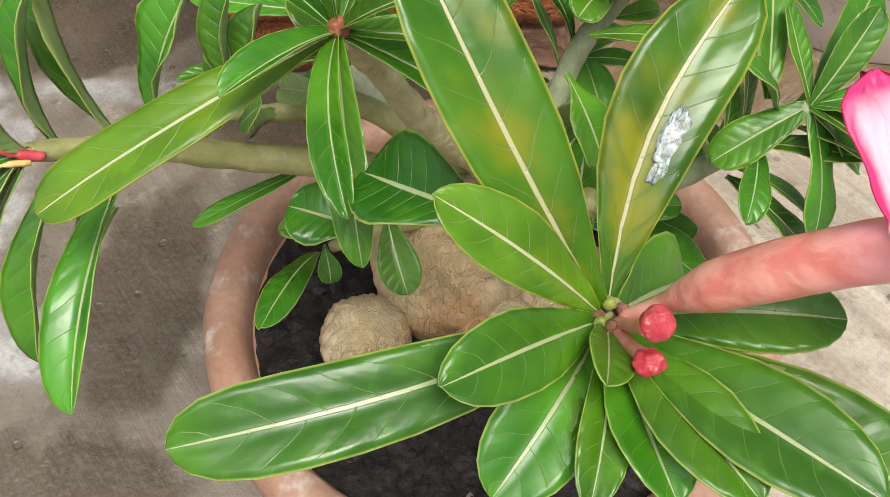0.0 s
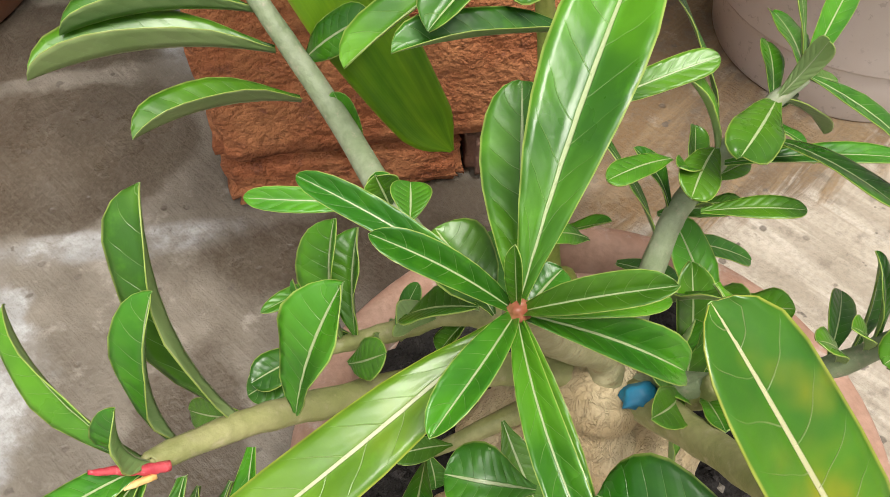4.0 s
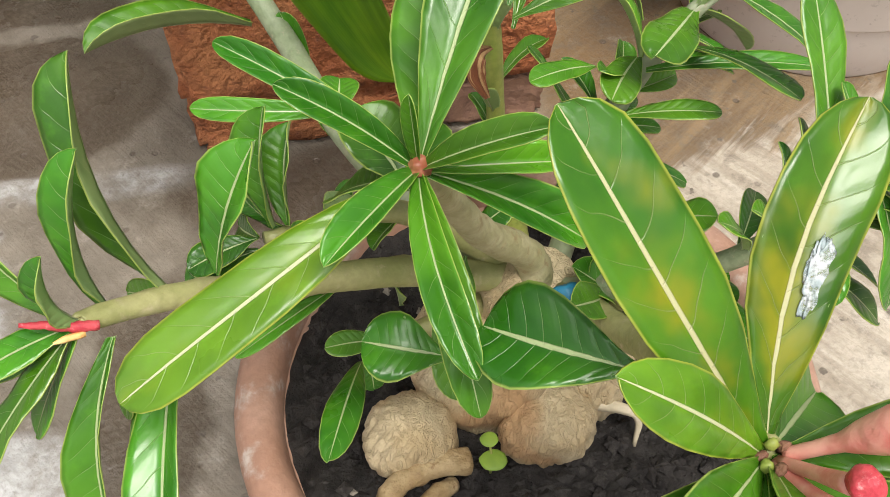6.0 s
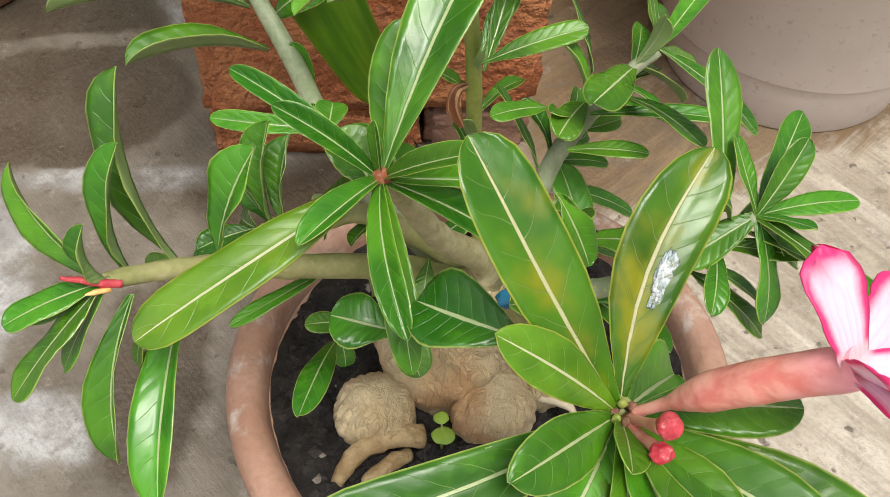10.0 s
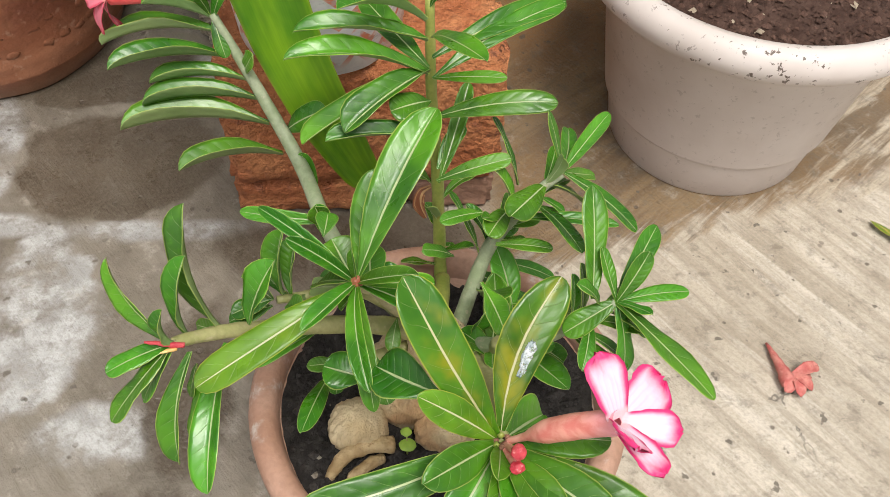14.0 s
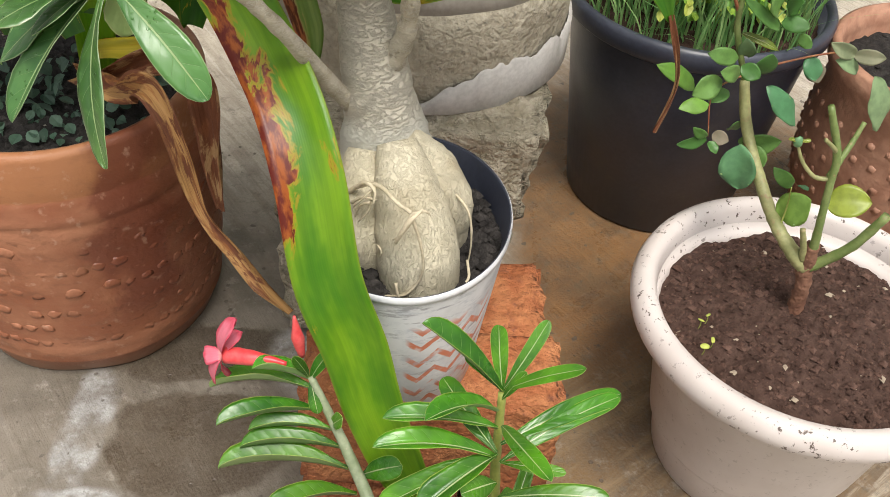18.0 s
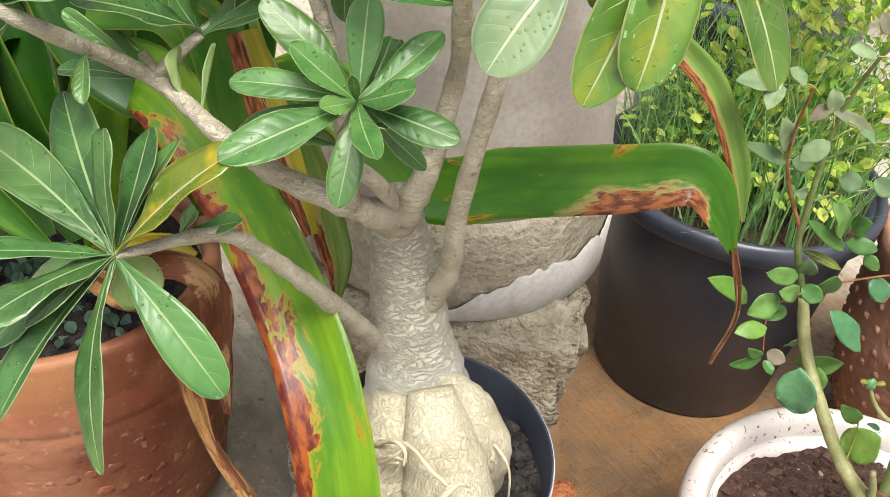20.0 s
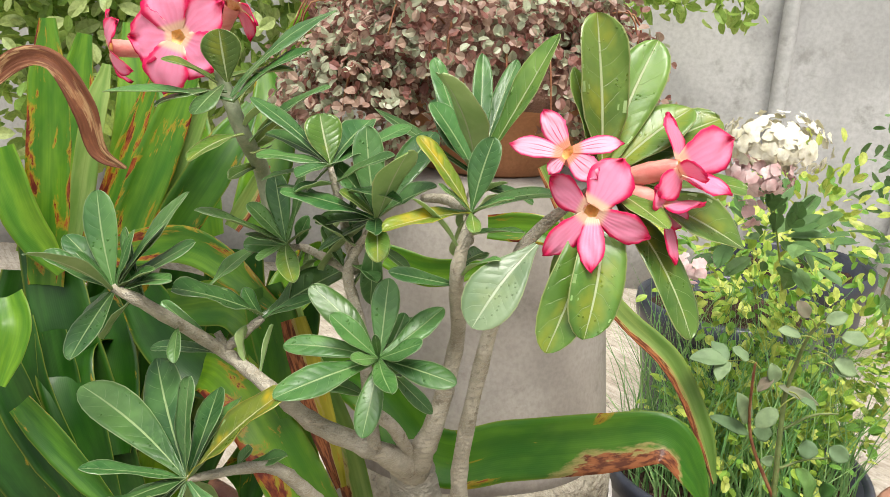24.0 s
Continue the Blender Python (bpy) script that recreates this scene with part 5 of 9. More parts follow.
PV = (PP[0], PP[1], PP[2] + 0.464)
vine_pot = pot("orange_clay_pot", PV, [(0.085, 0.0), (0.09, 0.003), (0.115, 0.07), (0.125, 0.075), (0.128, 0.10), (0.12, 0.106), (0.112, 0.10), (0.108, 0.08)], TERRACOTTA_ORANGE, "orange clay pot of trailing vine on the planter")
vine = thing("turtle_vine", (PV[0], PV[1], PV[2] + 0.08), "dense trailing vine with small reddish green leaves", "plant")
VC = (PV[0] - 0.03, PV[1] - 0.01, PV[2] + 0.145)
foliage("leaves", vine, [(VC, (0.185, 0.16, 0.09), 0.75), ((VC[0] - 0.10, VC[1] - 0.06, VC[2] - 0.06), (0.11, 0.11, 0.07), 0.2), ((VC[0] + 0.12, VC[1] - 0.03, VC[2] - 0.04), (0.10, 0.09, 0.07), 0.15)], 12000, 0.0112, VINE_LEAF, 21, 1.25, "small rounded reddish and pale green leaves", 0.75, facing=True)
part("vine_core", lump((VC[0], VC[1], VC[2] - 0.025), (0.175, 0.135, 0.07), 3, 0.25, 3), plain("tangled_vine_stems", (0.20, 0.10, 0.075), (0.30, 0.17, 0.12), 60, 0.8, 0.8, 120, 0.006), vine, "tangled dark red stems")
rng = random.Random(77)
for k in range(26):
    a = rng.uniform(-3.3, 0.2)
    p = Vector((VC[0] + 0.17 * math.cos(a), VC[1] + 0.13 * math.sin(a), VC[2] + rng.uniform(-0.05, 0.03)))
    o = Vector((math.cos(a), math.sin(a), 0))
    part("stem", tube([p - o * 0.05, p + o * 0.01 + Vector((0, 0, 0.01)), p + o * 0.03 - Vector((0, 0, rng.uniform(0.02, 0.07)))], [0.0014, 0.0012, 0.0009], 5, 4), STEM_RED, vine)

# ---- desert rose in the terracotta bowl ----
rose_a = thing("desert_rose", (0.02, 0.275, 0.085), "young desert rose with glossy leaves and a pink flower", "plant")
caudex = part("caudex", lump((0.005, 0.292, 0.115), (0.045, 0.036, 0.055), 2, 0.25, 5, 1.4, ribs=7, rib=0.05), CAUDEX, rose_a, "swollen tan root crown")
part("caudex_lobe", lump((-0.042, 0.258, 0.099), (0.024, 0.021, 0.026), 5, 0.12, 5, 1.2, ribs=9, rib=0.07), CAUDEX, rose_a)
part("caudex_lobe", lump((0.029, 0.256, 0.100), (0.025, 0.022, 0.030), 7, 0.15, 5, 1.2, ribs=9, rib=0.07), CAUDEX, rose_a)
part("caudex_lobe", lump((0.055, 0.285, 0.105), (0.025, 0.028, 0.040), 9, 0.15, 5, 1.2, ribs=9, rib=0.07), CAUDEX, rose_a)
part("root", tube([(-0.0139, 0.2419, 0.0960), (-0.0325, 0.2395, 0.1000), (-0.0492, 0.2344, 0.0990), (-0.0610, 0.2233, 0.0940), (-0.0660, 0.2195, 0.0800)], [0.0065, 0.0068, 0.006, 0.005, 0.0035], 12, 6, 0.3), ROOT_TAN, rose_a, "thick pale root looping over the soil")
part("root", tube([(-0.0228, 0.2337, 0.0900), (-0.0331, 0.2260, 0.0960), (-0.0466, 0.2173, 0.0900), (-0.0503, 0.2115, 0.0800)], [0.004, 0.0055, 0.005, 0.0035], 10, 5, 0.3), ROOT_TAN, rose_a)
part("root", tube([(0.05, 0.262, 0.105), (0.0767, 0.2539, 0.0980), (0.0751, 0.2426, 0.0840)], [0.004, 0.0025, 0.001], 7, 5, 0.15), ROOT, rose_a)
part("neck", tube([(0.005, 0.295, 0.12), (0.018, 0.292, 0.155), (0.028, 0.285, 0.185)], [0.034, 0.027, 0.019], 14, 6, 0.2, 4), CAUDEX, rose_a, "flaking tan neck where the stems part")
part("paint_mark", lump((0.0352, 0.2745, 0.1860), (0.009, 0.006, 0.006), 6, 0.4, 3), PAINT_BLUE, rose_a, "blue paint daubed on a pruning cut")
stem_a = part("stem", tube([(0.024, 0.287, 0.178), (0.0194, 0.2897, 0.2000), (-0.0076, 0.2743, 0.2430), (-0.0218, 0.2628, 0.2800), (-0.035, 0.239, 0.322)], [0.0085, 0.0078, 0.0066, 0.0052, 0.004], 12, 6, 0.15, 1, 0.12), BARK_TAN, rose_a)
part("growing_tip", lump((-0.035, 0.238, 0.325), (0.0036, 0.0036, 0.004), 2, 0.4, 3), STEM_RED, stem_a, "rust-red growing tip")
stem_b = part("stem", tube([(0.036, 0.28, 0.175), (0.05, 0.245, 0.20), (0.055, 0.20, 0.245), (0.048, 0.155, 0.29), (0.044, 0.137, 0.311)], [0.009, 0.0075, 0.0065, 0.006, 0.005], 12, 6, 0.1, 2, 0.1), BARK_GREEN, rose_a)
stem_low = part("stem", tube([(0.0, 0.29, 0.165), (-0.0334, 0.2781, 0.1680), (-0.0559, 0.2767, 0.1550)], [0.006, 0.0045, 0.003], 9, 5, 0.1, 3), BARK_GREEN, rose_a)
stem_left = part("stem", tube([(0.025, 0.29, 0.178), (-0.0075, 0.2947, 0.1860), (-0.045, 0.288, 0.203), (-0.0886, 0.2690, 0.2300), (-0.122, 0.252, 0.254), (-0.150, 0.235, 0.270), (-0.1530, 0.2320, 0.2720)], [0.0085, 0.0075, 0.007, 0.006, 0.005, 0.0040, 0.0024], 12, 6, 0.1, 4, 0.1), BARK_GREEN, rose_a)
part("bud", tube([(-0.1462, 0.2308, 0.2717), (-0.1535, 0.2290, 0.2747), (-0.1617, 0.2283, 0.2785), (-0.1686, 0.2272, 0.2820)], [0.0018, 0.0019, 0.0015, 0.0008], 8, 5, 0.5, 5), BUD, stem_left, "wrinkled dark red bud")
part("bud_scale", tube([(-0.1506, 0.2280, 0.2717), (-0.1566, 0.2250, 0.2738), (-0.1596, 0.2233, 0.2747)], [0.0013, 0.0012, 0.0005], 6, 4, 0.2, 5), THROAT, stem_left, "yellow dried bract")
stem_left_low = part("stem", tube([(0.02, 0.30, 0.175), (-0.0360, 0.3020, 0.2267), (-0.0694, 0.2980, 0.2273), (-0.0944, 0.2900, 0.2341)], [0.006, 0.0055, 0.0045, 0.003], 10, 6, 0.1, 6, 0.1), BARK_GREEN, rose_a)
stem_mid = part("stem", tube([(0.03, 0.29, 0.17), (0.06, 0.272, 0.185), (0.0646, 0.2674, 0.2050)], [0.009, 0.007, 0.005], 10, 5, 0.1, 7), BARK_GREEN, rose_a)
stem_right = part("stem", tube([(0.035, 0.285, 0.175), (0.075, 0.265, 0.205), (0.0985, 0.2500, 0.2402), (0.1199, 0.2500, 0.2608), (0.135, 0.248, 0.280)], [0.0064, 0.0053, 0.0045, 0.0037, 0.0029], 11, 6, 0.1, 8, 0.1), BARK_PALE, rose_a)
stem_back_right = part("stem", tube([(0.035, 0.30, 0.16), (0.0578, 0.3350, 0.2139), (0.0701, 0.3450, 0.2358), (0.0957, 0.3550, 0.2692), (0.114, 0.361, 0.283)], [0.0064, 0.0056, 0.0053, 0.0041, 0.0030], 11, 6, 0.1, 9, 0.1), BARK_PALE, rose_a)
stem_tall = part("stem", tube([(0.025, 0.31, 0.15), (0.033, 0.38, 0.125), (0.0339, 0.4120, 0.0961), (0.0288, 0.4380, 0.2058), (0.0230, 0.4520, 0.2792), (0.020, 0.460, 0.364)], [0.0066, 0.0064, 0.0058, 0.0052, 0.0045, 0.0034], 12, 7, 0.06, 10, 0.08), STEM_GREEN, rose_a)
stem_left_back = part("stem", tube([(0.01, 0.305, 0.16), (-0.0506, 0.3450, 0.2198), (-0.0822, 0.4250, 0.2281), (-0.1095, 0.4650, 0.2618), (-0.1288, 0.4850, 0.2933), (-0.145, 0.50, 0.321)], [0.0066, 0.0064, 0.0060, 0.0050, 0.0040, 0.0032], 12, 7, 0.06, 11, 0.1), BARK_PALE, rose_a)
F0, F1 = Vector((0.048, 0.135, 0.313)), Vector((0.0924, 0.1138, 0.3723))
FD = (F1 - F0).normalized()
f1 = part("flower", tube([F0.lerp(F1, u) + Vector((0, 0, 0.004 * math.sin(math.pi * min(u, 1.0)))) for u in (0.0, 0.1, 0.19, 0.27, 0.40, 0.62, 0.84, 0.98, 1.04, 1.07)],
                         [0.0021, 0.0021, 0.0025, 0.0044, 0.0066, 0.0071, 0.0067, 0.0069, 0.0066, 0.0058], 20, 6, 0.05, 3, open_end=True), tube_material("coral_to_pink_tube", F1.x), stem_b, "pink and white flower with a long coral tube")
TH = F1 + FD * 0.005
for tipv, w, sd, cup in (((0.086, 0.138, 0.399), 0.0240, 1, 0.12), ((0.123, 0.136, 0.376), 0.0275, 2, 0.14), ((0.127, 0.108, 0.372), 0.0185, 3, 0.10), ((0.111, 0.083, 0.380), 0.0165, 4, 0.08), ((0.097, 0.091, 0.394), 0.0230, 5, 0.10)):
    tv = Vector(tipv)
    petal(f1, TH + (tv - TH - FD * (tv - TH).dot(FD)).normalized() * 0.0018 - FD * 0.001, tv, w, FD + Vector((0, -0.3, 0.5)), PETAL_LIGHT, cup, sd, 0.2)
part("bud", lump((0.0485, 0.1135, 0.3440), (0.0042, 0.0042, 0.0044), 4, 0.15, 4), BUD, stem_b, "round red flower bud")
part("bud", lump((0.0490, 0.1120, 0.3290), (0.0040, 0.0034, 0.0028), 5, 0.25, 4), BUD, stem_b, "round red flower bud")
part("bud_stalk", tube([(0.046, 0.134, 0.312), (0.048, 0.124, 0.326), (0.0485, 0.1155, 0.339)], [0.0018, 0.0020, 0.0028], 8, 4), TUBE_CORAL, stem_b)
part("bud_stalk", tube([(0.045, 0.134, 0.311), (0.047, 0.122, 0.320), (0.049, 0.114, 0.327)], [0.0018, 0.0019, 0.0024], 8, 4), TUBE_CORAL, stem_b)
for k in range(7):
    a = k * 0.9
    part("bud_scale", lump((0.045 + 0.0042 * math.cos(a), 0.134 + 0.0036 * math.sin(a), 0.313 + 0.0012 * (k % 3)), (0.0020, 0.0017, 0.0022), k, 0.4, 2), WOODY if k % 2 else STEM_GREEN, stem_b, "brown papery bud scale" if k % 2 else "")
f2 = part("flower", tube([(-0.1658, 0.5000, 0.3358), (-0.1809, 0.5020, 0.3377), (-0.1992, 0.5050, 0.3358), (-0.2207, 0.5100, 0.3321)], [0.0022, 0.0042, 0.0072, 0.0080], 14, 6, 0.08, 3), TUBE_RED, stem_left_back, "folding coral flower hanging from the stem")
for tipv, w, sd in (((-0.2177, 0.5100, 0.3753), 0.017, 1), ((-0.2116, 0.5200, 0.3525), 0.016, 2), ((-0.2425, 0.5100, 0.3288), 0.017, 3), ((-0.2380, 0.5000, 0.3032), 0.014, 4), ((-0.2282, 0.5150, 0.2966), 0.014, 5)):
    petal(f2, Vector((-0.2247, 0.5100, 0.3320)), tipv, w, (-0.7, -0.5, 0.4), PETAL_CORAL, 0.35, sd)
part("bud", tube([(-0.1519, 0.5000, 0.3483), (-0.1545, 0.5000, 0.3710), (-0.1565, 0.5000, 0.3976)], [0.003, 0.0058, 0.0012], 10, 5), TUBE_RED, stem_left_back, "furled red bud")
seedling = thing("seedling", (-0.0029, 0.2372, 0.0880), "tiny two-leaved seedling sprouting in the bowl", "seedling")
part("stalk", tube([(-0.0028, 0.2382, 0.0860), (-0.0032, 0.2366, 0.1050), (-0.0033, 0.2425, 0.1120)], [0.0008, 0.0008, 0.0006], 6, 4), STEM_GREEN, seedling)
part("leaf", lump((-0.0028, 0.2351, 0.1080), (0.0068, 0.0058, 0.0011), 1, 0.1, 3), HERB, seedling)
part("leaf", lump((-0.0036, 0.2436, 0.1140), (0.0046, 0.0042, 0.001), 2, 0.1, 3), HERB, seedling)

# ---- grown desert rose in the painted can ----
rose_b = thing("grown_desert_rose", (-0.081, 0.645, 0.36), "grown desert rose with a grey swollen trunk and bright pink flowers", "plant")
part("trunk", tube([(-0.083, 0.655, 0.33), (-0.086, 0.665, 0.395), (-0.092, 0.672, 0.44), (-0.100, 0.680, 0.49), (-0.110, 0.685, 0.55), (-0.117, 0.682, 0.60), (-0.120, 0.672, 0.635)], [0.058, 0.057, 0.047, 0.0345, 0.0275, 0.0215, 0.0165], 28, 12, 0.07, 2), CAUDEX_GREY, rose_b, "swollen grey trunk with rings of bark")
part("root_lobe", tube([(-0.082, 0.634, 0.485), (-0.072, 0.611, 0.456), (-0.063, 0.598, 0.425), (-0.057, 0.591, 0.392), (-0.053, 0.589, 0.360), (-0.052, 0.590, 0.338)], [0.018, 0.0290, 0.0350, 0.0385, 0.0370, 0.026], 28, 8, 0.06, 3), CAUDEX_PALE, rose_b, "bulging pale root")
part("root_lobe", tube([(-0.110, 0.640, 0.470), (-0.112, 0.618, 0.435), (-0.108, 0.610, 0.395), (-0.102, 0.612, 0.345)], [0.016, 0.026, 0.031, 0.027], 24, 8, 0.08, 5), CAUDEX_PALE, rose_b, "bulging pale root")
part("root_lobe", tube([(-0.078, 0.655, 0.470), (-0.050, 0.646, 0.447), (-0.031, 0.641, 0.420), (-0.026, 0.641, 0.380), (-0.030, 0.643, 0.345)], [0.018, 0.024, 0.021, 0.016, 0.011], 20, 8, 0.12, 6), CAUDEX_PALE, rose_b, "hooked side root")
part("root", tube([(-0.1177, 0.6000, 0.4570), (-0.0959, 0.5830, 0.4764), (-0.0764, 0.5600, 0.4765), (-0.0646, 0.5480, 0.4760), (-0.0682, 0.5450, 0.4630), (-0.0787, 0.5480, 0.4467)], [0.0016, 0.0019, 0.0018, 0.0018, 0.0015, 0.0007], 7, 5, 0.2), ROOT, rose_b, "thin pale aerial root clinging to the trunk")
part("root", tube([(-0.0647, 0.5460, 0.4778), (-0.0553, 0.5450, 0.4454), (-0.0525, 0.5480, 0.4097), (-0.0649, 0.5520, 0.3799), (-0.0844, 0.5550, 0.3727)], [0.0018, 0.0014, 0.0012, 0.0014, 0.0008], 7, 5, 0.2), ROOT, rose_b)
part("root", tube([(-0.0959, 0.5830, 0.4751), (-0.1047, 0.5800, 0.4658), (-0.1163, 0.5850, 0.4478)], [0.0015, 0.0012, 0.0006], 6, 4, 0.2), ROOT, rose_b)
part("root", tube([(-0.0981, 0.5830, 0.4731), (-0.1016, 0.5780, 0.4521), (-0.1107, 0.5800, 0.4366)], [0.0014, 0.0010, 0.0004], 6, 4, 0.2), ROOT, rose_b)
part("root", tube([(-0.0647, 0.5460, 0.4778), (-0.0536, 0.5480, 0.4801), (-0.0486, 0.5500, 0.4739)], [0.0015, 0.0014, 0.0006], 6, 4, 0.2), ROOT, rose_b)
part("root", tube([(-0.0764, 0.5460, 0.4454), (-0.0713, 0.5410, 0.4628), (-0.0649, 0.5410, 0.4757), (-0.0551, 0.5480, 0.4822)], [0.0014, 0.0021, 0.0024, 0.0010], 8, 5, 0.4), ROOT, rose_b)
part("root", tube([(-0.1208, 0.6000, 0.4525), (-0.1069, 0.5880, 0.4737), (-0.0972, 0.5780, 0.4744), (-0.0971, 0.5720, 0.4646)], [0.0021, 0.0019, 0.0016, 0.0008], 7, 5, 0.3), ROOT, rose_b)
part("root", tube([(-0.1175, 0.5900, 0.4491), (-0.1073, 0.5820, 0.4624), (-0.0951, 0.5760, 0.4655)], [0.0015, 0.0015, 0.0010], 7, 5, 0.3), ROOT, rose_b)
part("root", tube([(-0.1145, 0.5900, 0.4334), (-0.1101, 0.5840, 0.4510), (-0.1009, 0.5770, 0.4615)], [0.0009, 0.0014, 0.0012], 7, 5, 0.3), ROOT, rose_b)
part("root", tube([(-0.0934, 0.5750, 0.4153), (-0.0897, 0.5710, 0.4117), (-0.0910, 0.5720, 0.4024)], [0.0009, 0.0010, 0.0006], 6, 4, 0.4), ROOT, rose_b)
part("root", tube([(-0.030, 0.628, 0.440), (-0.014, 0.616, 0.425), (-0.009, 0.612, 0.395), (-0.010, 0.610, 0.362)], [0.0015, 0.0013, 0.0010, 0.0006], 7, 6, 0.2), ROOT, rose_b)
part("root", tube([(-0.0123, 0.5900, 0.3904), (-0.0098, 0.5800, 0.3770), (-0.0170, 0.5750, 0.3707)], [0.0014, 0.0014, 0.0008], 7, 5, 0.3), ROOT, rose_b)
part("root", tube([(-0.0751, 0.5500, 0.3945), (-0.0733, 0.5480, 0.3843), (-0.0693, 0.5500, 0.3683)], [0.0015, 0.0014, 0.0006], 6, 4, 0.3), ROOT, rose_b)
limb_low_left = part("limb", tube([(-0.1105, 0.6900, 0.4756), (-0.1307, 0.6640, 0.5067), (-0.1711, 0.6060, 0.6009), (-0.1971, 0.5820, 0.6450), (-0.2214, 0.5650, 0.6705), (-0.271, 0.530, 0.675)], [0.0110, 0.0080, 0.0062, 0.0056, 0.0047, 0.0028], 12, 7, 0.12, 1, 0.15), LIMB, rose_b)
limb_left = part("limb", tube([(-0.118, 0.672, 0.62), (-0.139, 0.62, 0.66), (-0.192, 0.615, 0.683), (-0.2311, 0.6132, 0.7132), (-0.28, 0.651, 0.725), (-0.318, 0.578, 0.79), (-0.343, 0.586, 0.797)], [0.0150, 0.0090, 0.0074, 0.0060, 0.0054, 0.0048, 0.0034], 12, 7, 0.12, 2, 0.15), LIMB, rose_b)
part("limb_fork", tube([(-0.2775, 0.6520, 0.7272), (-0.2645, 0.6567, 0.7398), (-0.25, 0.663, 0.753)], [0.0042, 0.0039, 0.0034], 10, 5, 0.15, 3, 0.2), LIMB, limb_left)
part("limb_stub", tube([(-0.2775, 0.6520, 0.7272), (-0.2868, 0.6574, 0.7391)], [0.0039, 0.0030], 9, 5, 0.15, 3, 0.2), LIMB, limb_left)
limb_centre = part("limb", tube([(-0.118, 0.66, 0.632), (-0.1298, 0.6140, 0.6854), (-0.1519, 0.6043, 0.7127), (-0.142, 0.592, 0.752)], [0.0067, 0.0053, 0.0045, 0.0028], 10, 6, 0.12, 4, 0.12), LIMB, rose_b)
limb_fork = part("limb", tube([(-0.115, 0.655, 0.635), (-0.100, 0.640, 0.68), (-0.086, 0.652, 0.75), (-0.0876, 0.5995, 0.8227), (-0.08, 0.612, 0.866)], [0.0130, 0.0080, 0.0062, 0.0056, 0.0039], 12, 7, 0.12, 5, 0.2), LIMB, rose_b)
part("limb_stub", tube([(-0.0867, 0.6306, 0.8661), (-0.1026, 0.6531, 0.8675), (-0.1209, 0.6726, 0.8626)], [0.0045, 0.0039, 0.0034], 9, 5, 0.15, 3, 0.2), LIMB, limb_fork)
limb_flower = part("limb", tube([(-0.102, 0.684, 0.495), (-0.088, 0.672, 0.545), (-0.077, 0.655, 0.59), (-0.0748, 0.6351, 0.6658), (-0.0561, 0.6219, 0.7906), (-0.0352, 0.6262, 0.8467), (0.0143, 0.6233, 0.8960)], [0.0080, 0.0095, 0.0075, 0.0066, 0.0058, 0.0048, 0.0034], 12, 7, 0.12, 6, 0.15), LIMB, rose_b)
limb_top = part("limb", tube([(-0.145, 0.61, 0.668), (-0.1645, 0.6464, 0.7566), (-0.1778, 0.6562, 0.8020), (-0.154, 0.637, 0.85)], [0.0056, 0.0048, 0.0045, 0.0028], 10, 6, 0.12, 7, 0.15), LIMB, rose_b)
limb_back_left = part("limb", tube([(-0.1778, 0.6562, 0.8020), (-0.2232, 0.7086, 0.8024), (-0.238, 0.698, 0.806)], [0.0039, 0.0034, 0.0022], 10, 6, 0.12, 8, 0.15), LIMB, rose_b)
limb_rear = part("limb", tube([(-0.1729, 0.6655, 0.7982), (-0.1845, 0.6406, 0.8638), (-0.19, 0.632, 0.891)], [0.0039, 0.0034, 0.0022], 10, 6, 0.12, 9, 0.1), LIMB, rose_b)
limb_rear_right = part("limb", tube([(-0.0809, 0.6206, 0.8443), (-0.0855, 0.6961, 0.8536), (-0.08, 0.707, 0.875)], [0.0045, 0.0034, 0.0022], 10, 6, 0.12, 10, 0.1), LIMB, rose_b)
limb_back_flower = part("limb", tube([(-0.2661, 0.7760, 0.7920), (-0.282, 0.782, 0.853), (-0.2768, 0.7042, 0.8978), (-0.2935, 0.7047, 0.9391), (-0.2961, 0.6983, 0.9534)], [0.008, 0.0075, 0.007, 0.006, 0.004], 10, 6, 0.12, 11, 0.1), BARK_PALE, rose_b)
HB = Vector((0.0143, 0.6233, 0.8960))
for mt, throat, tips in (
        (PETAL_PINK, (0.005, 0.585, 0.882), (((0.006, 0.563, 0.844), 0.017), ((-0.026, 0.585, 0.846), 0.017), ((-0.025, 0.615, 0.898), 0.021), ((0.025, 0.592, 0.92), 0.029), ((0.046, 0.574, 0.867), 0.020))),
        (PETAL_STREAKED, (-0.014, 0.603, 0.919), (((-0.033, 0.628, 0.946), 0.016), ((-0.056, 0.612, 0.923), 0.015), ((0.024, 0.597, 0.931), 0.014), ((0.007, 0.585, 0.905), 0.017), ((-0.027, 0.6, 0.904), 0.013))),
        (PETAL_PINK, (0.066, 0.603, 0.914), (((0.058, 0.626, 0.95), 0.024), ((0.106, 0.618, 0.935), 0.030), ((0.102, 0.59, 0.901), 0.020), ((0.052, 0.585, 0.895), 0.020), ((0.081, 0.575, 0.916), 0.019))),
        (PETAL_PINK, (0.059, 0.6, 0.886), (((0.069, 0.583, 0.848), 0.016), ((0.081, 0.578, 0.891), 0.026), ((0.049, 0.585, 0.902), 0.022), ((0.047, 0.6, 0.883), 0.016), ((0.076, 0.6, 0.874), 0.018)))):
    open_flower(limb_flower, HB, throat, tips, mt, TUBE_CORAL)
HF = Vector((-0.3373, 0.8101, 0.9572))
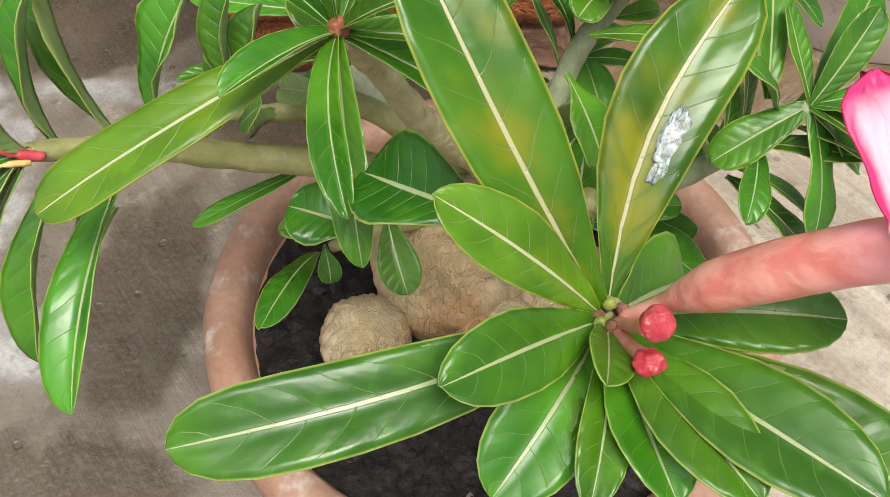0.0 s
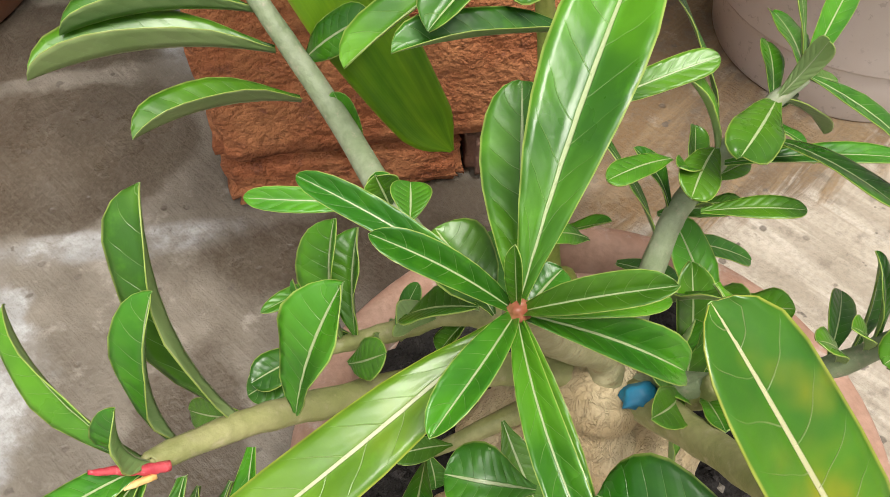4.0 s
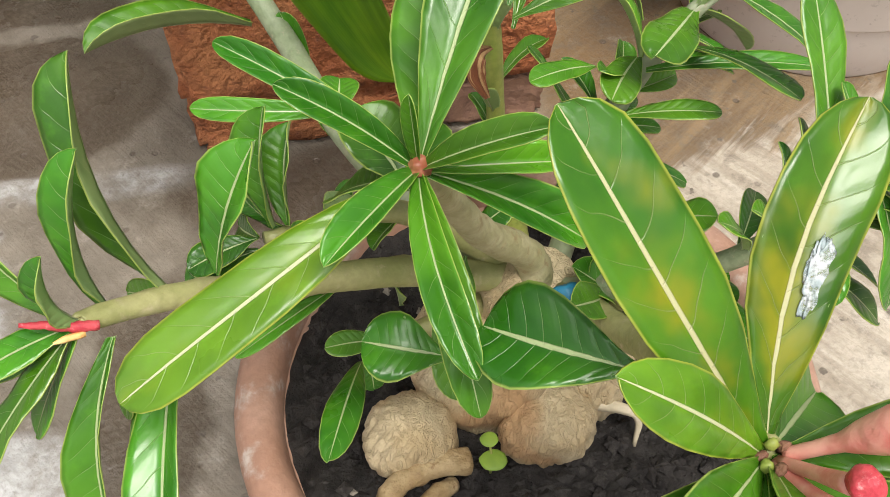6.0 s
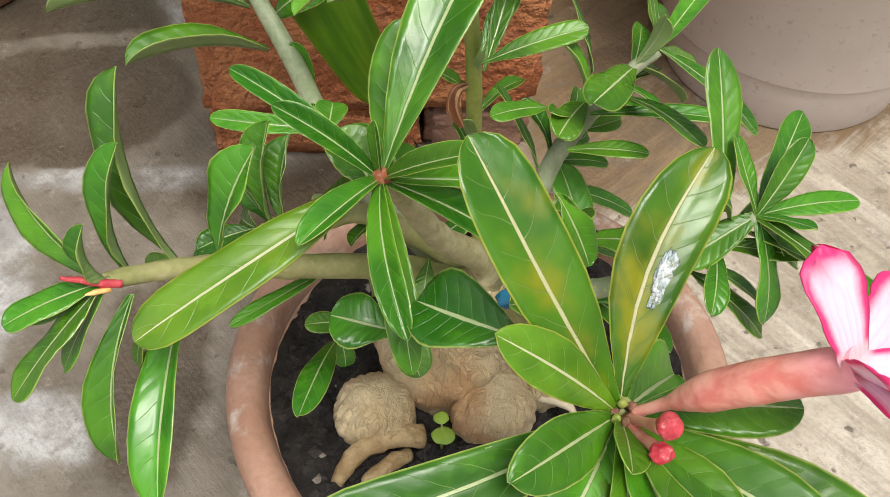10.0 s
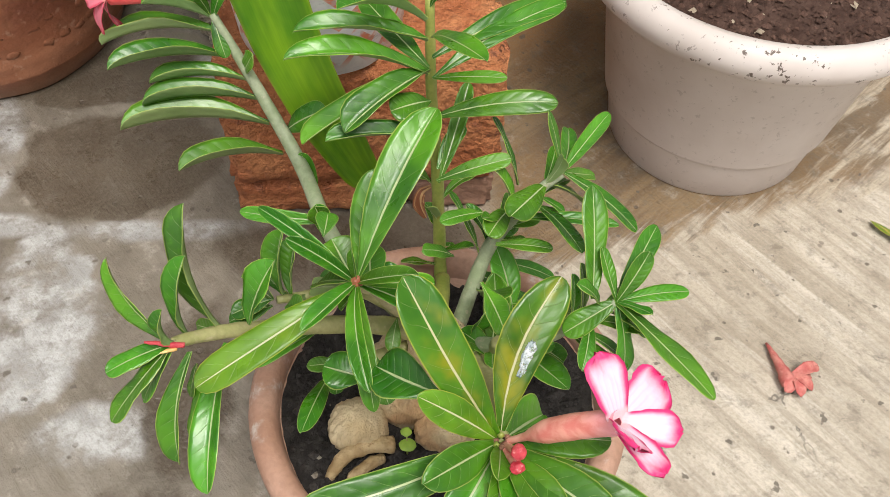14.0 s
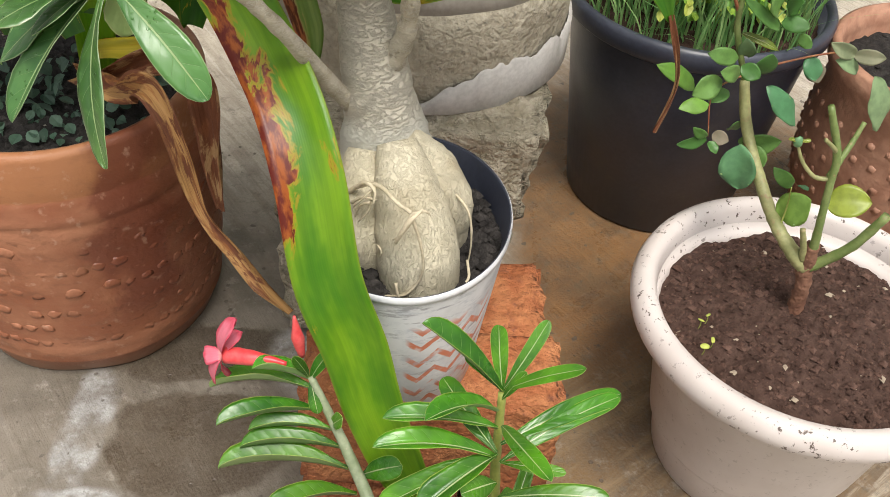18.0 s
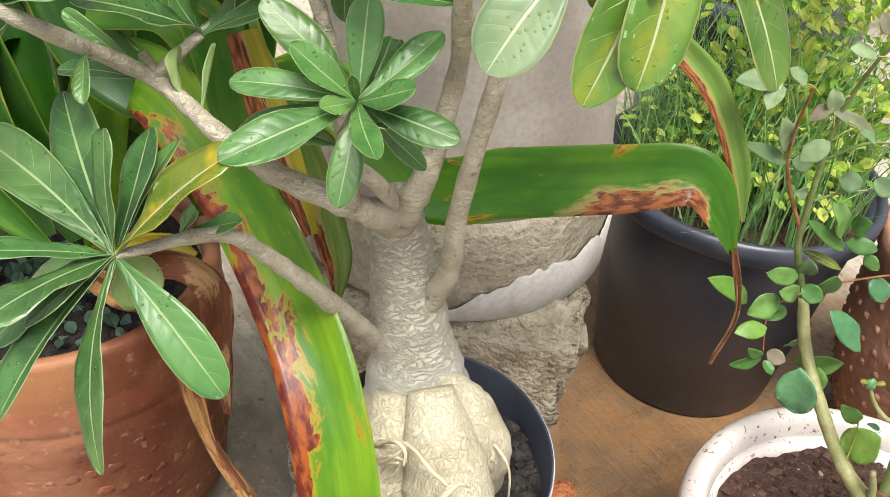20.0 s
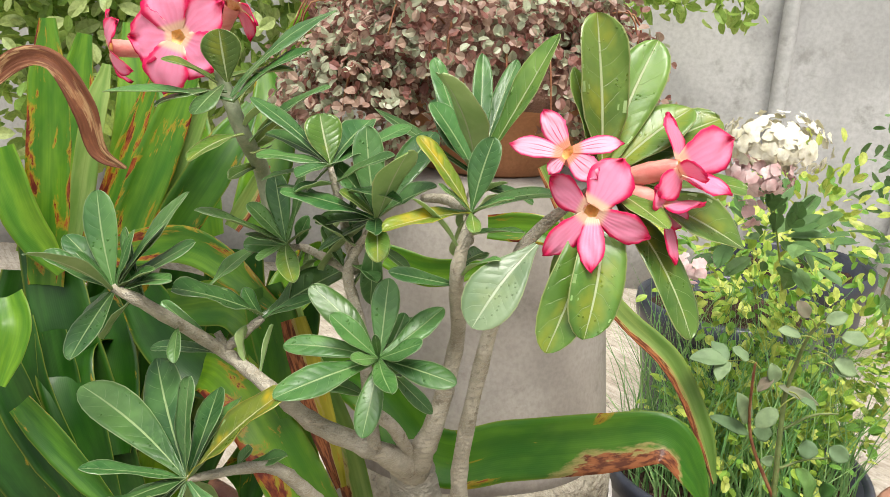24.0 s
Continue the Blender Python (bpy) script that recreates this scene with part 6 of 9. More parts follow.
flower(limb_back_flower, HF, (-0.3438, 0.7415, 0.9733), 0.048, PETAL_PINK, TUBE_CORAL, (-0.1, -0.9, 0.05), 0.88, "bright pink flower with a yellow throat", (0.0035, 0.007, 0.008), 0.5)
flower(limb_back_flower, HF, (-0.4097, 0.7548, 0.9589), 0.038, PETAL_PINK, TUBE_CORAL, (-0.8, -0.4, -0.2), 0.6, "pink flower seen from the side", (0.0035, 0.007, 0.008), 0.2, 0.3)
flower(limb_back_flower, HF, (-0.3114, 0.7924, 1.0001), 0.036, PETAL_PINK, TUBE_CORAL, (0.3, 0.4, 0.6), 0.6, "pink flower seen from the side", (0.0035, 0.007, 0.008), 0.2, 0.3)

def clothe(stem, sides, u0, u1, count, length, width, seed, material, rise=0.5):
    """Small extra leaves round a stem, from one share of its length to another."""
    rng = random.Random(seed)
    v = stem.data.vertices
    rings = len(v) // sides
    mids = [sum((v[i * sides + k].co for k in range(sides)), Vector()) / sides for i in range(rings)]
    for k in range(count):
        i = int((u0 + (u1 - u0) * (k + rng.random()) / count) * (rings - 2))
        d = (mids[i + 1] - mids[i]).normalized()
        e = d.orthogonal().normalized()
        a = k * 2.4 + rng.uniform(-0.5, 0.5)
        out = e * math.cos(a) + d.cross(e) * math.sin(a)
        if out.y < -0.75:
            out.y *= 0.4
        way = (out + d * rise * rng.uniform(0.4, 1.4) + Vector((0, 0, rng.uniform(-0.3, 0.3)))).normalized()
        size = length * rng.uniform(0.6, 1.15)
        leaf(stem, mids[i] + out * 0.003, mids[i] + way * size, width * rng.uniform(0.7, 1.1), d + Vector((0, -0.2, 0.4)), rng.uniform(0.0, 0.1), rng.uniform(-25, 25), material, 0.4, outline=rng.choice((OUTLINE, NARROW)))


for stem, sides, u0, u1, count, length, width, seed, mt in (
        (stem_tall, 12, 0.42, 0.66, 9, 0.042, 0.0135, 1, LEAF), (stem_right, 11, 0.45, 0.97, 11, 0.040, 0.0130, 2, LEAF), (stem_back_right, 11, 0.35, 0.97, 13, 0.042, 0.0135, 3, LEAF),
        (stem_mid, 10, 0.2, 0.9, 6, 0.045, 0.018, 5, LEAF), (stem_left_low, 10, 0.3, 0.95, 5, 0.035, 0.013, 6, LEAF),
        (limb_left, 12, 0.55, 0.97, 6, 0.055, 0.016, 7, LEAF_BLUE), (limb_fork, 12, 0.7, 0.97, 6, 0.050, 0.016, 8, LEAF_BLUE), (limb_top, 10, 0.6, 0.97, 6, 0.050, 0.016, 9, LEAF_BLUE),
        (limb_back_left, 10, 0.3, 0.97, 6, 0.050, 0.015, 10, LEAF_BLUE), (limb_rear, 10, 0.4, 0.97, 6, 0.055, 0.016, 11, LEAF_BLUE), (limb_rear_right, 10, 0.4, 0.97, 6, 0.055, 0.017, 12, LEAF_BLUE),
        (limb_centre, 10, 0.75, 0.98, 4, 0.050, 0.015, 13, LEAF_BLUE), (limb_back_flower, 10, 0.3, 0.95, 6, 0.055, 0.018, 14, LEAF_PALE)):
    clothe(stem, sides, u0, u1, count, length, width, seed, mt)

# leaves of both plants, each from its base to its tip
axis = Vector((-.25, -.35, .9)).normalized()
leaf(stem_a, (-0.035, 0.239, 0.323), (-0.094, 0.282, 0.345), 0.0099, axis, .03, 0, LEAF, 1.0, outline=NARROW)
leaf(stem_a, (-0.035, 0.239, 0.323), (-0.075, 0.250, 0.354), 0.0106, axis, .03, 0, LEAF, 1.0, outline=NARROW)
leaf(stem_a, (-0.035, 0.239, 0.323), (-0.037, 0.241, 0.353), 0.0053, axis, .0, 0, LEAF, 1.0, outline=NARROW)
leaf(stem_a, (-0.035, 0.239, 0.323), (0.017, 0.323, 0.386), .030, axis, .06, 0, LEAF, 0.35)
leaf(stem_a, (-0.035, 0.239, 0.323), (0.001, 0.220, 0.356), 0.0106, axis, .05, 0, LEAF, 1.0, outline=NARROW)
leaf(stem_a, (-0.035, 0.239, 0.323), (0.013, 0.241, 0.317), 0.0112, axis, .05, 0, LEAF, 1.0, outline=NARROW)
leaf(stem_a, (-0.035, 0.239, 0.323), (0.021, 0.232, 0.286), 0.0158, axis, .05, 0, LEAF, 1.0, outline=NARROW)
leaf(stem_a, (-0.035, 0.239, 0.323), (-0.028, 0.168, 0.314), 0.0119, axis, .10, 0, LEAF, 0.9, outline=NARROW)
leaf(stem_a, (-0.035, 0.239, 0.323), (-0.026, 0.170, 0.287), 0.0140, axis, .12, 0, LEAF, 0.5, outline=NARROW)
leaf(stem_a, (-0.035, 0.239, 0.323), (-0.066, 0.199, 0.333), 0.0119, axis, .08, 0, LEAF, 1.0, outline=NARROW)
leaf(stem_a, (-0.035, 0.239, 0.323), (-0.132, 0.188, 0.292), .0235, axis, .05, 0, LEAF_BRIGHT, 0.3, outline=PADDLE, bend=-0.02)
leaf(stem_a, (-0.035, 0.239, 0.323), (-0.020, 0.312, 0.344), .026, axis, -.02, 0, LEAF, 0.2)
axis = Vector((.1, -.45, .9)).normalized()
leaf(stem_b, (0.044, 0.137, 0.309), (-0.008, 0.190, 0.394), .0275, axis, .05, 0, LEAF_YELLOWING, 0.42, bend=-.03, outline=PADDLE)
leaf(stem_b, (0.044, 0.137, 0.309), (0.080, 0.204, 0.371), .029, axis, .03, 0, LEAF_YELLOWING, 0.42, bend=-.09)
leaf(stem_b, (0.044, 0.137, 0.309), (-0.002, 0.140, 0.358), .019, axis, .04, 0, LEAF_BRIGHT, 0.42)
leaf(stem_b, (0.044, 0.137, 0.309), (-0.067, 0.095, 0.317), .024, axis, .06, 0, LEAF, 0.42, outline=PADDLE)
leaf(stem_b, (0.044, 0.137, 0.309), (0.000, 0.102, 0.336), .021, axis, .05, 0, LEAF, 0.42)
leaf(stem_b, (0.044, 0.137, 0.309), (0.038, 0.105, 0.331), .013, axis, .02, 0, LEAF, 0.42)
leaf(stem_b, (0.044, 0.137, 0.309), (0.103, 0.128, 0.323), .022, axis, .05, 0, LEAF, 0.42)
leaf(stem_b, (0.044, 0.137, 0.309), (0.128, 0.084, 0.302), .030, axis, .06, 0, LEAF, 0.42)
leaf(stem_b, (0.044, 0.137, 0.309), (0.073, 0.082, 0.318), .022, axis, .05, 0, LEAF, 0.42)
leaf(stem_b, (0.044, 0.137, 0.309), (0.099, 0.080, 0.323), .026, axis, .05, 0, LEAF, 0.42)
leaf(stem_b, (0.044, 0.137, 0.309), (0.012, 0.090, 0.299), .026, axis, .05, 0, LEAF, 0.42)
leaf(stem_b, (0.044, 0.137, 0.309), (0.056, 0.085, 0.308), .020, axis, .05, 0, LEAF, 0.42)
leaf(stem_b, (0.044, 0.137, 0.309), (0.035, 0.084, 0.307), .014, axis, .05, 0, LEAF, 0.42)
leaf(stem_b, (0.044, 0.137, 0.309), (0.016, 0.095, 0.299), .018, axis, .05, 0, LEAF, 0.42)
leaf(stem_b, (0.044, 0.137, 0.309), (0.060, 0.138, 0.280), .014, axis, .03, 0, LEAF, 0.42)
leaf(stem_b, (0.012, 0.157, 0.328), (-0.024, 0.184, 0.316), .030, axis, .06, 0, LEAF, 0.42)
leaf(stem_b, (0.044, 0.137, 0.309), (0.073, 0.161, 0.293), .03, axis, .03, 0, LEAF, 0.42)
axis = Vector((0, -.3, .9)).normalized()
leaf(stem_low, (-0.029, 0.214, 0.250), (-0.059, 0.223, 0.253), .026, axis, .06, 0, LEAF)
leaf(stem_low, (-0.061, 0.270, 0.160), (-0.078, 0.210, 0.189), .016, axis, .10, 0, LEAF)
leaf(stem_low, (-0.059, 0.274, 0.160), (-0.057, 0.265, 0.140), .012, axis, .05, 0, LEAF)
leaf(stem_low, (-0.049, 0.267, 0.180), (-0.076, 0.261, 0.190), .012, axis, .05, 0, LEAF)
leaf(stem_low, (-0.027, 0.270, 0.190), (-0.017, 0.238, 0.170), .02, axis, .05, 0, LEAF)
axis = Vector((-.7, -.3, .6)).normalized()
RISE = Vector((-.72, -.50, .45))
leaf(stem_left, (-0.153, 0.232, 0.272), (-0.205, 0.295, 0.280), 0.0165, RISE, .08, 0, LEAF, 0.8, outline=NARROW)
leaf(stem_left, (-0.153, 0.232, 0.272), (-0.154, 0.233, 0.308), 0.0125, RISE, .12, 0, LEAF, 0.8, outline=NARROW)
leaf(stem_left, (-0.147, 0.243, 0.264), (-0.140, 0.259, 0.327), 0.0175, RISE, .09, 0, LEAF, 0.8, outline=PADDLE)
leaf(stem_left, (-0.127, 0.252, 0.257), (-0.141, 0.292, 0.339), 0.0215, RISE, .11, 0, LEAF, 0.7, outline=PADDLE)
leaf(stem_left, (-0.104, 0.235, 0.287), (-0.084, 0.252, 0.330), 0.0220, RISE, .06, 0, LEAF, 0.6, outline=OUTLINE)
leaf(stem_left, (-0.153, 0.232, 0.272), (-0.194, 0.215, 0.267), .016, axis, .04, 0, LEAF, outline=NARROW)
leaf(stem_left, (-0.153, 0.232, 0.272), (-0.193, 0.193, 0.244), .018, axis, .04, 0, LEAF, outline=NARROW)
leaf(stem_left, (-0.153, 0.232, 0.272), (-0.177, 0.212, 0.235), .016, axis, .04, 0, LEAF, outline=NARROW)
leaf(stem_left, (-0.143, 0.229, 0.266), (-0.1557, 0.1832, 0.2026), .0185, Vector((-.45, -.55, .45)), .10, 0, LEAF, 0.9, outline=PADDLE)
leaf(stem_left, (-0.122, 0.240, 0.258), (-0.1320, 0.1485, 0.2291), .0215, Vector((-.35, -.45, .6)), .08, 0, LEAF, 0.8, outline=PADDLE)
leaf(stem_left, (-0.125, 0.254, 0.253), (-0.149, 0.269, 0.237), .012, axis, .03, 0, LEAF, outline=NARROW)
leaf(stem_left, (-0.146, 0.240, 0.233), (-0.152, 0.225, 0.215), .010, axis, .03, 0, LEAF, outline=NARROW)
leaf(stem_left, (-0.153, 0.232, 0.272), (-0.193, 0.229, 0.252), .013, axis, .03, 0, LEAF, outline=NARROW)
leaf(stem_left, (-0.135, 0.242, 0.229), (-0.149, 0.201, 0.196), .015, axis, .08, 0, LEAF, outline=NARROW)
axis = Vector((-.5, -.3, .7)).normalized()
leaf(stem_left_low, (-0.090, 0.290, 0.241), (-0.086, 0.310, 0.289), 0.0200, RISE, .06, 0, LEAF, 0.8)
leaf(stem_left_low, (-0.084, 0.290, 0.241), (-0.078, 0.320, 0.270), 0.0187, RISE, .06, 0, LEAF, 0.8)
leaf(stem_left_low, (-0.097, 0.290, 0.235), (-0.107, 0.310, 0.220), .014, axis, .04, 0, LEAF)
leaf(stem_left_low, (-0.097, 0.290, 0.235), (-0.126, 0.280, 0.232), .016, axis, .04, 0, LEAF)
leaf(stem_left_low, (-0.098, 0.290, 0.227), (-0.129, 0.280, 0.223), .018, axis, .04, 0, LEAF)
leaf(stem_left_low, (-0.069, 0.300, 0.224), (-0.057, 0.310, 0.242), .010, axis, .02, 0, LEAF)
leaf(stem_left_low, (-0.088, 0.280, 0.237), (-0.074, 0.268, 0.261), .016, axis, .02, 0, LEAF)
leaf(stem_left_low, (-0.085, 0.330, 0.230), (-0.121, 0.310, 0.235), .008, axis, .04, 0, LEAF)
leaf(stem_left_low, (-0.060, 0.290, 0.201), (-0.114, 0.260, 0.193), .010, axis, .04, 0, LEAF)
axis = Vector((.1, 0, 1)).normalized()
leaf(stem_mid, (-0.042, 0.262, 0.293), (-0.064, 0.280, 0.267), .020, axis, .04, 0, LEAF)
leaf(stem_mid, (-0.027, 0.265, 0.274), (-0.008, 0.280, 0.283), .020, axis, .04, 0, LEAF)
leaf(stem_mid, (0.047, 0.270, 0.276), (0.064, 0.250, 0.245), .022, axis, .04, 0, LEAF)
leaf(stem_mid, (-0.039, 0.292, 0.170), (-0.045, 0.290, 0.200), .014, axis, .04, 0, LEAF)
leaf(stem_mid, (0.099, 0.293, 0.160), (0.118, 0.269, 0.170), .020, axis, .04, 0, LEAF)
leaf(stem_mid, (-0.009, 0.294, 0.200), (-0.014, 0.271, 0.190), .012, axis, .04, 0, LEAF)
leaf(stem_mid, (0.084, 0.311, 0.170), (0.071, 0.356, 0.205), .024, axis, .04, 0, LEAF)
leaf(stem_mid, (0.057, 0.313, 0.200), (0.065, 0.276, 0.250), .024, axis, .04, 0, LEAF)
leaf(stem_mid, (-0.036, 0.262, 0.287), (-0.052, 0.290, 0.302), .028, axis, .04, 0, LEAF)
leaf(stem_mid, (-0.059, 0.310, 0.280), (-0.056, 0.330, 0.281), .016, axis, .04, 0, LEAF)
leaf(stem_mid, (0.081, 0.311, 0.190), (0.112, 0.300, 0.200), .022, axis, .04, 0, LEAF)
leaf(stem_mid, (0.071, 0.295, 0.170), (0.116, 0.240, 0.180), .024, axis, .04, 0, LEAF)
leaf(stem_mid, (-0.027, 0.262, 0.281), (-0.028, 0.300, 0.283), .022, axis, .04, 0, LEAF)
leaf(stem_mid, (0.069, 0.272, 0.170), (0.038, 0.281, 0.200), .020, axis, .04, 0, LEAF)
leaf(stem_mid, (-0.007, 0.304, 0.200), (0.014, 0.306, 0.220), .016, axis, .04, 0, LEAF)
leaf(stem_mid, (0.062, 0.282, 0.150), (0.065, 0.319, 0.220), .022, axis, .04, 0, LEAF)
leaf(stem_mid, (0.124, 0.330, 0.140), (0.075, 0.333, 0.170), .02, axis, .04, 0, LEAF)
axis = Vector((.3, -.1, .9)).normalized()
leaf(stem_right, (0.119, 0.250, 0.282), (0.122, 0.311, 0.326), 0.0194, axis, .0, 0, LEAF, outline=NARROW)
leaf(stem_right, (0.135, 0.248, 0.281), (0.125, 0.275, 0.305), 0.0106, axis, .02, 0, LEAF, outline=NARROW)
leaf(stem_right, (0.135, 0.248, 0.281), (0.171, 0.304, 0.290), 0.0155, axis, .02, 0, LEAF, outline=NARROW)
leaf(stem_right, (0.135, 0.248, 0.281), (0.154, 0.265, 0.312), 0.0136, axis, .02, 0, LEAF, outline=NARROW)
leaf(stem_right, (0.135, 0.248, 0.281), (0.185, 0.254, 0.282), 0.0126, axis, .02, 0, LEAF, outline=NARROW)
leaf(stem_right, (0.135, 0.248, 0.281), (0.153, 0.230, 0.292), 0.0087, axis, .02, 0, LEAF, outline=NARROW)
leaf(stem_right, (0.135, 0.248, 0.281), (0.141, 0.215, 0.241), 0.0155, axis, .08, 0, LEAF, outline=NARROW)
leaf(stem_right, (0.119, 0.243, 0.263), (0.109, 0.209, 0.260), 0.0126, axis, .08, 0, LEAF, outline=NARROW)
leaf(stem_right, (0.135, 0.248, 0.281), (0.183, 0.173, 0.283), 0.0184, axis, .04, 0, LEAF, outline=NARROW)
leaf(stem_right, (0.135, 0.248, 0.281), (0.100, 0.236, 0.263), 0.0174, axis, .04, 0, LEAF, outline=NARROW)
leaf(stem_right, (0.111, 0.242, 0.248), (0.148, 0.221, 0.222), 0.0145, axis, .06, 0, LEAF, outline=NARROW)
leaf(stem_right, (0.135, 0.248, 0.281), (0.157, 0.234, 0.259), 0.0126, axis, .04, 0, LEAF, outline=NARROW)
axis = Vector((.2, -.1, .95)).normalized()
leaf(stem_back_right, (0.100, 0.354, 0.278), (0.072, 0.321, 0.285), 0.0223, axis, .03, 0, LEAF, outline=NARROW)
leaf(stem_back_right, (0.114, 0.362, 0.284), (0.156, 0.413, 0.293), 0.0131, axis, .02, 0, LEAF, outline=NARROW)
leaf(stem_back_right, (0.114, 0.362, 0.284), (0.131, 0.428, 0.263), 0.0142, axis, .02, 0, LEAF, outline=NARROW)
leaf(stem_back_right, (0.114, 0.362, 0.284), (0.100, 0.373, 0.334), 0.0101, axis, .02, 0, LEAF, outline=NARROW)
leaf(stem_back_right, (0.114, 0.362, 0.284), (0.145, 0.381, 0.258), 0.0121, axis, .02, 0, LEAF, outline=NARROW)
leaf(stem_back_right, (0.114, 0.362, 0.284), (0.174, 0.338, 0.243), 0.0151, axis, .05, 0, LEAF, outline=NARROW)
leaf(stem_back_right, (0.095, 0.350, 0.263), (0.115, 0.280, 0.294), 0.0142, axis, .05, 0, LEAF, outline=NARROW)
leaf(stem_back_right, (0.064, 0.323, 0.250), (0.104, 0.312, 0.257), 0.0121, axis, .05, 0, LEAF, outline=NARROW)
leaf(stem_back_right, (0.056, 0.345, 0.260), (0.023, 0.329, 0.270), 0.0121, axis, .04, 0, LEAF, outline=NARROW)
leaf(stem_back_right, (0.076, 0.348, 0.260), (0.058, 0.323, 0.260), 0.0182, axis, .02, 0, LEAF, outline=NARROW)
leaf(stem_back_right, (0.085, 0.370, 0.262), (0.066, 0.400, 0.304), 0.0101, axis, .04, 30, LEAF, outline=NARROW)
leaf(stem_back_right, (0.056, 0.340, 0.217), (0.035, 0.380, 0.245), 0.0101, axis, .04, 30, LEAF, outline=NARROW)
leaf(stem_back_right, (0.078, 0.340, 0.259), (0.155, 0.330, 0.260), 0.0111, axis, .04, 0, LEAF, outline=NARROW)
leaf(stem_back_right, (0.065, 0.360, 0.203), (0.102, 0.360, 0.200), 0.0121, axis, .04, 0, LEAF, outline=NARROW)
leaf(stem_back_right, (0.041, 0.380, 0.163), (0.014, 0.370, 0.185), 0.0142, axis, .04, 0, LEAF, outline=NARROW)
leaf(stem_back_right, (0.072, 0.360, 0.180), (0.126, 0.360, 0.154), 0.0142, axis, .04, 0, LEAF, outline=NARROW)
leaf(stem_back_right, (0.055, 0.370, 0.152), (0.092, 0.360, 0.135), 0.0162, axis, .04, 0, LEAF, outline=NARROW)
axis = Vector((0, -.45, .9)).normalized()
leaf(stem_tall, (0.020, 0.461, 0.365), (-0.050, 0.475, 0.426), 0.0216, Vector((0.0, 0.05, 0.95)), .03, 0, LEAF, 0.95, outline=PADDLE)
leaf(stem_tall, (0.020, 0.461, 0.365), (0.017, 0.525, 0.376), 0.0154, axis, .0, 0, LEAF, outline=PADDLE)
leaf(stem_tall, (0.020, 0.461, 0.365), (0.054, 0.497, 0.415), 0.0132, axis, .03, 0, LEAF, outline=PADDLE)
leaf(stem_tall, (0.020, 0.461, 0.365), (0.077, 0.437, 0.427), 0.0121, axis, .05, 0, LEAF, outline=PADDLE)
leaf(stem_tall, (0.020, 0.461, 0.365), (-0.013, 0.475, 0.390), 0.0088, axis, .05, 0, LEAF, outline=PADDLE)
leaf(stem_tall, (0.017, 0.449, 0.354), (-0.044, 0.395, 0.405), 0.0185, Vector((0.0, 0.05, 0.95)), .08, 0, LEAF, 0.95, outline=PADDLE)
leaf(stem_tall, (0.018, 0.439, 0.344), (-0.077, 0.429, 0.361), 0.0185, Vector((0.0, 0.05, 0.95)), .08, 0, LEAF, 0.95, outline=PADDLE)
leaf(stem_tall, (0.018, 0.421, 0.328), (-0.082, 0.402, 0.361), 0.0216, Vector((0.0, 0.05, 0.95)), .08, 0, LEAF, 0.95, outline=PADDLE)
leaf(stem_tall, (0.018, 0.424, 0.331), (-0.029, 0.488, 0.346), 0.0198, axis, .02, 0, LEAF, outline=PADDLE)
leaf(stem_tall, (0.021, 0.429, 0.336), (0.126, 0.484, 0.343), 0.0198, axis, .06, 0, LEAF, outline=PADDLE)
leaf(stem_tall, (0.021, 0.418, 0.326), (0.123, 0.478, 0.346), 0.0176, axis, .06, 0, LEAF, outline=PADDLE)
leaf(stem_tall, (0.021, 0.440, 0.346), (0.049, 0.356, 0.396), 0.0165, axis, .08, 0, LEAF, outline=PADDLE)
leaf(stem_tall, (0.021, 0.418, 0.326), (0.072, 0.401, 0.341), 0.0099, axis, .04, 0, LEAF, outline=PADDLE)
leaf(stem_tall, (0.019, 0.423, 0.330), (-0.043, 0.372, 0.320), 0.0246, Vector((0.0, 0.05, 0.95)), .06, 0, LEAF, 0.95, outline=PADDLE)
leaf(stem_tall, (0.019, 0.423, 0.330), (-0.076, 0.394, 0.285), 0.0200, Vector((0.0, 0.05, 0.95)), .05, 0, LEAF, 0.95, outline=PADDLE)
leaf(stem_tall, (0.019, 0.406, 0.315), (-0.010, 0.388, 0.323), 0.0220, axis, .04, 0, LEAF, outline=PADDLE)
leaf(stem_tall, (0.021, 0.388, 0.298), (-0.057, 0.374, 0.308), 0.0169, Vector((0.0, 0.05, 0.95)), .04, 0, LEAF, 0.95, outline=PADDLE)
leaf(stem_tall, (0.021, 0.397, 0.307), (0.108, 0.387, 0.330), 0.0187, axis, .08, 0, LEAF, outline=PADDLE)
leaf(stem_tall, (0.022, 0.363, 0.276), (0.076, 0.366, 0.295), 0.0132, axis, .04, 0, LEAF, outline=PADDLE)
leaf(stem_tall, (0.025, 0.375, 0.260), (0.050, 0.437, 0.304), 0.0132, axis, .02, 0, LEAF, outline=PADDLE)
leaf(stem_tall, (0.024, 0.383, 0.267), (0.045, 0.414, 0.283), 0.0132, axis, .02, 0, LEAF, outline=PADDLE)
leaf(stem_tall, (0.020, 0.456, 0.360), (0.037, 0.460, 0.392), 0.0088, axis, .05, 0, LEAF, outline=PADDLE)
axis = Vector((-.05, -.55, .85)).normalized()
leaf(stem_left_back, (-0.143, 0.500, 0.304), (-0.241, 0.513, 0.284), 0.0186, Vector((0.05, 0.30, 0.95)), .07, 0, LEAF, 1.35, outline=PADDLE)
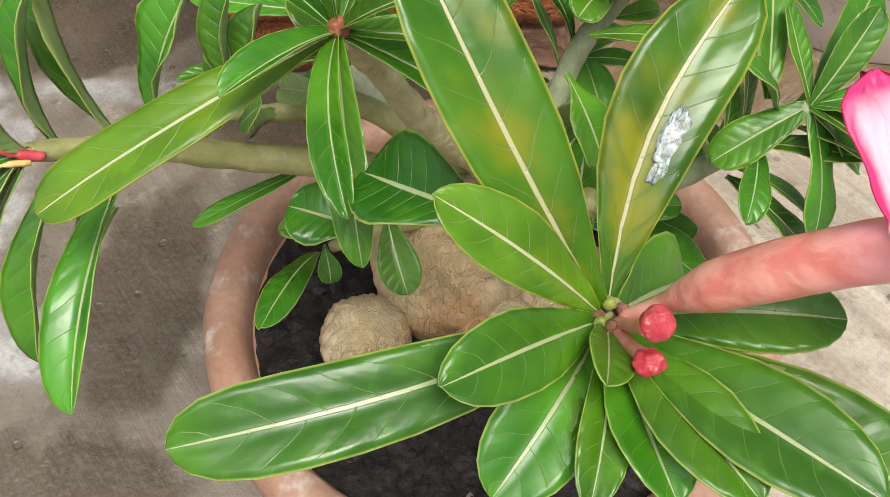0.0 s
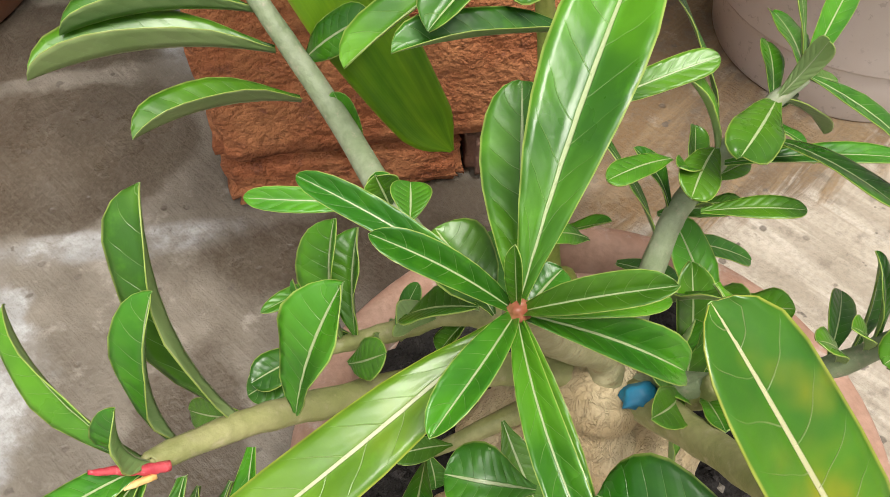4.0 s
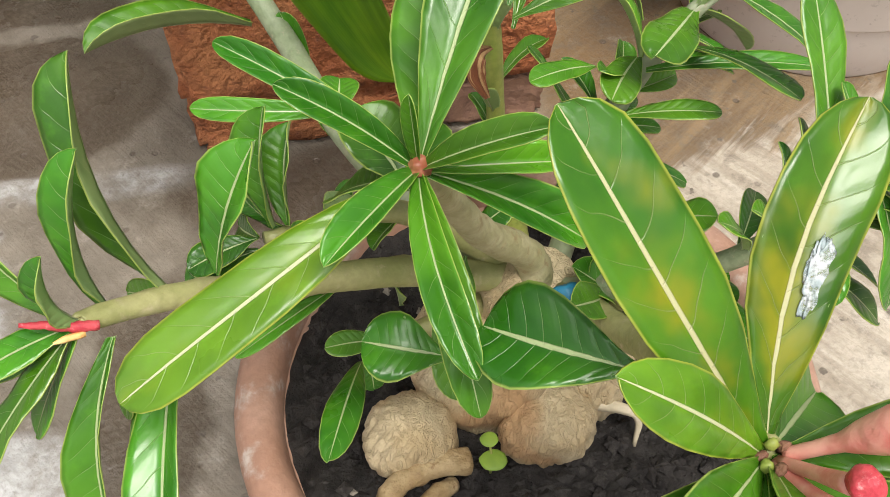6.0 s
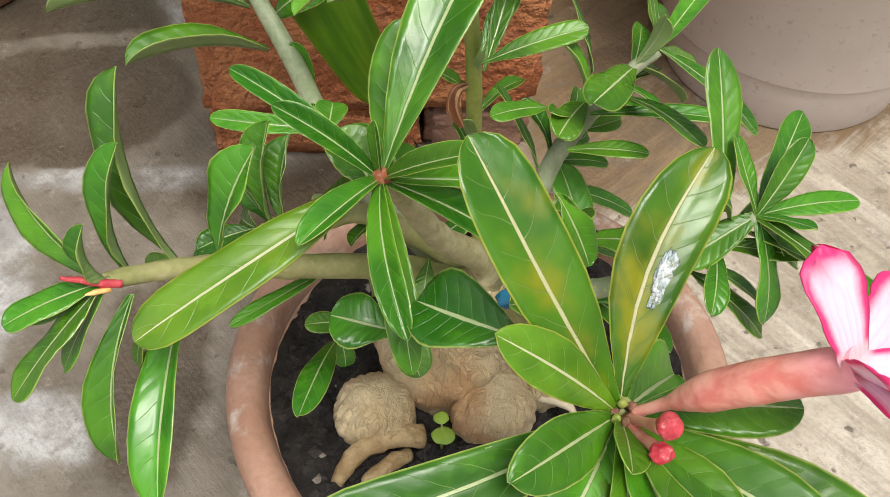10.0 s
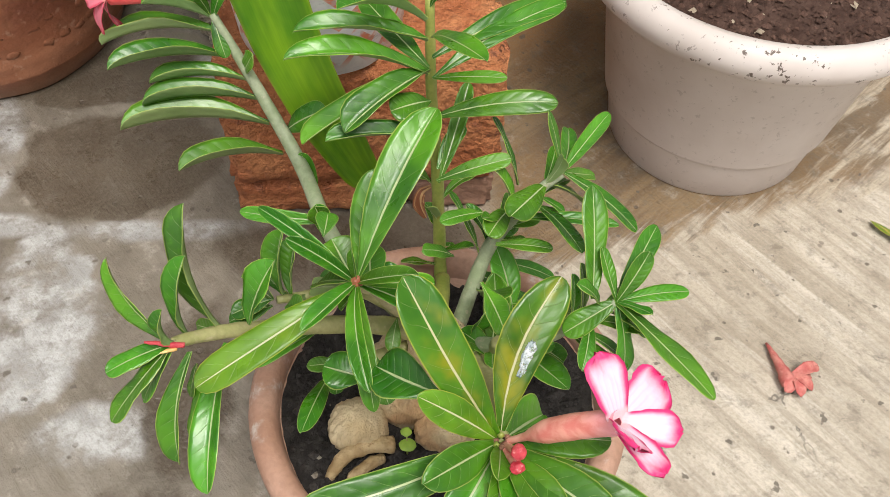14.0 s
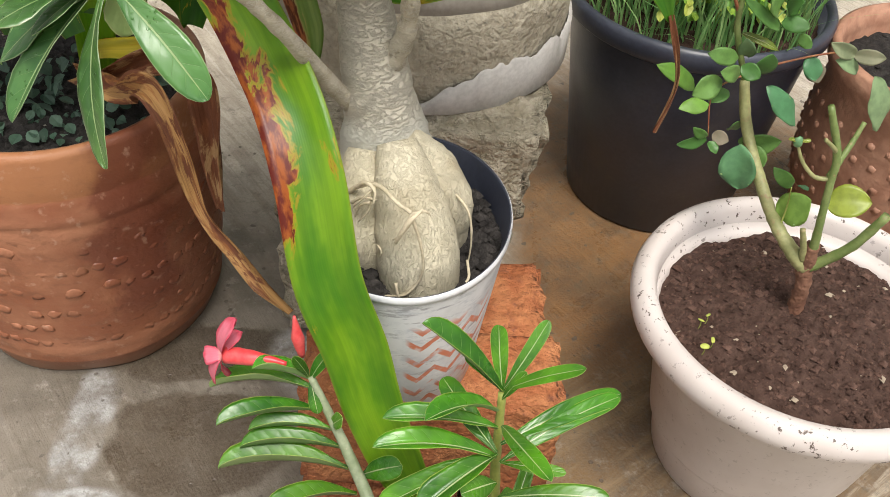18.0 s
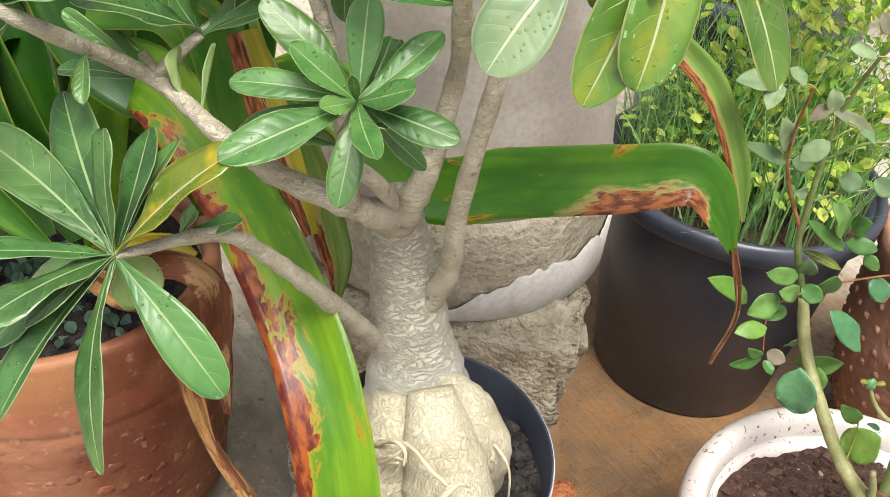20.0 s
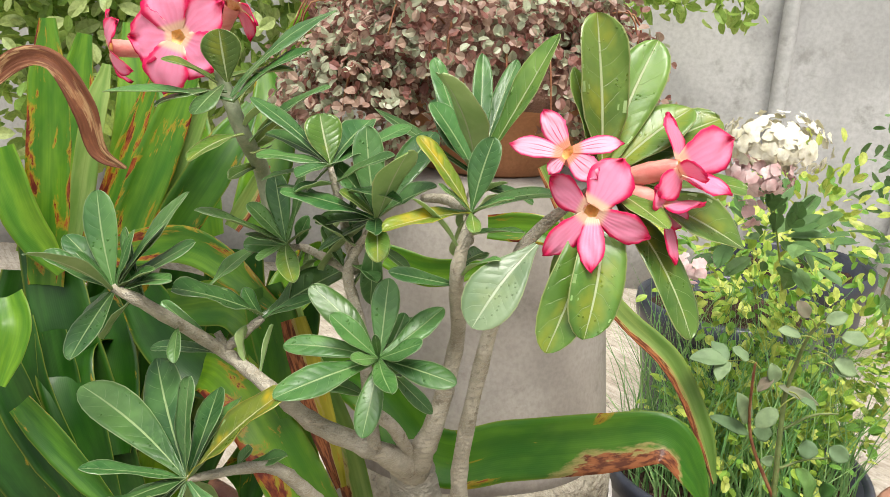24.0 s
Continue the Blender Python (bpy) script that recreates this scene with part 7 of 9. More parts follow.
leaf(stem_left_back, (-0.139, 0.490, 0.288), (-0.219, 0.450, 0.312), 0.0202, Vector((0.05, 0.30, 0.95)), .07, 0, LEAF, 1.35, outline=PADDLE)
leaf(stem_left_back, (-0.123, 0.480, 0.272), (-0.198, 0.470, 0.279), 0.0168, Vector((0.05, 0.30, 0.95)), .07, 0, LEAF, 1.35, outline=PADDLE)
leaf(stem_left_back, (-0.115, 0.470, 0.260), (-0.205, 0.460, 0.265), 0.0186, Vector((0.05, 0.30, 0.95)), .07, 0, LEAF, 1.35, outline=PADDLE)
leaf(stem_left_back, (-0.108, 0.460, 0.242), (-0.223, 0.447, 0.251), 0.0235, Vector((0.05, 0.30, 0.95)), .07, 0, LEAF, 1.35, outline=PADDLE)
leaf(stem_left_back, (-0.099, 0.450, 0.217), (-0.176, 0.413, 0.239), 0.0202, Vector((0.05, 0.30, 0.95)), .07, 0, LEAF, 1.35, outline=PADDLE)
leaf(stem_left_back, (-0.095, 0.460, 0.234), (-0.060, 0.450, 0.266), 0.0222, axis, .07, 0, LEAF, outline=NARROW)
leaf(stem_left_back, (-0.145, 0.500, 0.318), (-0.194, 0.490, 0.339), 0.0151, Vector((0.05, 0.30, 0.95)), .05, 0, LEAF, 1.35, outline=PADDLE)
leaf(stem_left_back, (-0.145, 0.500, 0.318), (-0.127, 0.500, 0.356), 0.0123, axis, .05, 0, LEAF, outline=NARROW)
leaf(stem_left_back, (-0.147, 0.500, 0.321), (-0.157, 0.490, 0.357), 0.0099, axis, .02, 0, LEAF, outline=NARROW)
leaf(stem_left_back, (-0.145, 0.500, 0.318), (-0.137, 0.480, 0.294), 0.0123, axis, .05, 0, LEAF, outline=NARROW)
leaf(stem_left_back, (-0.125, 0.480, 0.280), (-0.114, 0.466, 0.309), 0.0148, axis, .02, 0, LEAF, outline=NARROW)
leaf(stem_left_back, (-0.072, 0.420, 0.201), (-0.082, 0.430, 0.238), 0.0123, axis, .02, 0, LEAF, outline=NARROW)
leaf(stem_left_back, (-0.056, 0.370, 0.224), (-0.128, 0.380, 0.226), 0.0123, axis, .05, 0, LEAF, outline=NARROW)
leaf(stem_left_back, (-0.059, 0.360, 0.212), (-0.068, 0.370, 0.244), 0.0148, axis, .02, 0, LEAF, outline=NARROW)
leaf(stem_left_back, (-0.063, 0.360, 0.233), (-0.068, 0.360, 0.253), 0.0172, axis, .02, 0, LEAF, outline=NARROW)
axis = Vector((0, -.55, .8)).normalized()
leaf(limb_centre, (-0.142, 0.591, 0.755), (-0.199, 0.610, 0.803), 0.0242, axis, .03, 0, LEAF_BLUE)
leaf(limb_centre, (-0.142, 0.591, 0.755), (-0.180, 0.589, 0.788), 0.0187, axis, .03, 0, LEAF_BLUE)
leaf(limb_centre, (-0.142, 0.591, 0.755), (-0.140, 0.617, 0.811), 0.0220, axis, .0, 0, LEAF_BLUE)
leaf(limb_centre, (-0.142, 0.591, 0.755), (-0.097, 0.622, 0.789), 0.0198, axis, .02, 0, LEAF_BLUE)
leaf(limb_centre, (-0.142, 0.591, 0.755), (-0.109, 0.569, 0.779), 0.0187, axis, .02, 0, LEAF_BLUE)
leaf(limb_centre, (-0.142, 0.591, 0.755), (-0.082, 0.566, 0.751), 0.0220, axis, .03, 0, LEAF_BLUE)
leaf(limb_centre, (-0.142, 0.591, 0.755), (-0.099, 0.596, 0.711), 0.0132, axis, .03, 0, LEAF_BLUE)
leaf(limb_centre, (-0.142, 0.591, 0.755), (-0.126, 0.535, 0.754), 0.0165, axis, .03, 0, LEAF_BLUE)
leaf(limb_centre, (-0.142, 0.591, 0.755), (-0.147, 0.547, 0.711), 0.0198, axis, .05, 0, LEAF_BLUE)
leaf(limb_centre, (-0.142, 0.591, 0.755), (-0.209, 0.534, 0.743), 0.0264, axis, .04, 0, LEAF_BLUE)
leaf(limb_centre, (-0.142, 0.591, 0.755), (-0.220, 0.603, 0.712), 0.0220, axis, .04, 0, LEAF_BLUE)
leaf(limb_centre, (-0.142, 0.591, 0.755), (-0.216, 0.593, 0.760), 0.0198, axis, .04, 0, LEAF_BLUE)
leaf(limb_centre, (-0.142, 0.591, 0.755), (-0.159, 0.567, 0.762), 0.0143, axis, .02, 0, LEAF_BLUE)
leaf(limb_centre, (-0.142, 0.591, 0.755), (-0.143, 0.570, 0.782), 0.0066, axis, .02, 0, LEAF_BLUE)
leaf(limb_centre, (-0.142, 0.591, 0.755), (-0.123, 0.652, 0.767), 0.0132, axis, .02, 0, LEAF_BLUE)
axis = Vector((-.1, -.3, .95)).normalized()
leaf(limb_left, (-0.343, 0.586, 0.795), (-0.363, 0.609, 0.866), 0.0246, axis, .0, 0, LEAF_BLUE)
leaf(limb_left, (-0.343, 0.586, 0.795), (-0.288, 0.595, 0.873), 0.0224, axis, .02, 0, LEAF_BLUE)
leaf(limb_left, (-0.343, 0.586, 0.795), (-0.326, 0.584, 0.844), 0.0179, axis, .02, 0, LEAF_BLUE)
leaf(limb_left, (-0.343, 0.586, 0.795), (-0.303, 0.579, 0.852), 0.0168, axis, .02, 0, LEAF_BLUE)
leaf(limb_left, (-0.343, 0.586, 0.795), (-0.390, 0.611, 0.829), 0.0224, axis, .02, 0, LEAF_BLUE)
leaf(limb_left, (-0.343, 0.586, 0.795), (-0.392, 0.576, 0.823), 0.0202, axis, .03, 0, LEAF_BLUE)
leaf(limb_left, (-0.343, 0.586, 0.795), (-0.349, 0.472, 0.856), 0.0202, axis, .04, 0, LEAF_BLUE)
leaf(limb_left, (-0.343, 0.586, 0.795), (-0.362, 0.568, 0.829), 0.0112, axis, .03, 0, LEAF_BLUE)
leaf(limb_left, (-0.343, 0.586, 0.795), (-0.304, 0.565, 0.820), 0.0146, axis, .03, 0, LEAF_BLUE)
leaf(limb_left, (-0.343, 0.586, 0.795), (-0.292, 0.566, 0.815), 0.0179, axis, .04, 0, LEAF_BLUE)
leaf(limb_left, (-0.343, 0.586, 0.795), (-0.344, 0.511, 0.771), 0.0224, axis, .05, 0, LEAF_BLUE)
leaf(limb_left, (-0.343, 0.586, 0.795), (-0.375, 0.594, 0.766), 0.0202, axis, .03, 0, LEAF_BLUE)
leaf(limb_left, (-0.343, 0.586, 0.795), (-0.284, 0.596, 0.835), 0.0202, axis, .02, 0, LEAF_BLUE)
leaf(limb_left, (-0.249, 0.661, 0.757), (-0.310, 0.618, 0.790), 0.0336, axis, .03, 0, LEAF_BLUE)
leaf(limb_left, (-0.298, 0.672, 0.774), (-0.273, 0.718, 0.796), 0.0179, axis, .02, 0, LEAF_BLUE)
leaf(limb_left, (-0.250, 0.663, 0.753), (-0.187, 0.702, 0.789), 0.0392, axis, .03, 0, LEAF_BLUE)
leaf(limb_left, (-0.250, 0.663, 0.753), (-0.266, 0.664, 0.778), 0.0134, axis, .0, 0, LEAF_BLUE)
leaf(limb_left, (-0.250, 0.663, 0.753), (-0.203, 0.663, 0.775), 0.0179, axis, .03, 0, LEAF_BLUE)
leaf(limb_left, (-0.283, 0.650, 0.723), (-0.345, 0.659, 0.720), 0.0157, axis, .04, 0, LEAF_BLUE)
axis = Vector((-.4, -.2, .8)).normalized()
leaf(limb_low_left, (-0.271, 0.530, 0.675), (-0.375, 0.593, 0.711), 0.0343, axis, .03, 0, LEAF_BLUE)
leaf(limb_low_left, (-0.271, 0.530, 0.675), (-0.323, 0.612, 0.732), 0.0343, axis, .02, 0, LEAF_BLUE)
leaf(limb_low_left, (-0.271, 0.530, 0.675), (-0.273, 0.548, 0.748), 0.0264, axis, .02, 0, LEAF_BLUE)
leaf(limb_low_left, (-0.271, 0.530, 0.675), (-0.276, 0.624, 0.705), 0.0238, axis, .02, 0, LEAF_BLUE)
leaf(limb_low_left, (-0.271, 0.530, 0.675), (-0.262, 0.638, 0.691), 0.0158, axis, .02, 0, LEAF_BLUE)
leaf(limb_low_left, (-0.271, 0.530, 0.675), (-0.202, 0.542, 0.745), 0.0396, axis, .03, 0, LEAF_OLD)
leaf(limb_low_left, (-0.271, 0.530, 0.675), (-0.335, 0.496, 0.696), 0.0197, axis, .03, 0, LEAF_BLUE)
leaf(limb_low_left, (-0.271, 0.530, 0.675), (-0.325, 0.469, 0.670), 0.0329, axis, .05, 0, LEAF_BLUE)
leaf(limb_low_left, (-0.271, 0.530, 0.675), (-0.307, 0.484, 0.657), 0.0185, axis, .04, 0, LEAF_BLUE)
leaf(limb_low_left, (-0.271, 0.530, 0.675), (-0.319, 0.454, 0.610), 0.0278, axis, .06, 0, LEAF_BLUE)
leaf(limb_low_left, (-0.271, 0.530, 0.675), (-0.266, 0.449, 0.582), 0.0211, axis, .08, 0, LEAF_BLUE)
leaf(limb_low_left, (-0.271, 0.530, 0.675), (-0.201, 0.483, 0.618), 0.0290, axis, .08, 0, LEAF_BLUE)
leaf(limb_low_left, (-0.271, 0.530, 0.675), (-0.260, 0.549, 0.629), 0.0343, axis, .05, 0, LEAF_BLUE)
leaf(limb_low_left, (-0.271, 0.530, 0.675), (-0.342, 0.556, 0.619), 0.0185, axis, .05, 0, LEAF_BLUE)
leaf(limb_low_left, (-0.271, 0.530, 0.675), (-0.338, 0.494, 0.628), 0.0343, axis, .06, 0, LEAF_BLUE)
leaf(limb_low_left, (-0.242, 0.568, 0.664), (-0.206, 0.567, 0.680), 0.0158, axis, .02, 0, LEAF_BLUE)
leaf(limb_low_left, (-0.247, 0.567, 0.662), (-0.234, 0.570, 0.683), 0.0185, axis, .02, 0, LEAF_BLUE)
axis = Vector((0, -.3, .95)).normalized()
leaf(limb_top, (-0.154, 0.636, 0.853), (-0.223, 0.611, 0.876), 0.0230, axis, .03, 0, LEAF_BLUE)
leaf(limb_top, (-0.154, 0.636, 0.853), (-0.167, 0.655, 0.921), 0.0253, axis, .0, 0, LEAF_BLUE)
leaf(limb_top, (-0.154, 0.636, 0.853), (-0.128, 0.588, 0.916), 0.0345, axis, .0, 0, LEAF_PALE)
leaf(limb_top, (-0.154, 0.636, 0.853), (-0.193, 0.654, 0.892), 0.0207, axis, .02, 0, LEAF_BLUE)
leaf(limb_top, (-0.154, 0.636, 0.853), (-0.181, 0.624, 0.875), 0.0161, axis, .02, 0, LEAF_PALE)
leaf(limb_top, (-0.154, 0.636, 0.853), (-0.108, 0.632, 0.882), 0.0218, axis, .04, 0, LEAF_BLUE)
leaf(limb_top, (-0.154, 0.636, 0.853), (-0.202, 0.675, 0.794), 0.0230, axis, .05, 0, LEAF_BLUE)
leaf(limb_top, (-0.154, 0.636, 0.853), (-0.158, 0.649, 0.776), 0.0184, axis, .05, 0, LEAF_BLUE)
leaf(limb_top, (-0.154, 0.636, 0.853), (-0.146, 0.593, 0.831), 0.0190, axis, .03, 0, LEAF_PALE)
leaf(limb_top, (-0.154, 0.636, 0.853), (-0.150, 0.601, 0.849), 0.0149, axis, .02, 0, LEAF_BLUE)
leaf(limb_top, (-0.154, 0.636, 0.853), (-0.201, 0.632, 0.846), 0.0184, axis, .02, 0, LEAF_BLUE)
leaf(limb_top, (-0.154, 0.636, 0.853), (-0.117, 0.698, 0.914), 0.0299, axis, .02, 0, LEAF_BLUE)
leaf(limb_top, (-0.154, 0.636, 0.853), (-0.201, 0.643, 0.822), 0.0149, axis, .03, 0, LEAF_BLUE)
axis = Vector((-.2, -.2, .95)).normalized()
leaf(limb_back_left, (-0.239, 0.700, 0.808), (-0.306, 0.661, 0.842), 0.0207, axis, .03, 0, LEAF_BLUE)
leaf(limb_back_left, (-0.239, 0.700, 0.808), (-0.254, 0.716, 0.867), 0.0207, axis, .0, 0, LEAF_BLUE)
leaf(limb_back_left, (-0.239, 0.700, 0.808), (-0.224, 0.706, 0.874), 0.0184, axis, .0, 0, LEAF_BLUE)
leaf(limb_back_left, (-0.239, 0.700, 0.808), (-0.273, 0.701, 0.841), 0.0207, axis, .02, 0, LEAF_BLUE)
leaf(limb_back_left, (-0.239, 0.700, 0.808), (-0.216, 0.687, 0.827), 0.0161, axis, .02, 0, LEAF_BLUE)
leaf(limb_back_left, (-0.239, 0.700, 0.808), (-0.251, 0.653, 0.806), 0.0138, axis, .02, 0, LEAF_BLUE)
leaf(limb_back_left, (-0.239, 0.700, 0.808), (-0.214, 0.617, 0.801), 0.0184, axis, .05, 0, LEAF_PALE)
leaf(limb_back_left, (-0.239, 0.700, 0.808), (-0.270, 0.683, 0.819), 0.0161, axis, .02, 0, LEAF_BLUE)
axis = Vector((.1, -.2, .95)).normalized()
leaf(limb_fork, (-0.080, 0.610, 0.869), (-0.142, 0.578, 0.859), 0.0207, axis, .05, 0, LEAF_OLD)
leaf(limb_fork, (-0.080, 0.610, 0.869), (-0.067, 0.620, 0.924), 0.0230, axis, .0, 0, LEAF_BLUE)
leaf(limb_fork, (-0.080, 0.610, 0.869), (-0.050, 0.590, 0.886), 0.0149, axis, .03, 0, LEAF_BLUE)
leaf(limb_fork, (-0.080, 0.610, 0.869), (-0.104, 0.594, 0.892), 0.0138, axis, .02, 0, LEAF_BLUE)
leaf(limb_fork, (-0.080, 0.610, 0.869), (-0.123, 0.627, 0.921), 0.0207, axis, .02, 0, LEAF_OLD)
leaf(limb_fork, (-0.080, 0.610, 0.869), (-0.011, 0.669, 0.875), 0.0207, axis, .05, 0, LEAF_BLUE)
leaf(limb_fork, (-0.080, 0.610, 0.869), (-0.076, 0.584, 0.861), 0.0115, axis, .03, 0, LEAF_PALE)
leaf(limb_fork, (-0.080, 0.610, 0.869), (-0.091, 0.625, 0.830), 0.0138, axis, .03, 0, LEAF_BLUE)
leaf(limb_fork, (-0.080, 0.610, 0.869), (-0.137, 0.636, 0.855), 0.0161, axis, .03, 0, LEAF_BLUE)
axis = Vector((0, -.2, .95)).normalized()
leaf(limb_rear, (-0.190, 0.632, 0.893), (-0.257, 0.652, 0.938), 0.0184, axis, .02, 0, LEAF_BLUE)
leaf(limb_rear, (-0.190, 0.632, 0.893), (-0.202, 0.648, 0.929), 0.0299, axis, .0, 0, LEAF_PALE)
leaf(limb_rear, (-0.190, 0.632, 0.893), (-0.168, 0.689, 0.920), 0.0253, axis, .02, 0, LEAF_BLUE)
leaf(limb_rear, (-0.190, 0.632, 0.893), (-0.248, 0.634, 0.898), 0.0184, axis, .02, 0, LEAF_BLUE)
leaf(limb_rear, (-0.190, 0.632, 0.893), (-0.249, 0.671, 0.908), 0.0184, axis, .02, 0, LEAF_BLUE)
leaf(limb_rear, (-0.190, 0.632, 0.893), (-0.211, 0.607, 0.887), 0.0161, axis, .02, 0, LEAF_BLUE)
leaf(limb_rear, (-0.190, 0.632, 0.893), (-0.213, 0.641, 0.865), 0.0138, axis, .02, 0, LEAF_BLUE)
leaf(limb_rear, (-0.190, 0.632, 0.893), (-0.138, 0.710, 0.916), 0.0184, axis, .02, 0, LEAF_BLUE)
leaf(limb_rear, (-0.190, 0.632, 0.893), (-0.249, 0.655, 0.873), 0.0138, axis, .02, 0, LEAF_BLUE)
leaf(limb_rear, (-0.190, 0.632, 0.893), (-0.171, 0.658, 0.901), 0.0184, axis, .02, 0, LEAF_BLUE)
axis = Vector((.1, -.2, .95)).normalized()
# its sheen from the sky is painted in by the paler material
leaf(limb_rear_right, (-0.080, 0.707, 0.877), (-0.110, 0.638, 0.966), 0.0396, axis, .05, 0, LEAF_GREY)
leaf(limb_rear_right, (-0.080, 0.707, 0.877), (-0.120, 0.755, 0.935), 0.0330, axis, .02, 0, LEAF_BLUE)
leaf(limb_rear_right, (-0.080, 0.707, 0.877), (-0.083, 0.765, 0.973), 0.0176, axis, .02, 0, LEAF_BLUE)
leaf(limb_rear_right, (-0.080, 0.707, 0.877), (-0.124, 0.762, 0.969), 0.0220, axis, .02, 0, LEAF_BLUE)
leaf(limb_rear_right, (-0.080, 0.707, 0.877), (-0.020, 0.723, 0.996), 0.0264, axis, .02, 0, LEAF_PALE)
leaf(limb_rear_right, (-0.080, 0.707, 0.877), (-0.052, 0.787, 0.969), 0.0176, axis, .02, 0, LEAF_BLUE)
leaf(limb_rear_right, (-0.080, 0.707, 0.877), (-0.172, 0.737, 0.924), 0.0165, axis, .02, 0, LEAF_BLUE)
leaf(limb_rear_right, (-0.080, 0.707, 0.877), (-0.122, 0.721, 0.934), 0.0330, axis, .02, 0, LEAF_BLUE)
axis = Vector((.2, -.35, .9)).normalized()
leaf(limb_flower, (0.014, 0.623, 0.896), (-0.000, 0.641, 1.016), 0.0475, axis, .0, 0, LEAF_PALE)
leaf(limb_flower, (0.014, 0.623, 0.896), (0.052, 0.675, 0.998), 0.0400, axis, .0, 0, LEAF_PALE)
leaf(limb_flower, (0.014, 0.623, 0.896), (-0.013, 0.635, 0.977), 0.0213, axis, .0, 0, LEAF_PALE)
leaf(limb_flower, (0.014, 0.623, 0.896), (0.079, 0.653, 0.951), 0.0375, axis, .02, 0, LEAF_PALE)
leaf(limb_flower, (0.014, 0.623, 0.896), (0.103, 0.662, 0.943), 0.0425, axis, .03, 0, LEAF_PALE)
leaf(limb_flower, (0.014, 0.623, 0.896), (0.120, 0.607, 0.856), 0.0525, axis, .05, 0, LEAF_PALE)
leaf(limb_flower, (0.014, 0.623, 0.896), (0.057, 0.569, 0.878), 0.0250, axis, .03, 0, LEAF_PALE)
leaf(limb_flower, (0.014, 0.623, 0.896), (0.083, 0.568, 0.799), 0.0375, axis, .06, 0, LEAF_PALE)
leaf(limb_flower, (0.014, 0.623, 0.896), (0.006, 0.553, 0.798), 0.0400, axis, .08, 0, LEAF_PALE)
leaf(limb_flower, (0.014, 0.623, 0.896), (-0.020, 0.558, 0.783), 0.0375, axis, .08, 0, LEAF_PALE)
leaf(limb_flower, (0.014, 0.623, 0.896), (-0.011, 0.640, 0.803), 0.0250, axis, .05, 0, LEAF_PALE)
leaf(limb_flower, (-0.031, 0.588, 0.854), (-0.073, 0.550, 0.801), 0.0400, axis, .06, 0, LEAF_GREY)
leaf(limb_flower, (0.014, 0.623, 0.896), (0.131, 0.660, 0.892), 0.0312, axis, .03, 0, LEAF_PALE)
leaf(limb_flower, (0.014, 0.623, 0.896), (0.033, 0.692, 0.952), 0.0375, axis, .03, 0, LEAF_PALE)
axis = Vector((-.1, -.2, .95)).normalized()
leaf(limb_back_flower, (-0.280, 0.682, 0.930), (-0.385, 0.677, 0.930), 0.0161, axis, .04, 0, LEAF_BLUE)
leaf(limb_back_flower, (-0.285, 0.686, 0.944), (-0.289, 0.677, 0.986), 0.0322, axis, .0, 0, LEAF_PALE)
leaf(limb_back_flower, (-0.269, 0.675, 0.905), (-0.306, 0.647, 0.885), 0.0253, axis, .08, 0, LEAF_PALE)
leaf(limb_back_flower, (-0.288, 0.685, 0.942), (-0.304, 0.657, 0.921), 0.0253, axis, .05, 0, LEAF_BLUE)
leaf(limb_back_flower, (-0.282, 0.683, 0.933), (-0.207, 0.728, 1.006), 0.0230, axis, .06, 0, LEAF_BLUE)
leaf(limb_back_flower, (-0.280, 0.682, 0.929), (-0.219, 0.698, 0.974), 0.0207, axis, .06, 0, LEAF_BLUE)
leaf(limb_back_flower, (-0.264, 0.674, 0.899), (-0.203, 0.691, 0.946), 0.0172, axis, .06, 0, LEAF_BLUE)
leaf(limb_back_flower, (-0.285, 0.684, 0.937), (-0.343, 0.677, 0.923), 0.0184, axis, .06, 0, LEAF_BLUE)
leaf(limb_back_flower, (-0.261, 0.672, 0.890), (-0.245, 0.654, 0.898), 0.0184, axis, .02, 0, LEAF_PALE)

strap(stem_tall, [(0.0209, 0.4000, 0.2279), (0.0127, 0.3900, 0.2327), (0.0104, 0.3850, 0.2242), (0.0161, 0.3800, 0.2129)], 0.010, (0.2, -0.8, 0.5), DRY, (0.2, 0.8, 1.0, 0.3), 0.6, name="dried_leaf", label="curled orange-brown dried leaf")
sb, st = Vector((0.044, 0.137, 0.309)), Vector((0.080, 0.204, 0.371))
sd = (st - sb).normalized()
sn = Vector((0.1, -0.45, 0.9))
sn = (sn - sd * sn.dot(sd)).normalized()
part("white_splash", lump(sb + (st - sb) * 0.50 + sn * 0.0046 - sd.cross(sn) * 0.0030, (0.0032, 0.0006, 0.0100), 4, 0.6, 4, 2.2, Matrix((sd.cross(sn), sn, sd)).transposed()), DROPPING, stem_b, "dried white splash on a leaf")

# ---- lily with long strap leaves in the large pot ----
lily = thing("crinum_lily", (PT[0], PT[1], 0.29), "large strap-leaved lily with rust-spotted arching leaves", "plant")
CR = (-0.44, 0.90, 0.36)
strap(lily, [CR, (-0.40, 0.85, 0.58), (-0.33, 0.78, 0.655), (-0.245, 0.705, 0.608), (-0.181, 0.620, 0.555), (-0.150, 0.562, 0.503), (-0.131, 0.522, 0.425), (-0.106, 0.503, 0.361), (-0.089, 0.488, 0.305), (-0.065, 0.472, 0.245), (-0.035, 0.460, 0.182), (-0.020, 0.457, 0.158)],
      0.058, (0.10, -0.85, 0.35), STRAP_LONG, (0.7, 1.0, 1.0, 1.0, 1.0, 1.0, 1.0, 0.98, 0.92, 0.82, 0.56, 0.05), 0.3, wave=0.0015, label="long drooping green leaf with rust-red blotches")
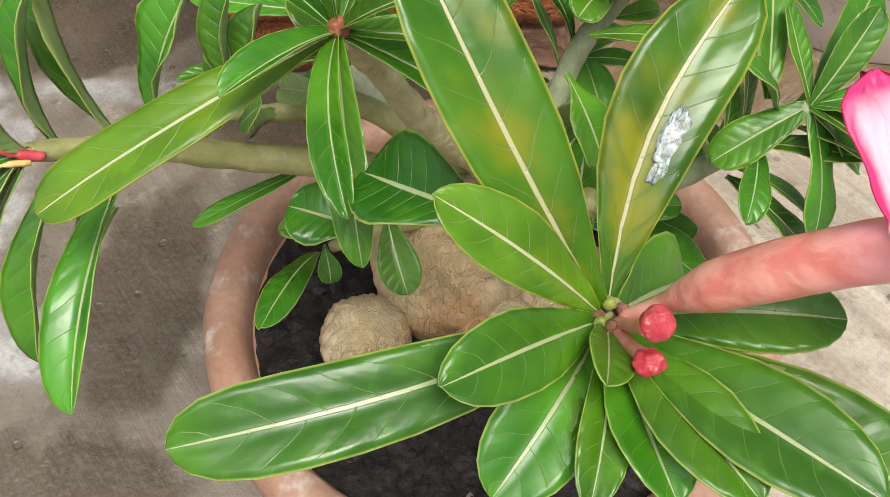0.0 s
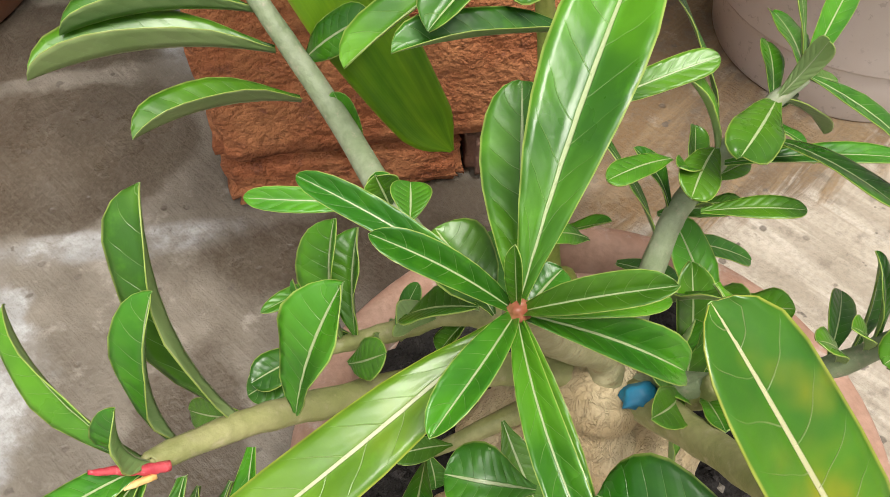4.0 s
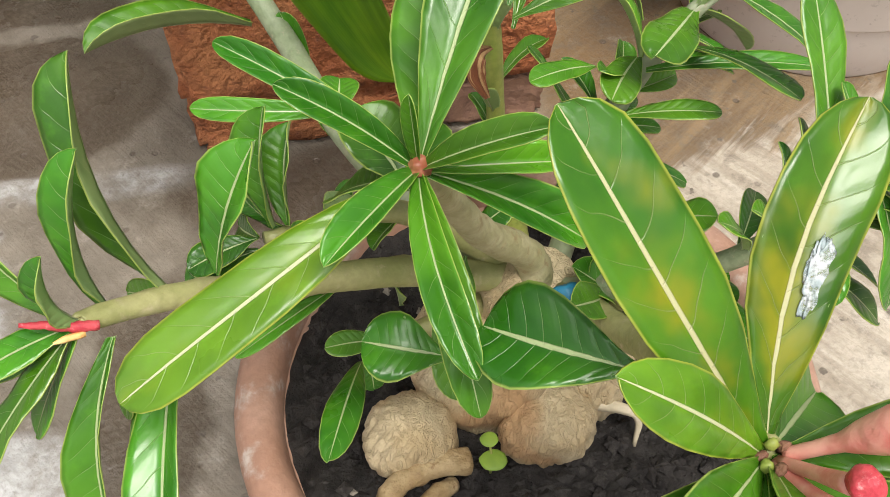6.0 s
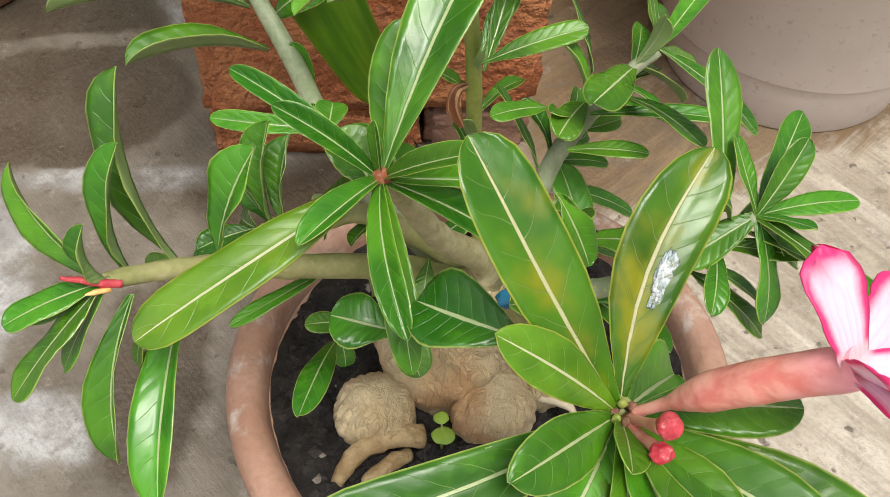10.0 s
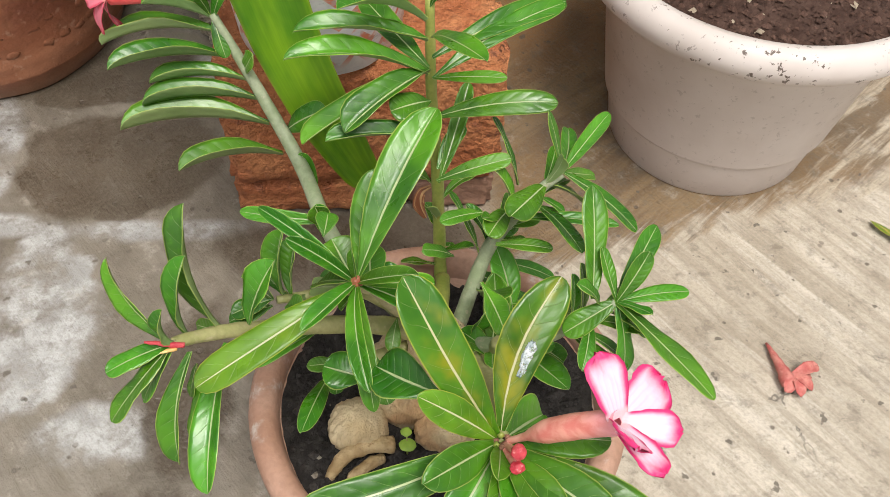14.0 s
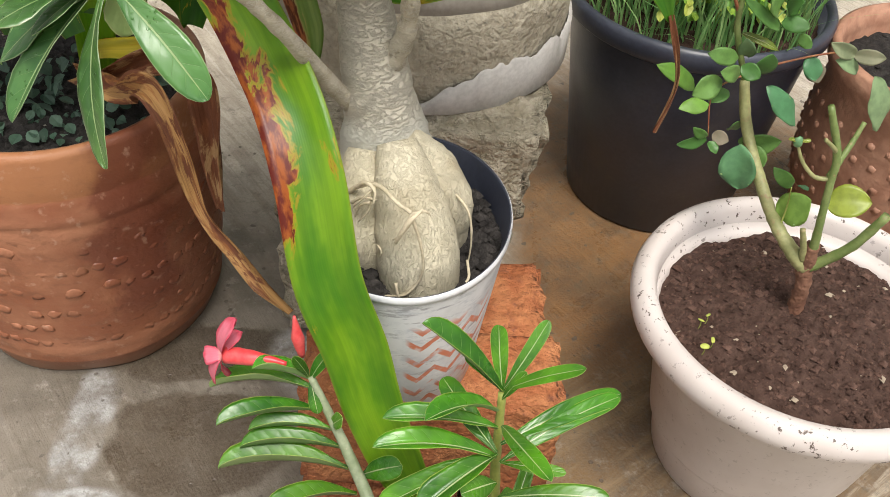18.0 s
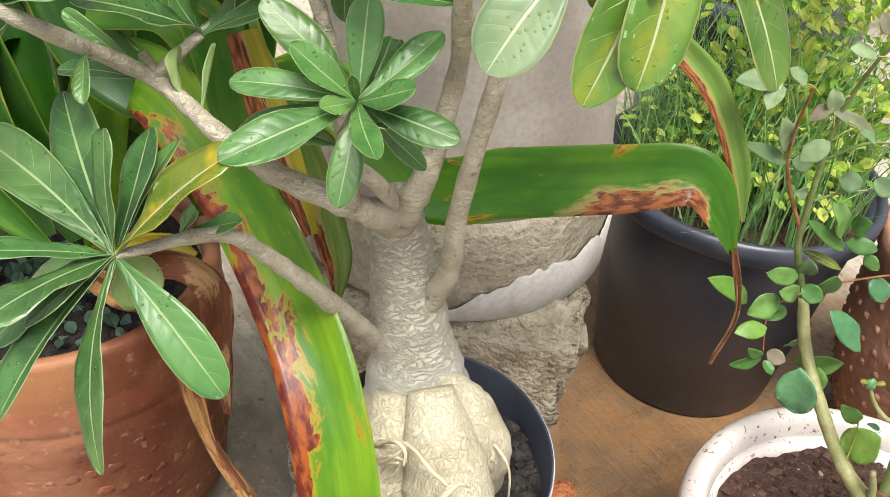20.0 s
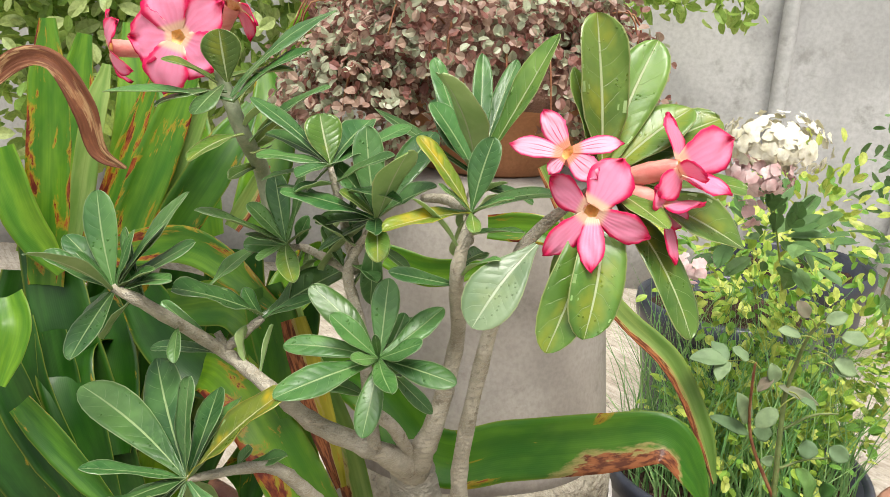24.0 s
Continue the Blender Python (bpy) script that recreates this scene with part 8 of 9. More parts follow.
strap(lily, [(-0.40, 0.92, 0.50), (-0.2814, 0.8000, 0.7100), (-0.2440, 0.7700, 0.6800), (-0.1978, 0.7400, 0.6159), (-0.1705, 0.7300, 0.5361), (-0.1673, 0.7250, 0.4819)], 0.036, (0.2, -0.9, 0.3), STRAP_RUST, (0.8, 1, 1, 0.9, 0.75, 0.1), 0.3, label="yellow dying leaf with brown streaks")
strap(lily, [(-0.36, 0.95, 0.42), (-0.22, 0.86, 0.62), (-0.1085, 0.8000, 0.5653), (-0.0295, 0.7900, 0.5824), (0.0544, 0.7750, 0.6055), (0.1146, 0.7650, 0.6203), (0.1443, 0.7550, 0.5910), (0.1616, 0.7520, 0.5573)], 0.058, (0.0, -0.85, 0.5), STRAP_TORN, (0.8, 1, 1.0, 1.05, 1.0, 0.85, 0.5, 0.12), 0.25, label="broad horizontal leaf, bent over and torn at its end")
strap(lily, [(0.1601, 0.7520, 0.5630), (0.1750, 0.7500, 0.5237), (0.1811, 0.7480, 0.4874), (0.1701, 0.7450, 0.4373)], 0.008, (0.3, -0.85, 0.2), DRY, (0.9, 0.8, 0.7, 0.2), 0.5, name="dry_tip", label="shrivelled dry leaf tip", twist=120)
strap(lily, [(-0.02, 0.86, 0.86), (0.0565, 0.8400, 0.7347), (0.1226, 0.8200, 0.6777), (0.1577, 0.8000, 0.6158), (0.1754, 0.7900, 0.5648)], 0.026, (0.4, -0.85, 0.3), STRAP_RUST, (0.5, 0.8, 1.0, 0.8, 0.15), 0.5, label="narrow leaf end, half dried to brown")
strap(lily, [(-0.45, 0.86, 0.385), (-0.384, 0.800, 0.413), (-0.343, 0.760, 0.442), (-0.319, 0.735, 0.437), (-0.300, 0.715, 0.401), (-0.277, 0.690, 0.339), (-0.240, 0.650, 0.328), (-0.209, 0.620, 0.312), (-0.1785, 0.602, 0.293)], 0.023, (0.45, -0.75, 0.4), DRY_TAN, (0.9, 1.3, 1.2, 1.1, 0.9, 0.7, 0.65, 0.6, 0.15), 0.9, label="papery tan dried leaf hanging over the pot rim", twist=60, wave=0.006)
strap(lily, [(-0.42, 0.86, 0.38), (-0.345, 0.825, 0.435), (-0.303, 0.815, 0.425), (-0.292, 0.810, 0.390), (-0.290, 0.800, 0.327), (-0.288, 0.790, 0.258)], 0.036, (0.2, -0.85, 0.3), DRY, (0.7, 0.9, 1.0, 0.9, 0.7, 0.35), 0.9, label="dark brown dried leaf hanging beside the pot", twist=40, wave=0.008)
strap(lily, [(-0.46, 0.90, 0.385), (-0.418, 0.870, 0.412), (-0.389, 0.860, 0.421), (-0.351, 0.855, 0.429), (-0.326, 0.850, 0.424)], 0.024, (0.1, -0.8, 0.6), STRAP_YELLOW, (0.7, 0.9, 1.0, 0.9, 0.25), 0.3, label="yellow dying leaf lying over the soil")
for base, mid, tip, w, mt in (
        ((-0.524, 0.84, 0.703), (-0.521, 0.86, 0.852), (-0.527, 0.88, 0.974), 0.046, STRAP_SPOT),
        ((-0.545, 0.94, 0.693), (-0.522, 0.96, 0.847), (-0.51, 0.98, 0.921), 0.030, STRAP_LIGHT),
        ((-0.518, 0.9, 0.691), (-0.475, 0.92, 0.812), (-0.438, 0.95, 0.93), 0.026, STRAP_SPOT),
        ((-0.457, 0.86, 0.725), (-0.417, 0.87, 0.83), (-0.381, 0.9, 0.941), 0.044, STRAP_SPOT),
        # this leaf's whitish sheen is put into its pale colour
        ((-0.411, 0.87, 0.762), (-0.39, 0.88, 0.841), (-0.369, 0.9, 0.905), 0.024, STRAP_LIGHT),
        ((-0.399, 0.84, 0.756), (-0.353, 0.85, 0.83), (-0.322, 0.9, 0.897), 0.046, STRAP_MID),
        ((-0.327, 0.84, 0.779), (-0.31, 0.85, 0.811), (-0.296, 0.86, 0.843), 0.020, STRAP_RUST),
        ((-0.44, 0.8, 0.756), (-0.345, 0.77, 0.778), (-0.253, 0.72, 0.742), 0.036, STRAP_SPOT),
        # the low leaves take darker greens, so the clump's shade is in their colour
        ((-0.507, 0.74, 0.616), (-0.462, 0.73, 0.572), (-0.408, 0.72, 0.522), 0.030, STRAP_MID),
        ((-0.502, 0.8, 0.669), (-0.486, 0.79, 0.589), (-0.471, 0.78, 0.477), 0.040, STRAP_SHADE),
        ((-0.267, 0.73, 0.757), (-0.248, 0.72, 0.705), (-0.238, 0.71, 0.639), 0.046, STRAP_MID),
        ((-0.232, 0.7, 0.74), (-0.212, 0.69, 0.681), (-0.182, 0.68, 0.59), 0.028, STRAP_BROKEN),
        ((-0.266, 0.74, 0.605), (-0.25, 0.73, 0.577), (-0.232, 0.72, 0.536), 0.030, STRAP_MID),
        ((-0.4963, 0.9200, 0.6395), (-0.4877, 0.8000, 0.6280), (-0.4287, 0.7600, 0.4997), 0.060, STRAP_SHADE),
        ((-0.5379, 0.8000, 0.6798), (-0.5152, 0.7800, 0.6030), (-0.4522, 0.7600, 0.5040), 0.045, STRAP_SHADE),
        ((-0.4314, 0.8600, 0.6924), (-0.3683, 0.8000, 0.6568), (-0.3044, 0.7800, 0.6215), 0.060, STRAP_SHADE),
        ((-0.4993, 0.9000, 0.6736), (-0.4571, 0.8400, 0.6201), (-0.4348, 0.8000, 0.5357), 0.060, STRAP_SHADE),
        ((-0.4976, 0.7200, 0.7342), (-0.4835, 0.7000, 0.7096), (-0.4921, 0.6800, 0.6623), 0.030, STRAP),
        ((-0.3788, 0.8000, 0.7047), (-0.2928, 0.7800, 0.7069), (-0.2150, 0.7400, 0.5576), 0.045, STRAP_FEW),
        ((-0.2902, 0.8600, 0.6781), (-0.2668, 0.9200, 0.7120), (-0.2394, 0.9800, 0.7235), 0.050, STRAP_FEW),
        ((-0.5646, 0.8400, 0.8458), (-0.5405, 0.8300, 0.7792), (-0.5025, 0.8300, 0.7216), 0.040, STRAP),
        ((-0.5336, 0.8600, 0.7477), (-0.4849, 0.8200, 0.6261), (-0.4156, 0.8000, 0.4700), 0.065, STRAP_SHADE),
        ((-0.5356, 0.7600, 0.6590), (-0.5065, 0.7500, 0.5932), (-0.4547, 0.7400, 0.5093), 0.040, STRAP_SHADE),
        ((-0.5997, 0.8400, 0.5543), (-0.5659, 0.8300, 0.5075), (-0.5264, 0.8200, 0.4469), 0.070, STRAP_SHADE),
        # five dark backing leaves, added where only shade shows between the others
        ((-0.5590, 0.8800, 0.7018), (-0.5684, 0.8600, 0.6023), (-0.5900, 0.8400, 0.4284), 0.075, STRAP_SHADE),
        ((-0.4023, 0.9200, 0.7015), (-0.4172, 0.9000, 0.5984), (-0.4339, 0.8800, 0.4491), 0.070, STRAP_SHADE),
        ((-0.3495, 0.9400, 0.7264), (-0.3576, 0.9200, 0.6091), (-0.4010, 0.9000, 0.4255), 0.075, STRAP_SHADE),
        ((-0.2885, 0.9600, 0.6979), (-0.2961, 0.9400, 0.5919), (-0.3314, 0.9200, 0.4203), 0.070, STRAP_SHADE),
        ((-0.4831, 0.9600, 0.7107), (-0.5115, 0.9500, 0.5841), (-0.5400, 0.9300, 0.3941), 0.075, STRAP_SHADE),
        ((-0.3919, 0.9500, 0.7340), (-0.4266, 1.0000, 0.8417), (-0.4622, 1.0500, 0.9405), 0.060, STRAP_FEW),
        ((-0.6208, 1.0000, 0.6817), (-0.5792, 1.0200, 0.8284), (-0.5657, 1.0500, 0.9476), 0.050, STRAP_FEW),
        ((-0.3391, 0.9500, 0.7513), (-0.3259, 1.0000, 0.8352), (-0.3456, 1.0500, 0.9210), 0.055, STRAP_FEW),
        ((-0.5115, 0.9800, 0.7169), (-0.4946, 1.0200, 0.8612), (-0.5137, 1.0600, 0.9635), 0.045, STRAP),
        ((-0.3675, 1.3000, 0.9151), (-0.3269, 1.3000, 0.9657), (-0.3043, 1.3000, 1.0449), 0.070, STRAP),
        ((-0.0684, 0.8600, 0.7944), (-0.0170, 0.8500, 0.7978), (0.0244, 0.8500, 0.7802), 0.030, STRAP_SPOT),
        ((-0.1693, 0.8400, 0.7624), (-0.1223, 0.8400, 0.7479), (-0.0654, 0.8400, 0.7583), 0.030, STRAP)):
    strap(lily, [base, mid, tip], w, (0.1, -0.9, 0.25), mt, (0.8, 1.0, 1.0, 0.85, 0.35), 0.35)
strap(lily, [(-0.5257, 0.7400, 0.9159), (-0.4929, 0.7500, 0.9443), (-0.4595, 0.7500, 0.9439), (-0.4333, 0.7500, 0.9056), (-0.4221, 0.7500, 0.8680), (-0.3981, 0.7500, 0.8530)], 0.018, (0.6, -0.7, 0.4), DRY, (0.9, 1.1, 1.0, 1.2, 0.9, 0.1), 0.5, label="curled brown dry leaf", twist=50)

sprouts = thing("small_sprouts", (PT[0], PT[1], 0.34), "low bluish green sprouts on the soil of the large pot", "plant")
foliage("leaves", sprouts, [((PT[0], PT[1] - 0.03, 0.345), (0.14, 0.10, 0.012), 1.0)], 170, 0.018, small_leaf_material("sprout_leaf", (0.06, 0.12, 0.08), (0.12, 0.20, 0.14)), 91, 1.3, "", 0.0)

# ---- rose bush in the white pot ----
bush = thing("rose_bush", (0.365, 0.692, 0.245), "young rose bush with small rounded leaves", "plant")
part("stump", tube([(0.366, 0.700, 0.236), (0.3635, 0.700, 0.262), (0.361, 0.700, 0.284), (0.357, 0.704, 0.309), (0.356, 0.702, 0.338)], [0.0098, 0.0085, 0.0080, 0.0090, 0.0072], 12, 6, 0.35, 3), WOODY, bush, "brown woody base, cut off above")
for pts, rad, mt in (
        ([(0.357, 0.704, 0.306), (0.342, 0.710, 0.319), (0.325, 0.725, 0.336), (0.317, 0.755, 0.346), (0.309, 0.785, 0.362), (0.300, 0.820, 0.383), (0.290, 0.835, 0.413), (0.284, 0.848, 0.443)], [0.0095, 0.0085, 0.0072, 0.0068, 0.0066, 0.0064, 0.0062, 0.0055], CANE_TAN),
        ([(0.284, 0.848, 0.443), (0.260, 0.850, 0.502), (0.255, 0.850, 0.548), (0.252, 0.850, 0.598), (0.251, 0.850, 0.642), (0.253, 0.840, 0.680), (0.255, 0.820, 0.721), (0.270, 0.800, 0.757)], [0.0034, 0.0034, 0.0030, 0.0028, 0.0024, 0.0020, 0.0016, 0.0010], CANE),
        ([(0.255, 0.850, 0.523), (0.229, 0.850, 0.573), (0.219, 0.850, 0.606), (0.208, 0.825, 0.657), (0.200, 0.800, 0.693)], [0.0020, 0.0017, 0.0015, 0.0014, 0.0012], STEM_RED),
        ([(0.255, 0.850, 0.555), (0.283, 0.850, 0.569), (0.308, 0.850, 0.573)], [0.0016, 0.0013, 0.0008], CANE),
        ([(0.252, 0.850, 0.600), (0.282, 0.850, 0.620), (0.308, 0.850, 0.624)], [0.0016, 0.0013, 0.0008], CANE),
        ([(0.285, 0.848, 0.450), (0.319, 0.850, 0.466), (0.369, 0.840, 0.488), (0.382, 0.800, 0.500)], [0.0014, 0.0012, 0.0010, 0.0008], STEM_RED),
        ([(0.285, 0.848, 0.452), (0.250, 0.835, 0.432), (0.255, 0.825, 0.382)], [0.0012, 0.0009, 0.0008], STEM_RED),
        ([(0.356, 0.704, 0.325), (0.355, 0.700, 0.340), (0.350, 0.700, 0.375), (0.346, 0.705, 0.419), (0.343, 0.710, 0.451), (0.321, 0.715, 0.501)], [0.0052, 0.0048, 0.0040, 0.0040, 0.0040, 0.0034], CANE),
        ([(0.344, 0.708, 0.425), (0.348, 0.710, 0.442), (0.358, 0.720, 0.458), (0.367, 0.730, 0.476)], [0.0036, 0.0034, 0.0028, 0.0022], CANE),
        ([(0.360, 0.702, 0.308), (0.370, 0.700, 0.318), (0.389, 0.690, 0.352), (0.405, 0.685, 0.398)], [0.0062, 0.0058, 0.0052, 0.0046], CANE),
        ([(0.350, 0.702, 0.318), (0.344, 0.700, 0.339), (0.336, 0.700, 0.361)], [0.0040, 0.0034, 0.0028], CANE_TAN),
        ([(0.348, 0.706, 0.424), (0.338, 0.708, 0.421), (0.328, 0.710, 0.423), (0.314, 0.713, 0.437), (0.303, 0.715, 0.457)], [0.0028, 0.0024, 0.0022, 0.0020, 0.0014], CANE_TAN),
        ([(0.343, 0.710, 0.452), (0.333, 0.706, 0.462), (0.322, 0.702, 0.472)], [0.0026, 0.0022, 0.0018], CANE_TAN),
        ([(0.325, 0.727, 0.338), (0.328, 0.735, 0.362), (0.327, 0.740, 0.384)], [0.0010, 0.0008, 0.0007], STEM_GREEN)):
    part("cane", tube(pts, rad, 9, 6, 0.10, 2, 0.1), mt, bush)


def rose_leaf(b0, t0, w, normal, mt):
    """A leaf on a thin stalk, with a smaller pair below the end leaflet where it is long."""
    b0, t0 = Vector(b0), Vector(t0)
    long = (t0 - b0).length
    m = b0.lerp(t0, 0.42 if long > 0.03 else 0.2)
    part("leaf_stalk", tube([b0, b0.lerp(m, 0.5) + Vector((0, 0, 0.002)), m], [0.0009, 0.0007, 0.0006], 5, 3), STEM_GREEN, bush)
    size = (t0 - m).length
    leaf(bush, m, t0, min(size * 0.66, w * 1.15), normal, 0.06, 0, mt, 0.2, outline=OVAL)
    if long > 0.05:
        d = (t0 - b0).normalized()
        s = d.cross(normal).normalized()
        for k in (-1, 1):
            leaf(bush, m, m + (d * 0.45 + s * k * 0.8 + Vector((0, 0, 0.15 * k))) * size * 0.75, size * 0.42, normal, 0.06, 12 * k, mt, 0.2, outline=OVAL)

up = Vector((0, -0.5, 0.8)).normalized()
for b0, t0, w, mt in (
        ((0.240, 0.870, 0.413), (0.189, 0.858, 0.448), 0.022, ROSE_LEAF_NEW), ((0.256, 0.840, 0.447), (0.226, 0.828, 0.431), 0.026, ROSE_LEAF), ((0.272, 0.850, 0.426), (0.249, 0.838, 0.418), 0.018, ROSE_LEAF),
        ((0.237, 0.800, 0.439), (0.203, 0.788, 0.440), 0.018, ROSE_LEAF_NEW), ((0.253, 0.820, 0.381), (0.218, 0.808, 0.380), 0.015, ROSE_LEAF), ((0.252, 0.820, 0.384), (0.231, 0.808, 0.403), 0.012, ROSE_LEAF),
        ((0.256, 0.820, 0.379), (0.264, 0.808, 0.371), 0.012, ROSE_LEAF), ((0.261, 0.830, 0.382), (0.277, 0.818, 0.382), 0.017, ROSE_LEAF_DULL), ((0.284, 0.845, 0.379), (0.288, 0.833, 0.400), 0.016, ROSE_LEAF),
        ((0.292, 0.830, 0.375), (0.335, 0.818, 0.387), 0.027, ROSE_LEAF), ((0.283, 0.800, 0.391), (0.294, 0.788, 0.340), 0.040, ROSE_LEAF_BLUE), ((0.304, 0.820, 0.378), (0.319, 0.808, 0.353), 0.024, ROSE_LEAF),
        ((0.295, 0.810, 0.460), (0.334, 0.798, 0.421), 0.025, ROSE_LEAF_BLUE), ((0.267, 0.840, 0.473), (0.230, 0.828, 0.484), 0.019, ROSE_LEAF), ((0.269, 0.850, 0.465), (0.247, 0.838, 0.473), 0.013, ROSE_LEAF),
        ((0.280, 0.850, 0.470), (0.268, 0.838, 0.498), 0.019, ROSE_LEAF_DULL), ((0.290, 0.840, 0.454), (0.297, 0.828, 0.487), 0.027, ROSE_LEAF), ((0.274, 0.840, 0.453), (0.249, 0.828, 0.463), 0.020, ROSE_LEAF),
        ((0.269, 0.830, 0.470), (0.288, 0.818, 0.464), 0.019, ROSE_LEAF), ((0.270, 0.860, 0.492), (0.310, 0.848, 0.481), 0.010, LEAF_OLD), ((0.327, 0.740, 0.384), (0.296, 0.728, 0.416), 0.016, ROSE_LEAF),
        ((0.325, 0.740, 0.344), (0.346, 0.728, 0.378), 0.037, ROSE_LEAF_NEW), ((0.329, 0.730, 0.395), (0.334, 0.718, 0.398), 0.010, ROSE_LEAF_BLUE), ((0.374, 0.750, 0.358), (0.417, 0.738, 0.371), 0.036, LEAF_OLIVE),
        ((0.351, 0.860, 0.465), (0.365, 0.848, 0.446), 0.022, ROSE_LEAF_DULL), ((0.367, 0.800, 0.509), (0.333, 0.788, 0.527), 0.016, ROSE_LEAF_DULL), ((0.365, 0.800, 0.509), (0.393, 0.788, 0.514), 0.016, ROSE_LEAF_DULL),
        ((0.376, 0.800, 0.491), (0.344, 0.788, 0.508), 0.016, ROSE_LEAF_DULL), ((0.386, 0.780, 0.498), (0.405, 0.768, 0.441), 0.031, ROSE_LEAF_DULL), ((0.310, 0.860, 0.521), (0.319, 0.848, 0.538), 0.022, ROSE_LEAF),
        ((0.217, 0.850, 0.606), (0.198, 0.838, 0.644), 0.020, ROSE_LEAF_DULL), ((0.220, 0.850, 0.593), (0.173, 0.838, 0.615), 0.016, ROSE_LEAF_DULL), ((0.244, 0.850, 0.594), (0.220, 0.838, 0.603), 0.017, ROSE_LEAF_DULL),
        ((0.273, 0.850, 0.583), (0.290, 0.838, 0.584), 0.020, ROSE_LEAF_DULL), ((0.297, 0.850, 0.519), (0.272, 0.838, 0.564), 0.026, ROSE_LEAF), ((0.304, 0.850, 0.504), (0.254, 0.838, 0.542), 0.014, ROSE_LEAF),
        ((0.303, 0.850, 0.513), (0.329, 0.838, 0.515), 0.018, ROSE_LEAF), ((0.326, 0.850, 0.500), (0.338, 0.838, 0.492), 0.014, ROSE_LEAF), ((0.344, 0.850, 0.476), (0.356, 0.838, 0.454), 0.020, ROSE_LEAF_BLUE),
        ((0.249, 0.850, 0.565), (0.232, 0.838, 0.570), 0.012, ROSE_LEAF_DULL), ((0.305, 0.850, 0.585), (0.322, 0.838, 0.577), 0.019, ROSE_LEAF_DULL), ((0.242, 0.850, 0.650), (0.282, 0.838, 0.637), 0.012, ROSE_LEAF_DULL)):
    b0, t0 = Vector(b0), Vector(t0)
    leaf(bush, b0, t0, w, up * 0.6 + Vector((math.sin(t0[0] * 700), -0.9, math.cos(t0[2] * 900))) * 0.4, 0.07, 0, mt, 0.2, outline=OVAL)
for at in ((0.303, 0.714, 0.459),):
    part("bud_tip", lump(at, (0.005, 0.004, 0.006), 3, 0.3, 2), ROSE_LEAF_BLUE, bush, "small unfolding leaf bud")
    for k in (-1, 1):
        leaf(bush, Vector(at), Vector(at) + Vector((0.011 * k, -0.002, 0.004)), 0.004, up, 0.1, 0, LEAF_OLD, 0.3, outline=NARROW)
for b0, t0, w in (
        ((0.1996, 0.8000, 0.6926), (0.1369, 0.8000, 0.6921), 0.018), ((0.2059, 0.8000, 0.6872), (0.1758, 0.8000, 0.7072), 0.020), ((0.2300, 0.8000, 0.6892), (0.2066, 0.8000, 0.6632), 0.022),
        ((0.2547, 0.8000, 0.7208), (0.2160, 0.8000, 0.7281), 0.016), ((0.2529, 0.8000, 0.7323), (0.2299, 0.8000, 0.7592), 0.018), ((0.2546, 0.8000, 0.7382), (0.2794, 0.8000, 0.7489), 0.020),
        ((0.2566, 0.8000, 0.7093), (0.2977, 0.8000, 0.6891), 0.016), ((0.2591, 0.8000, 0.7270), (0.3022, 0.8000, 0.7248), 0.014), ((0.2427, 0.8000, 0.6603), (0.2094, 0.8000, 0.6254), 0.022),
        ((0.2364, 0.8000, 0.6658), (0.2667, 0.8000, 0.6472), 0.016), ((0.2585, 0.8000, 0.6976), (0.2951, 0.8000, 0.6889), 0.014), ((0.2265, 0.8000, 0.6589), (0.2157, 0.8000, 0.6940), 0.016)):
    rose_leaf(b0, t0, w * 1.1, up + Vector((math.sin(t0[0] * 900), -0.5 + math.cos(t0[2] * 700), 0)) * 0.6, ROSE_LEAF_DULL)

weed = thing("tiny_weed", (0.2528, 0.6374, 0.2400), "tiny green weeds sprouting in the white pot", "seedling")
for k, (wx, wy, wr) in enumerate((((0.2502, 0.6311, 0.2470)[0], (0.2502, 0.6311, 0.2470)[1], 0.0055), ((0.2606, 0.6408, 0.2470)[0], (0.2606, 0.6408, 0.2470)[1], 0.0045), ((0.2530, 0.6691, 0.2470)[0], (0.2530, 0.6691, 0.2470)[1], 0.004), ((0.2621, 0.6773, 0.2470)[0], (0.2621, 0.6773, 0.2470)[1], 0.0035))):
    part("stalk", tube([(wx, wy, 0.236), (wx + 0.001, wy, 0.243), (wx, wy, 0.250)], [0.0006, 0.0006, 0.0005], 5, 3), STEM_GREEN, weed)
    part("leaf", lump((wx, wy, 0.250), (wr, wr * 0.6, 0.0009), k, 0.15, 2, turn=Matrix.Rotation(k * 1.3, 3, "Z") @ Matrix.Rotation(0.4, 3, "X")), HERB, weed)

# ---- greens in the black pots ----
grass = thing("pot_greens", (PK[0], PK[1], 0.33), "thick tuft of grass and fresh herbs in the black pot", "plant")
rng = random.Random(31)
verts, faces = [], []
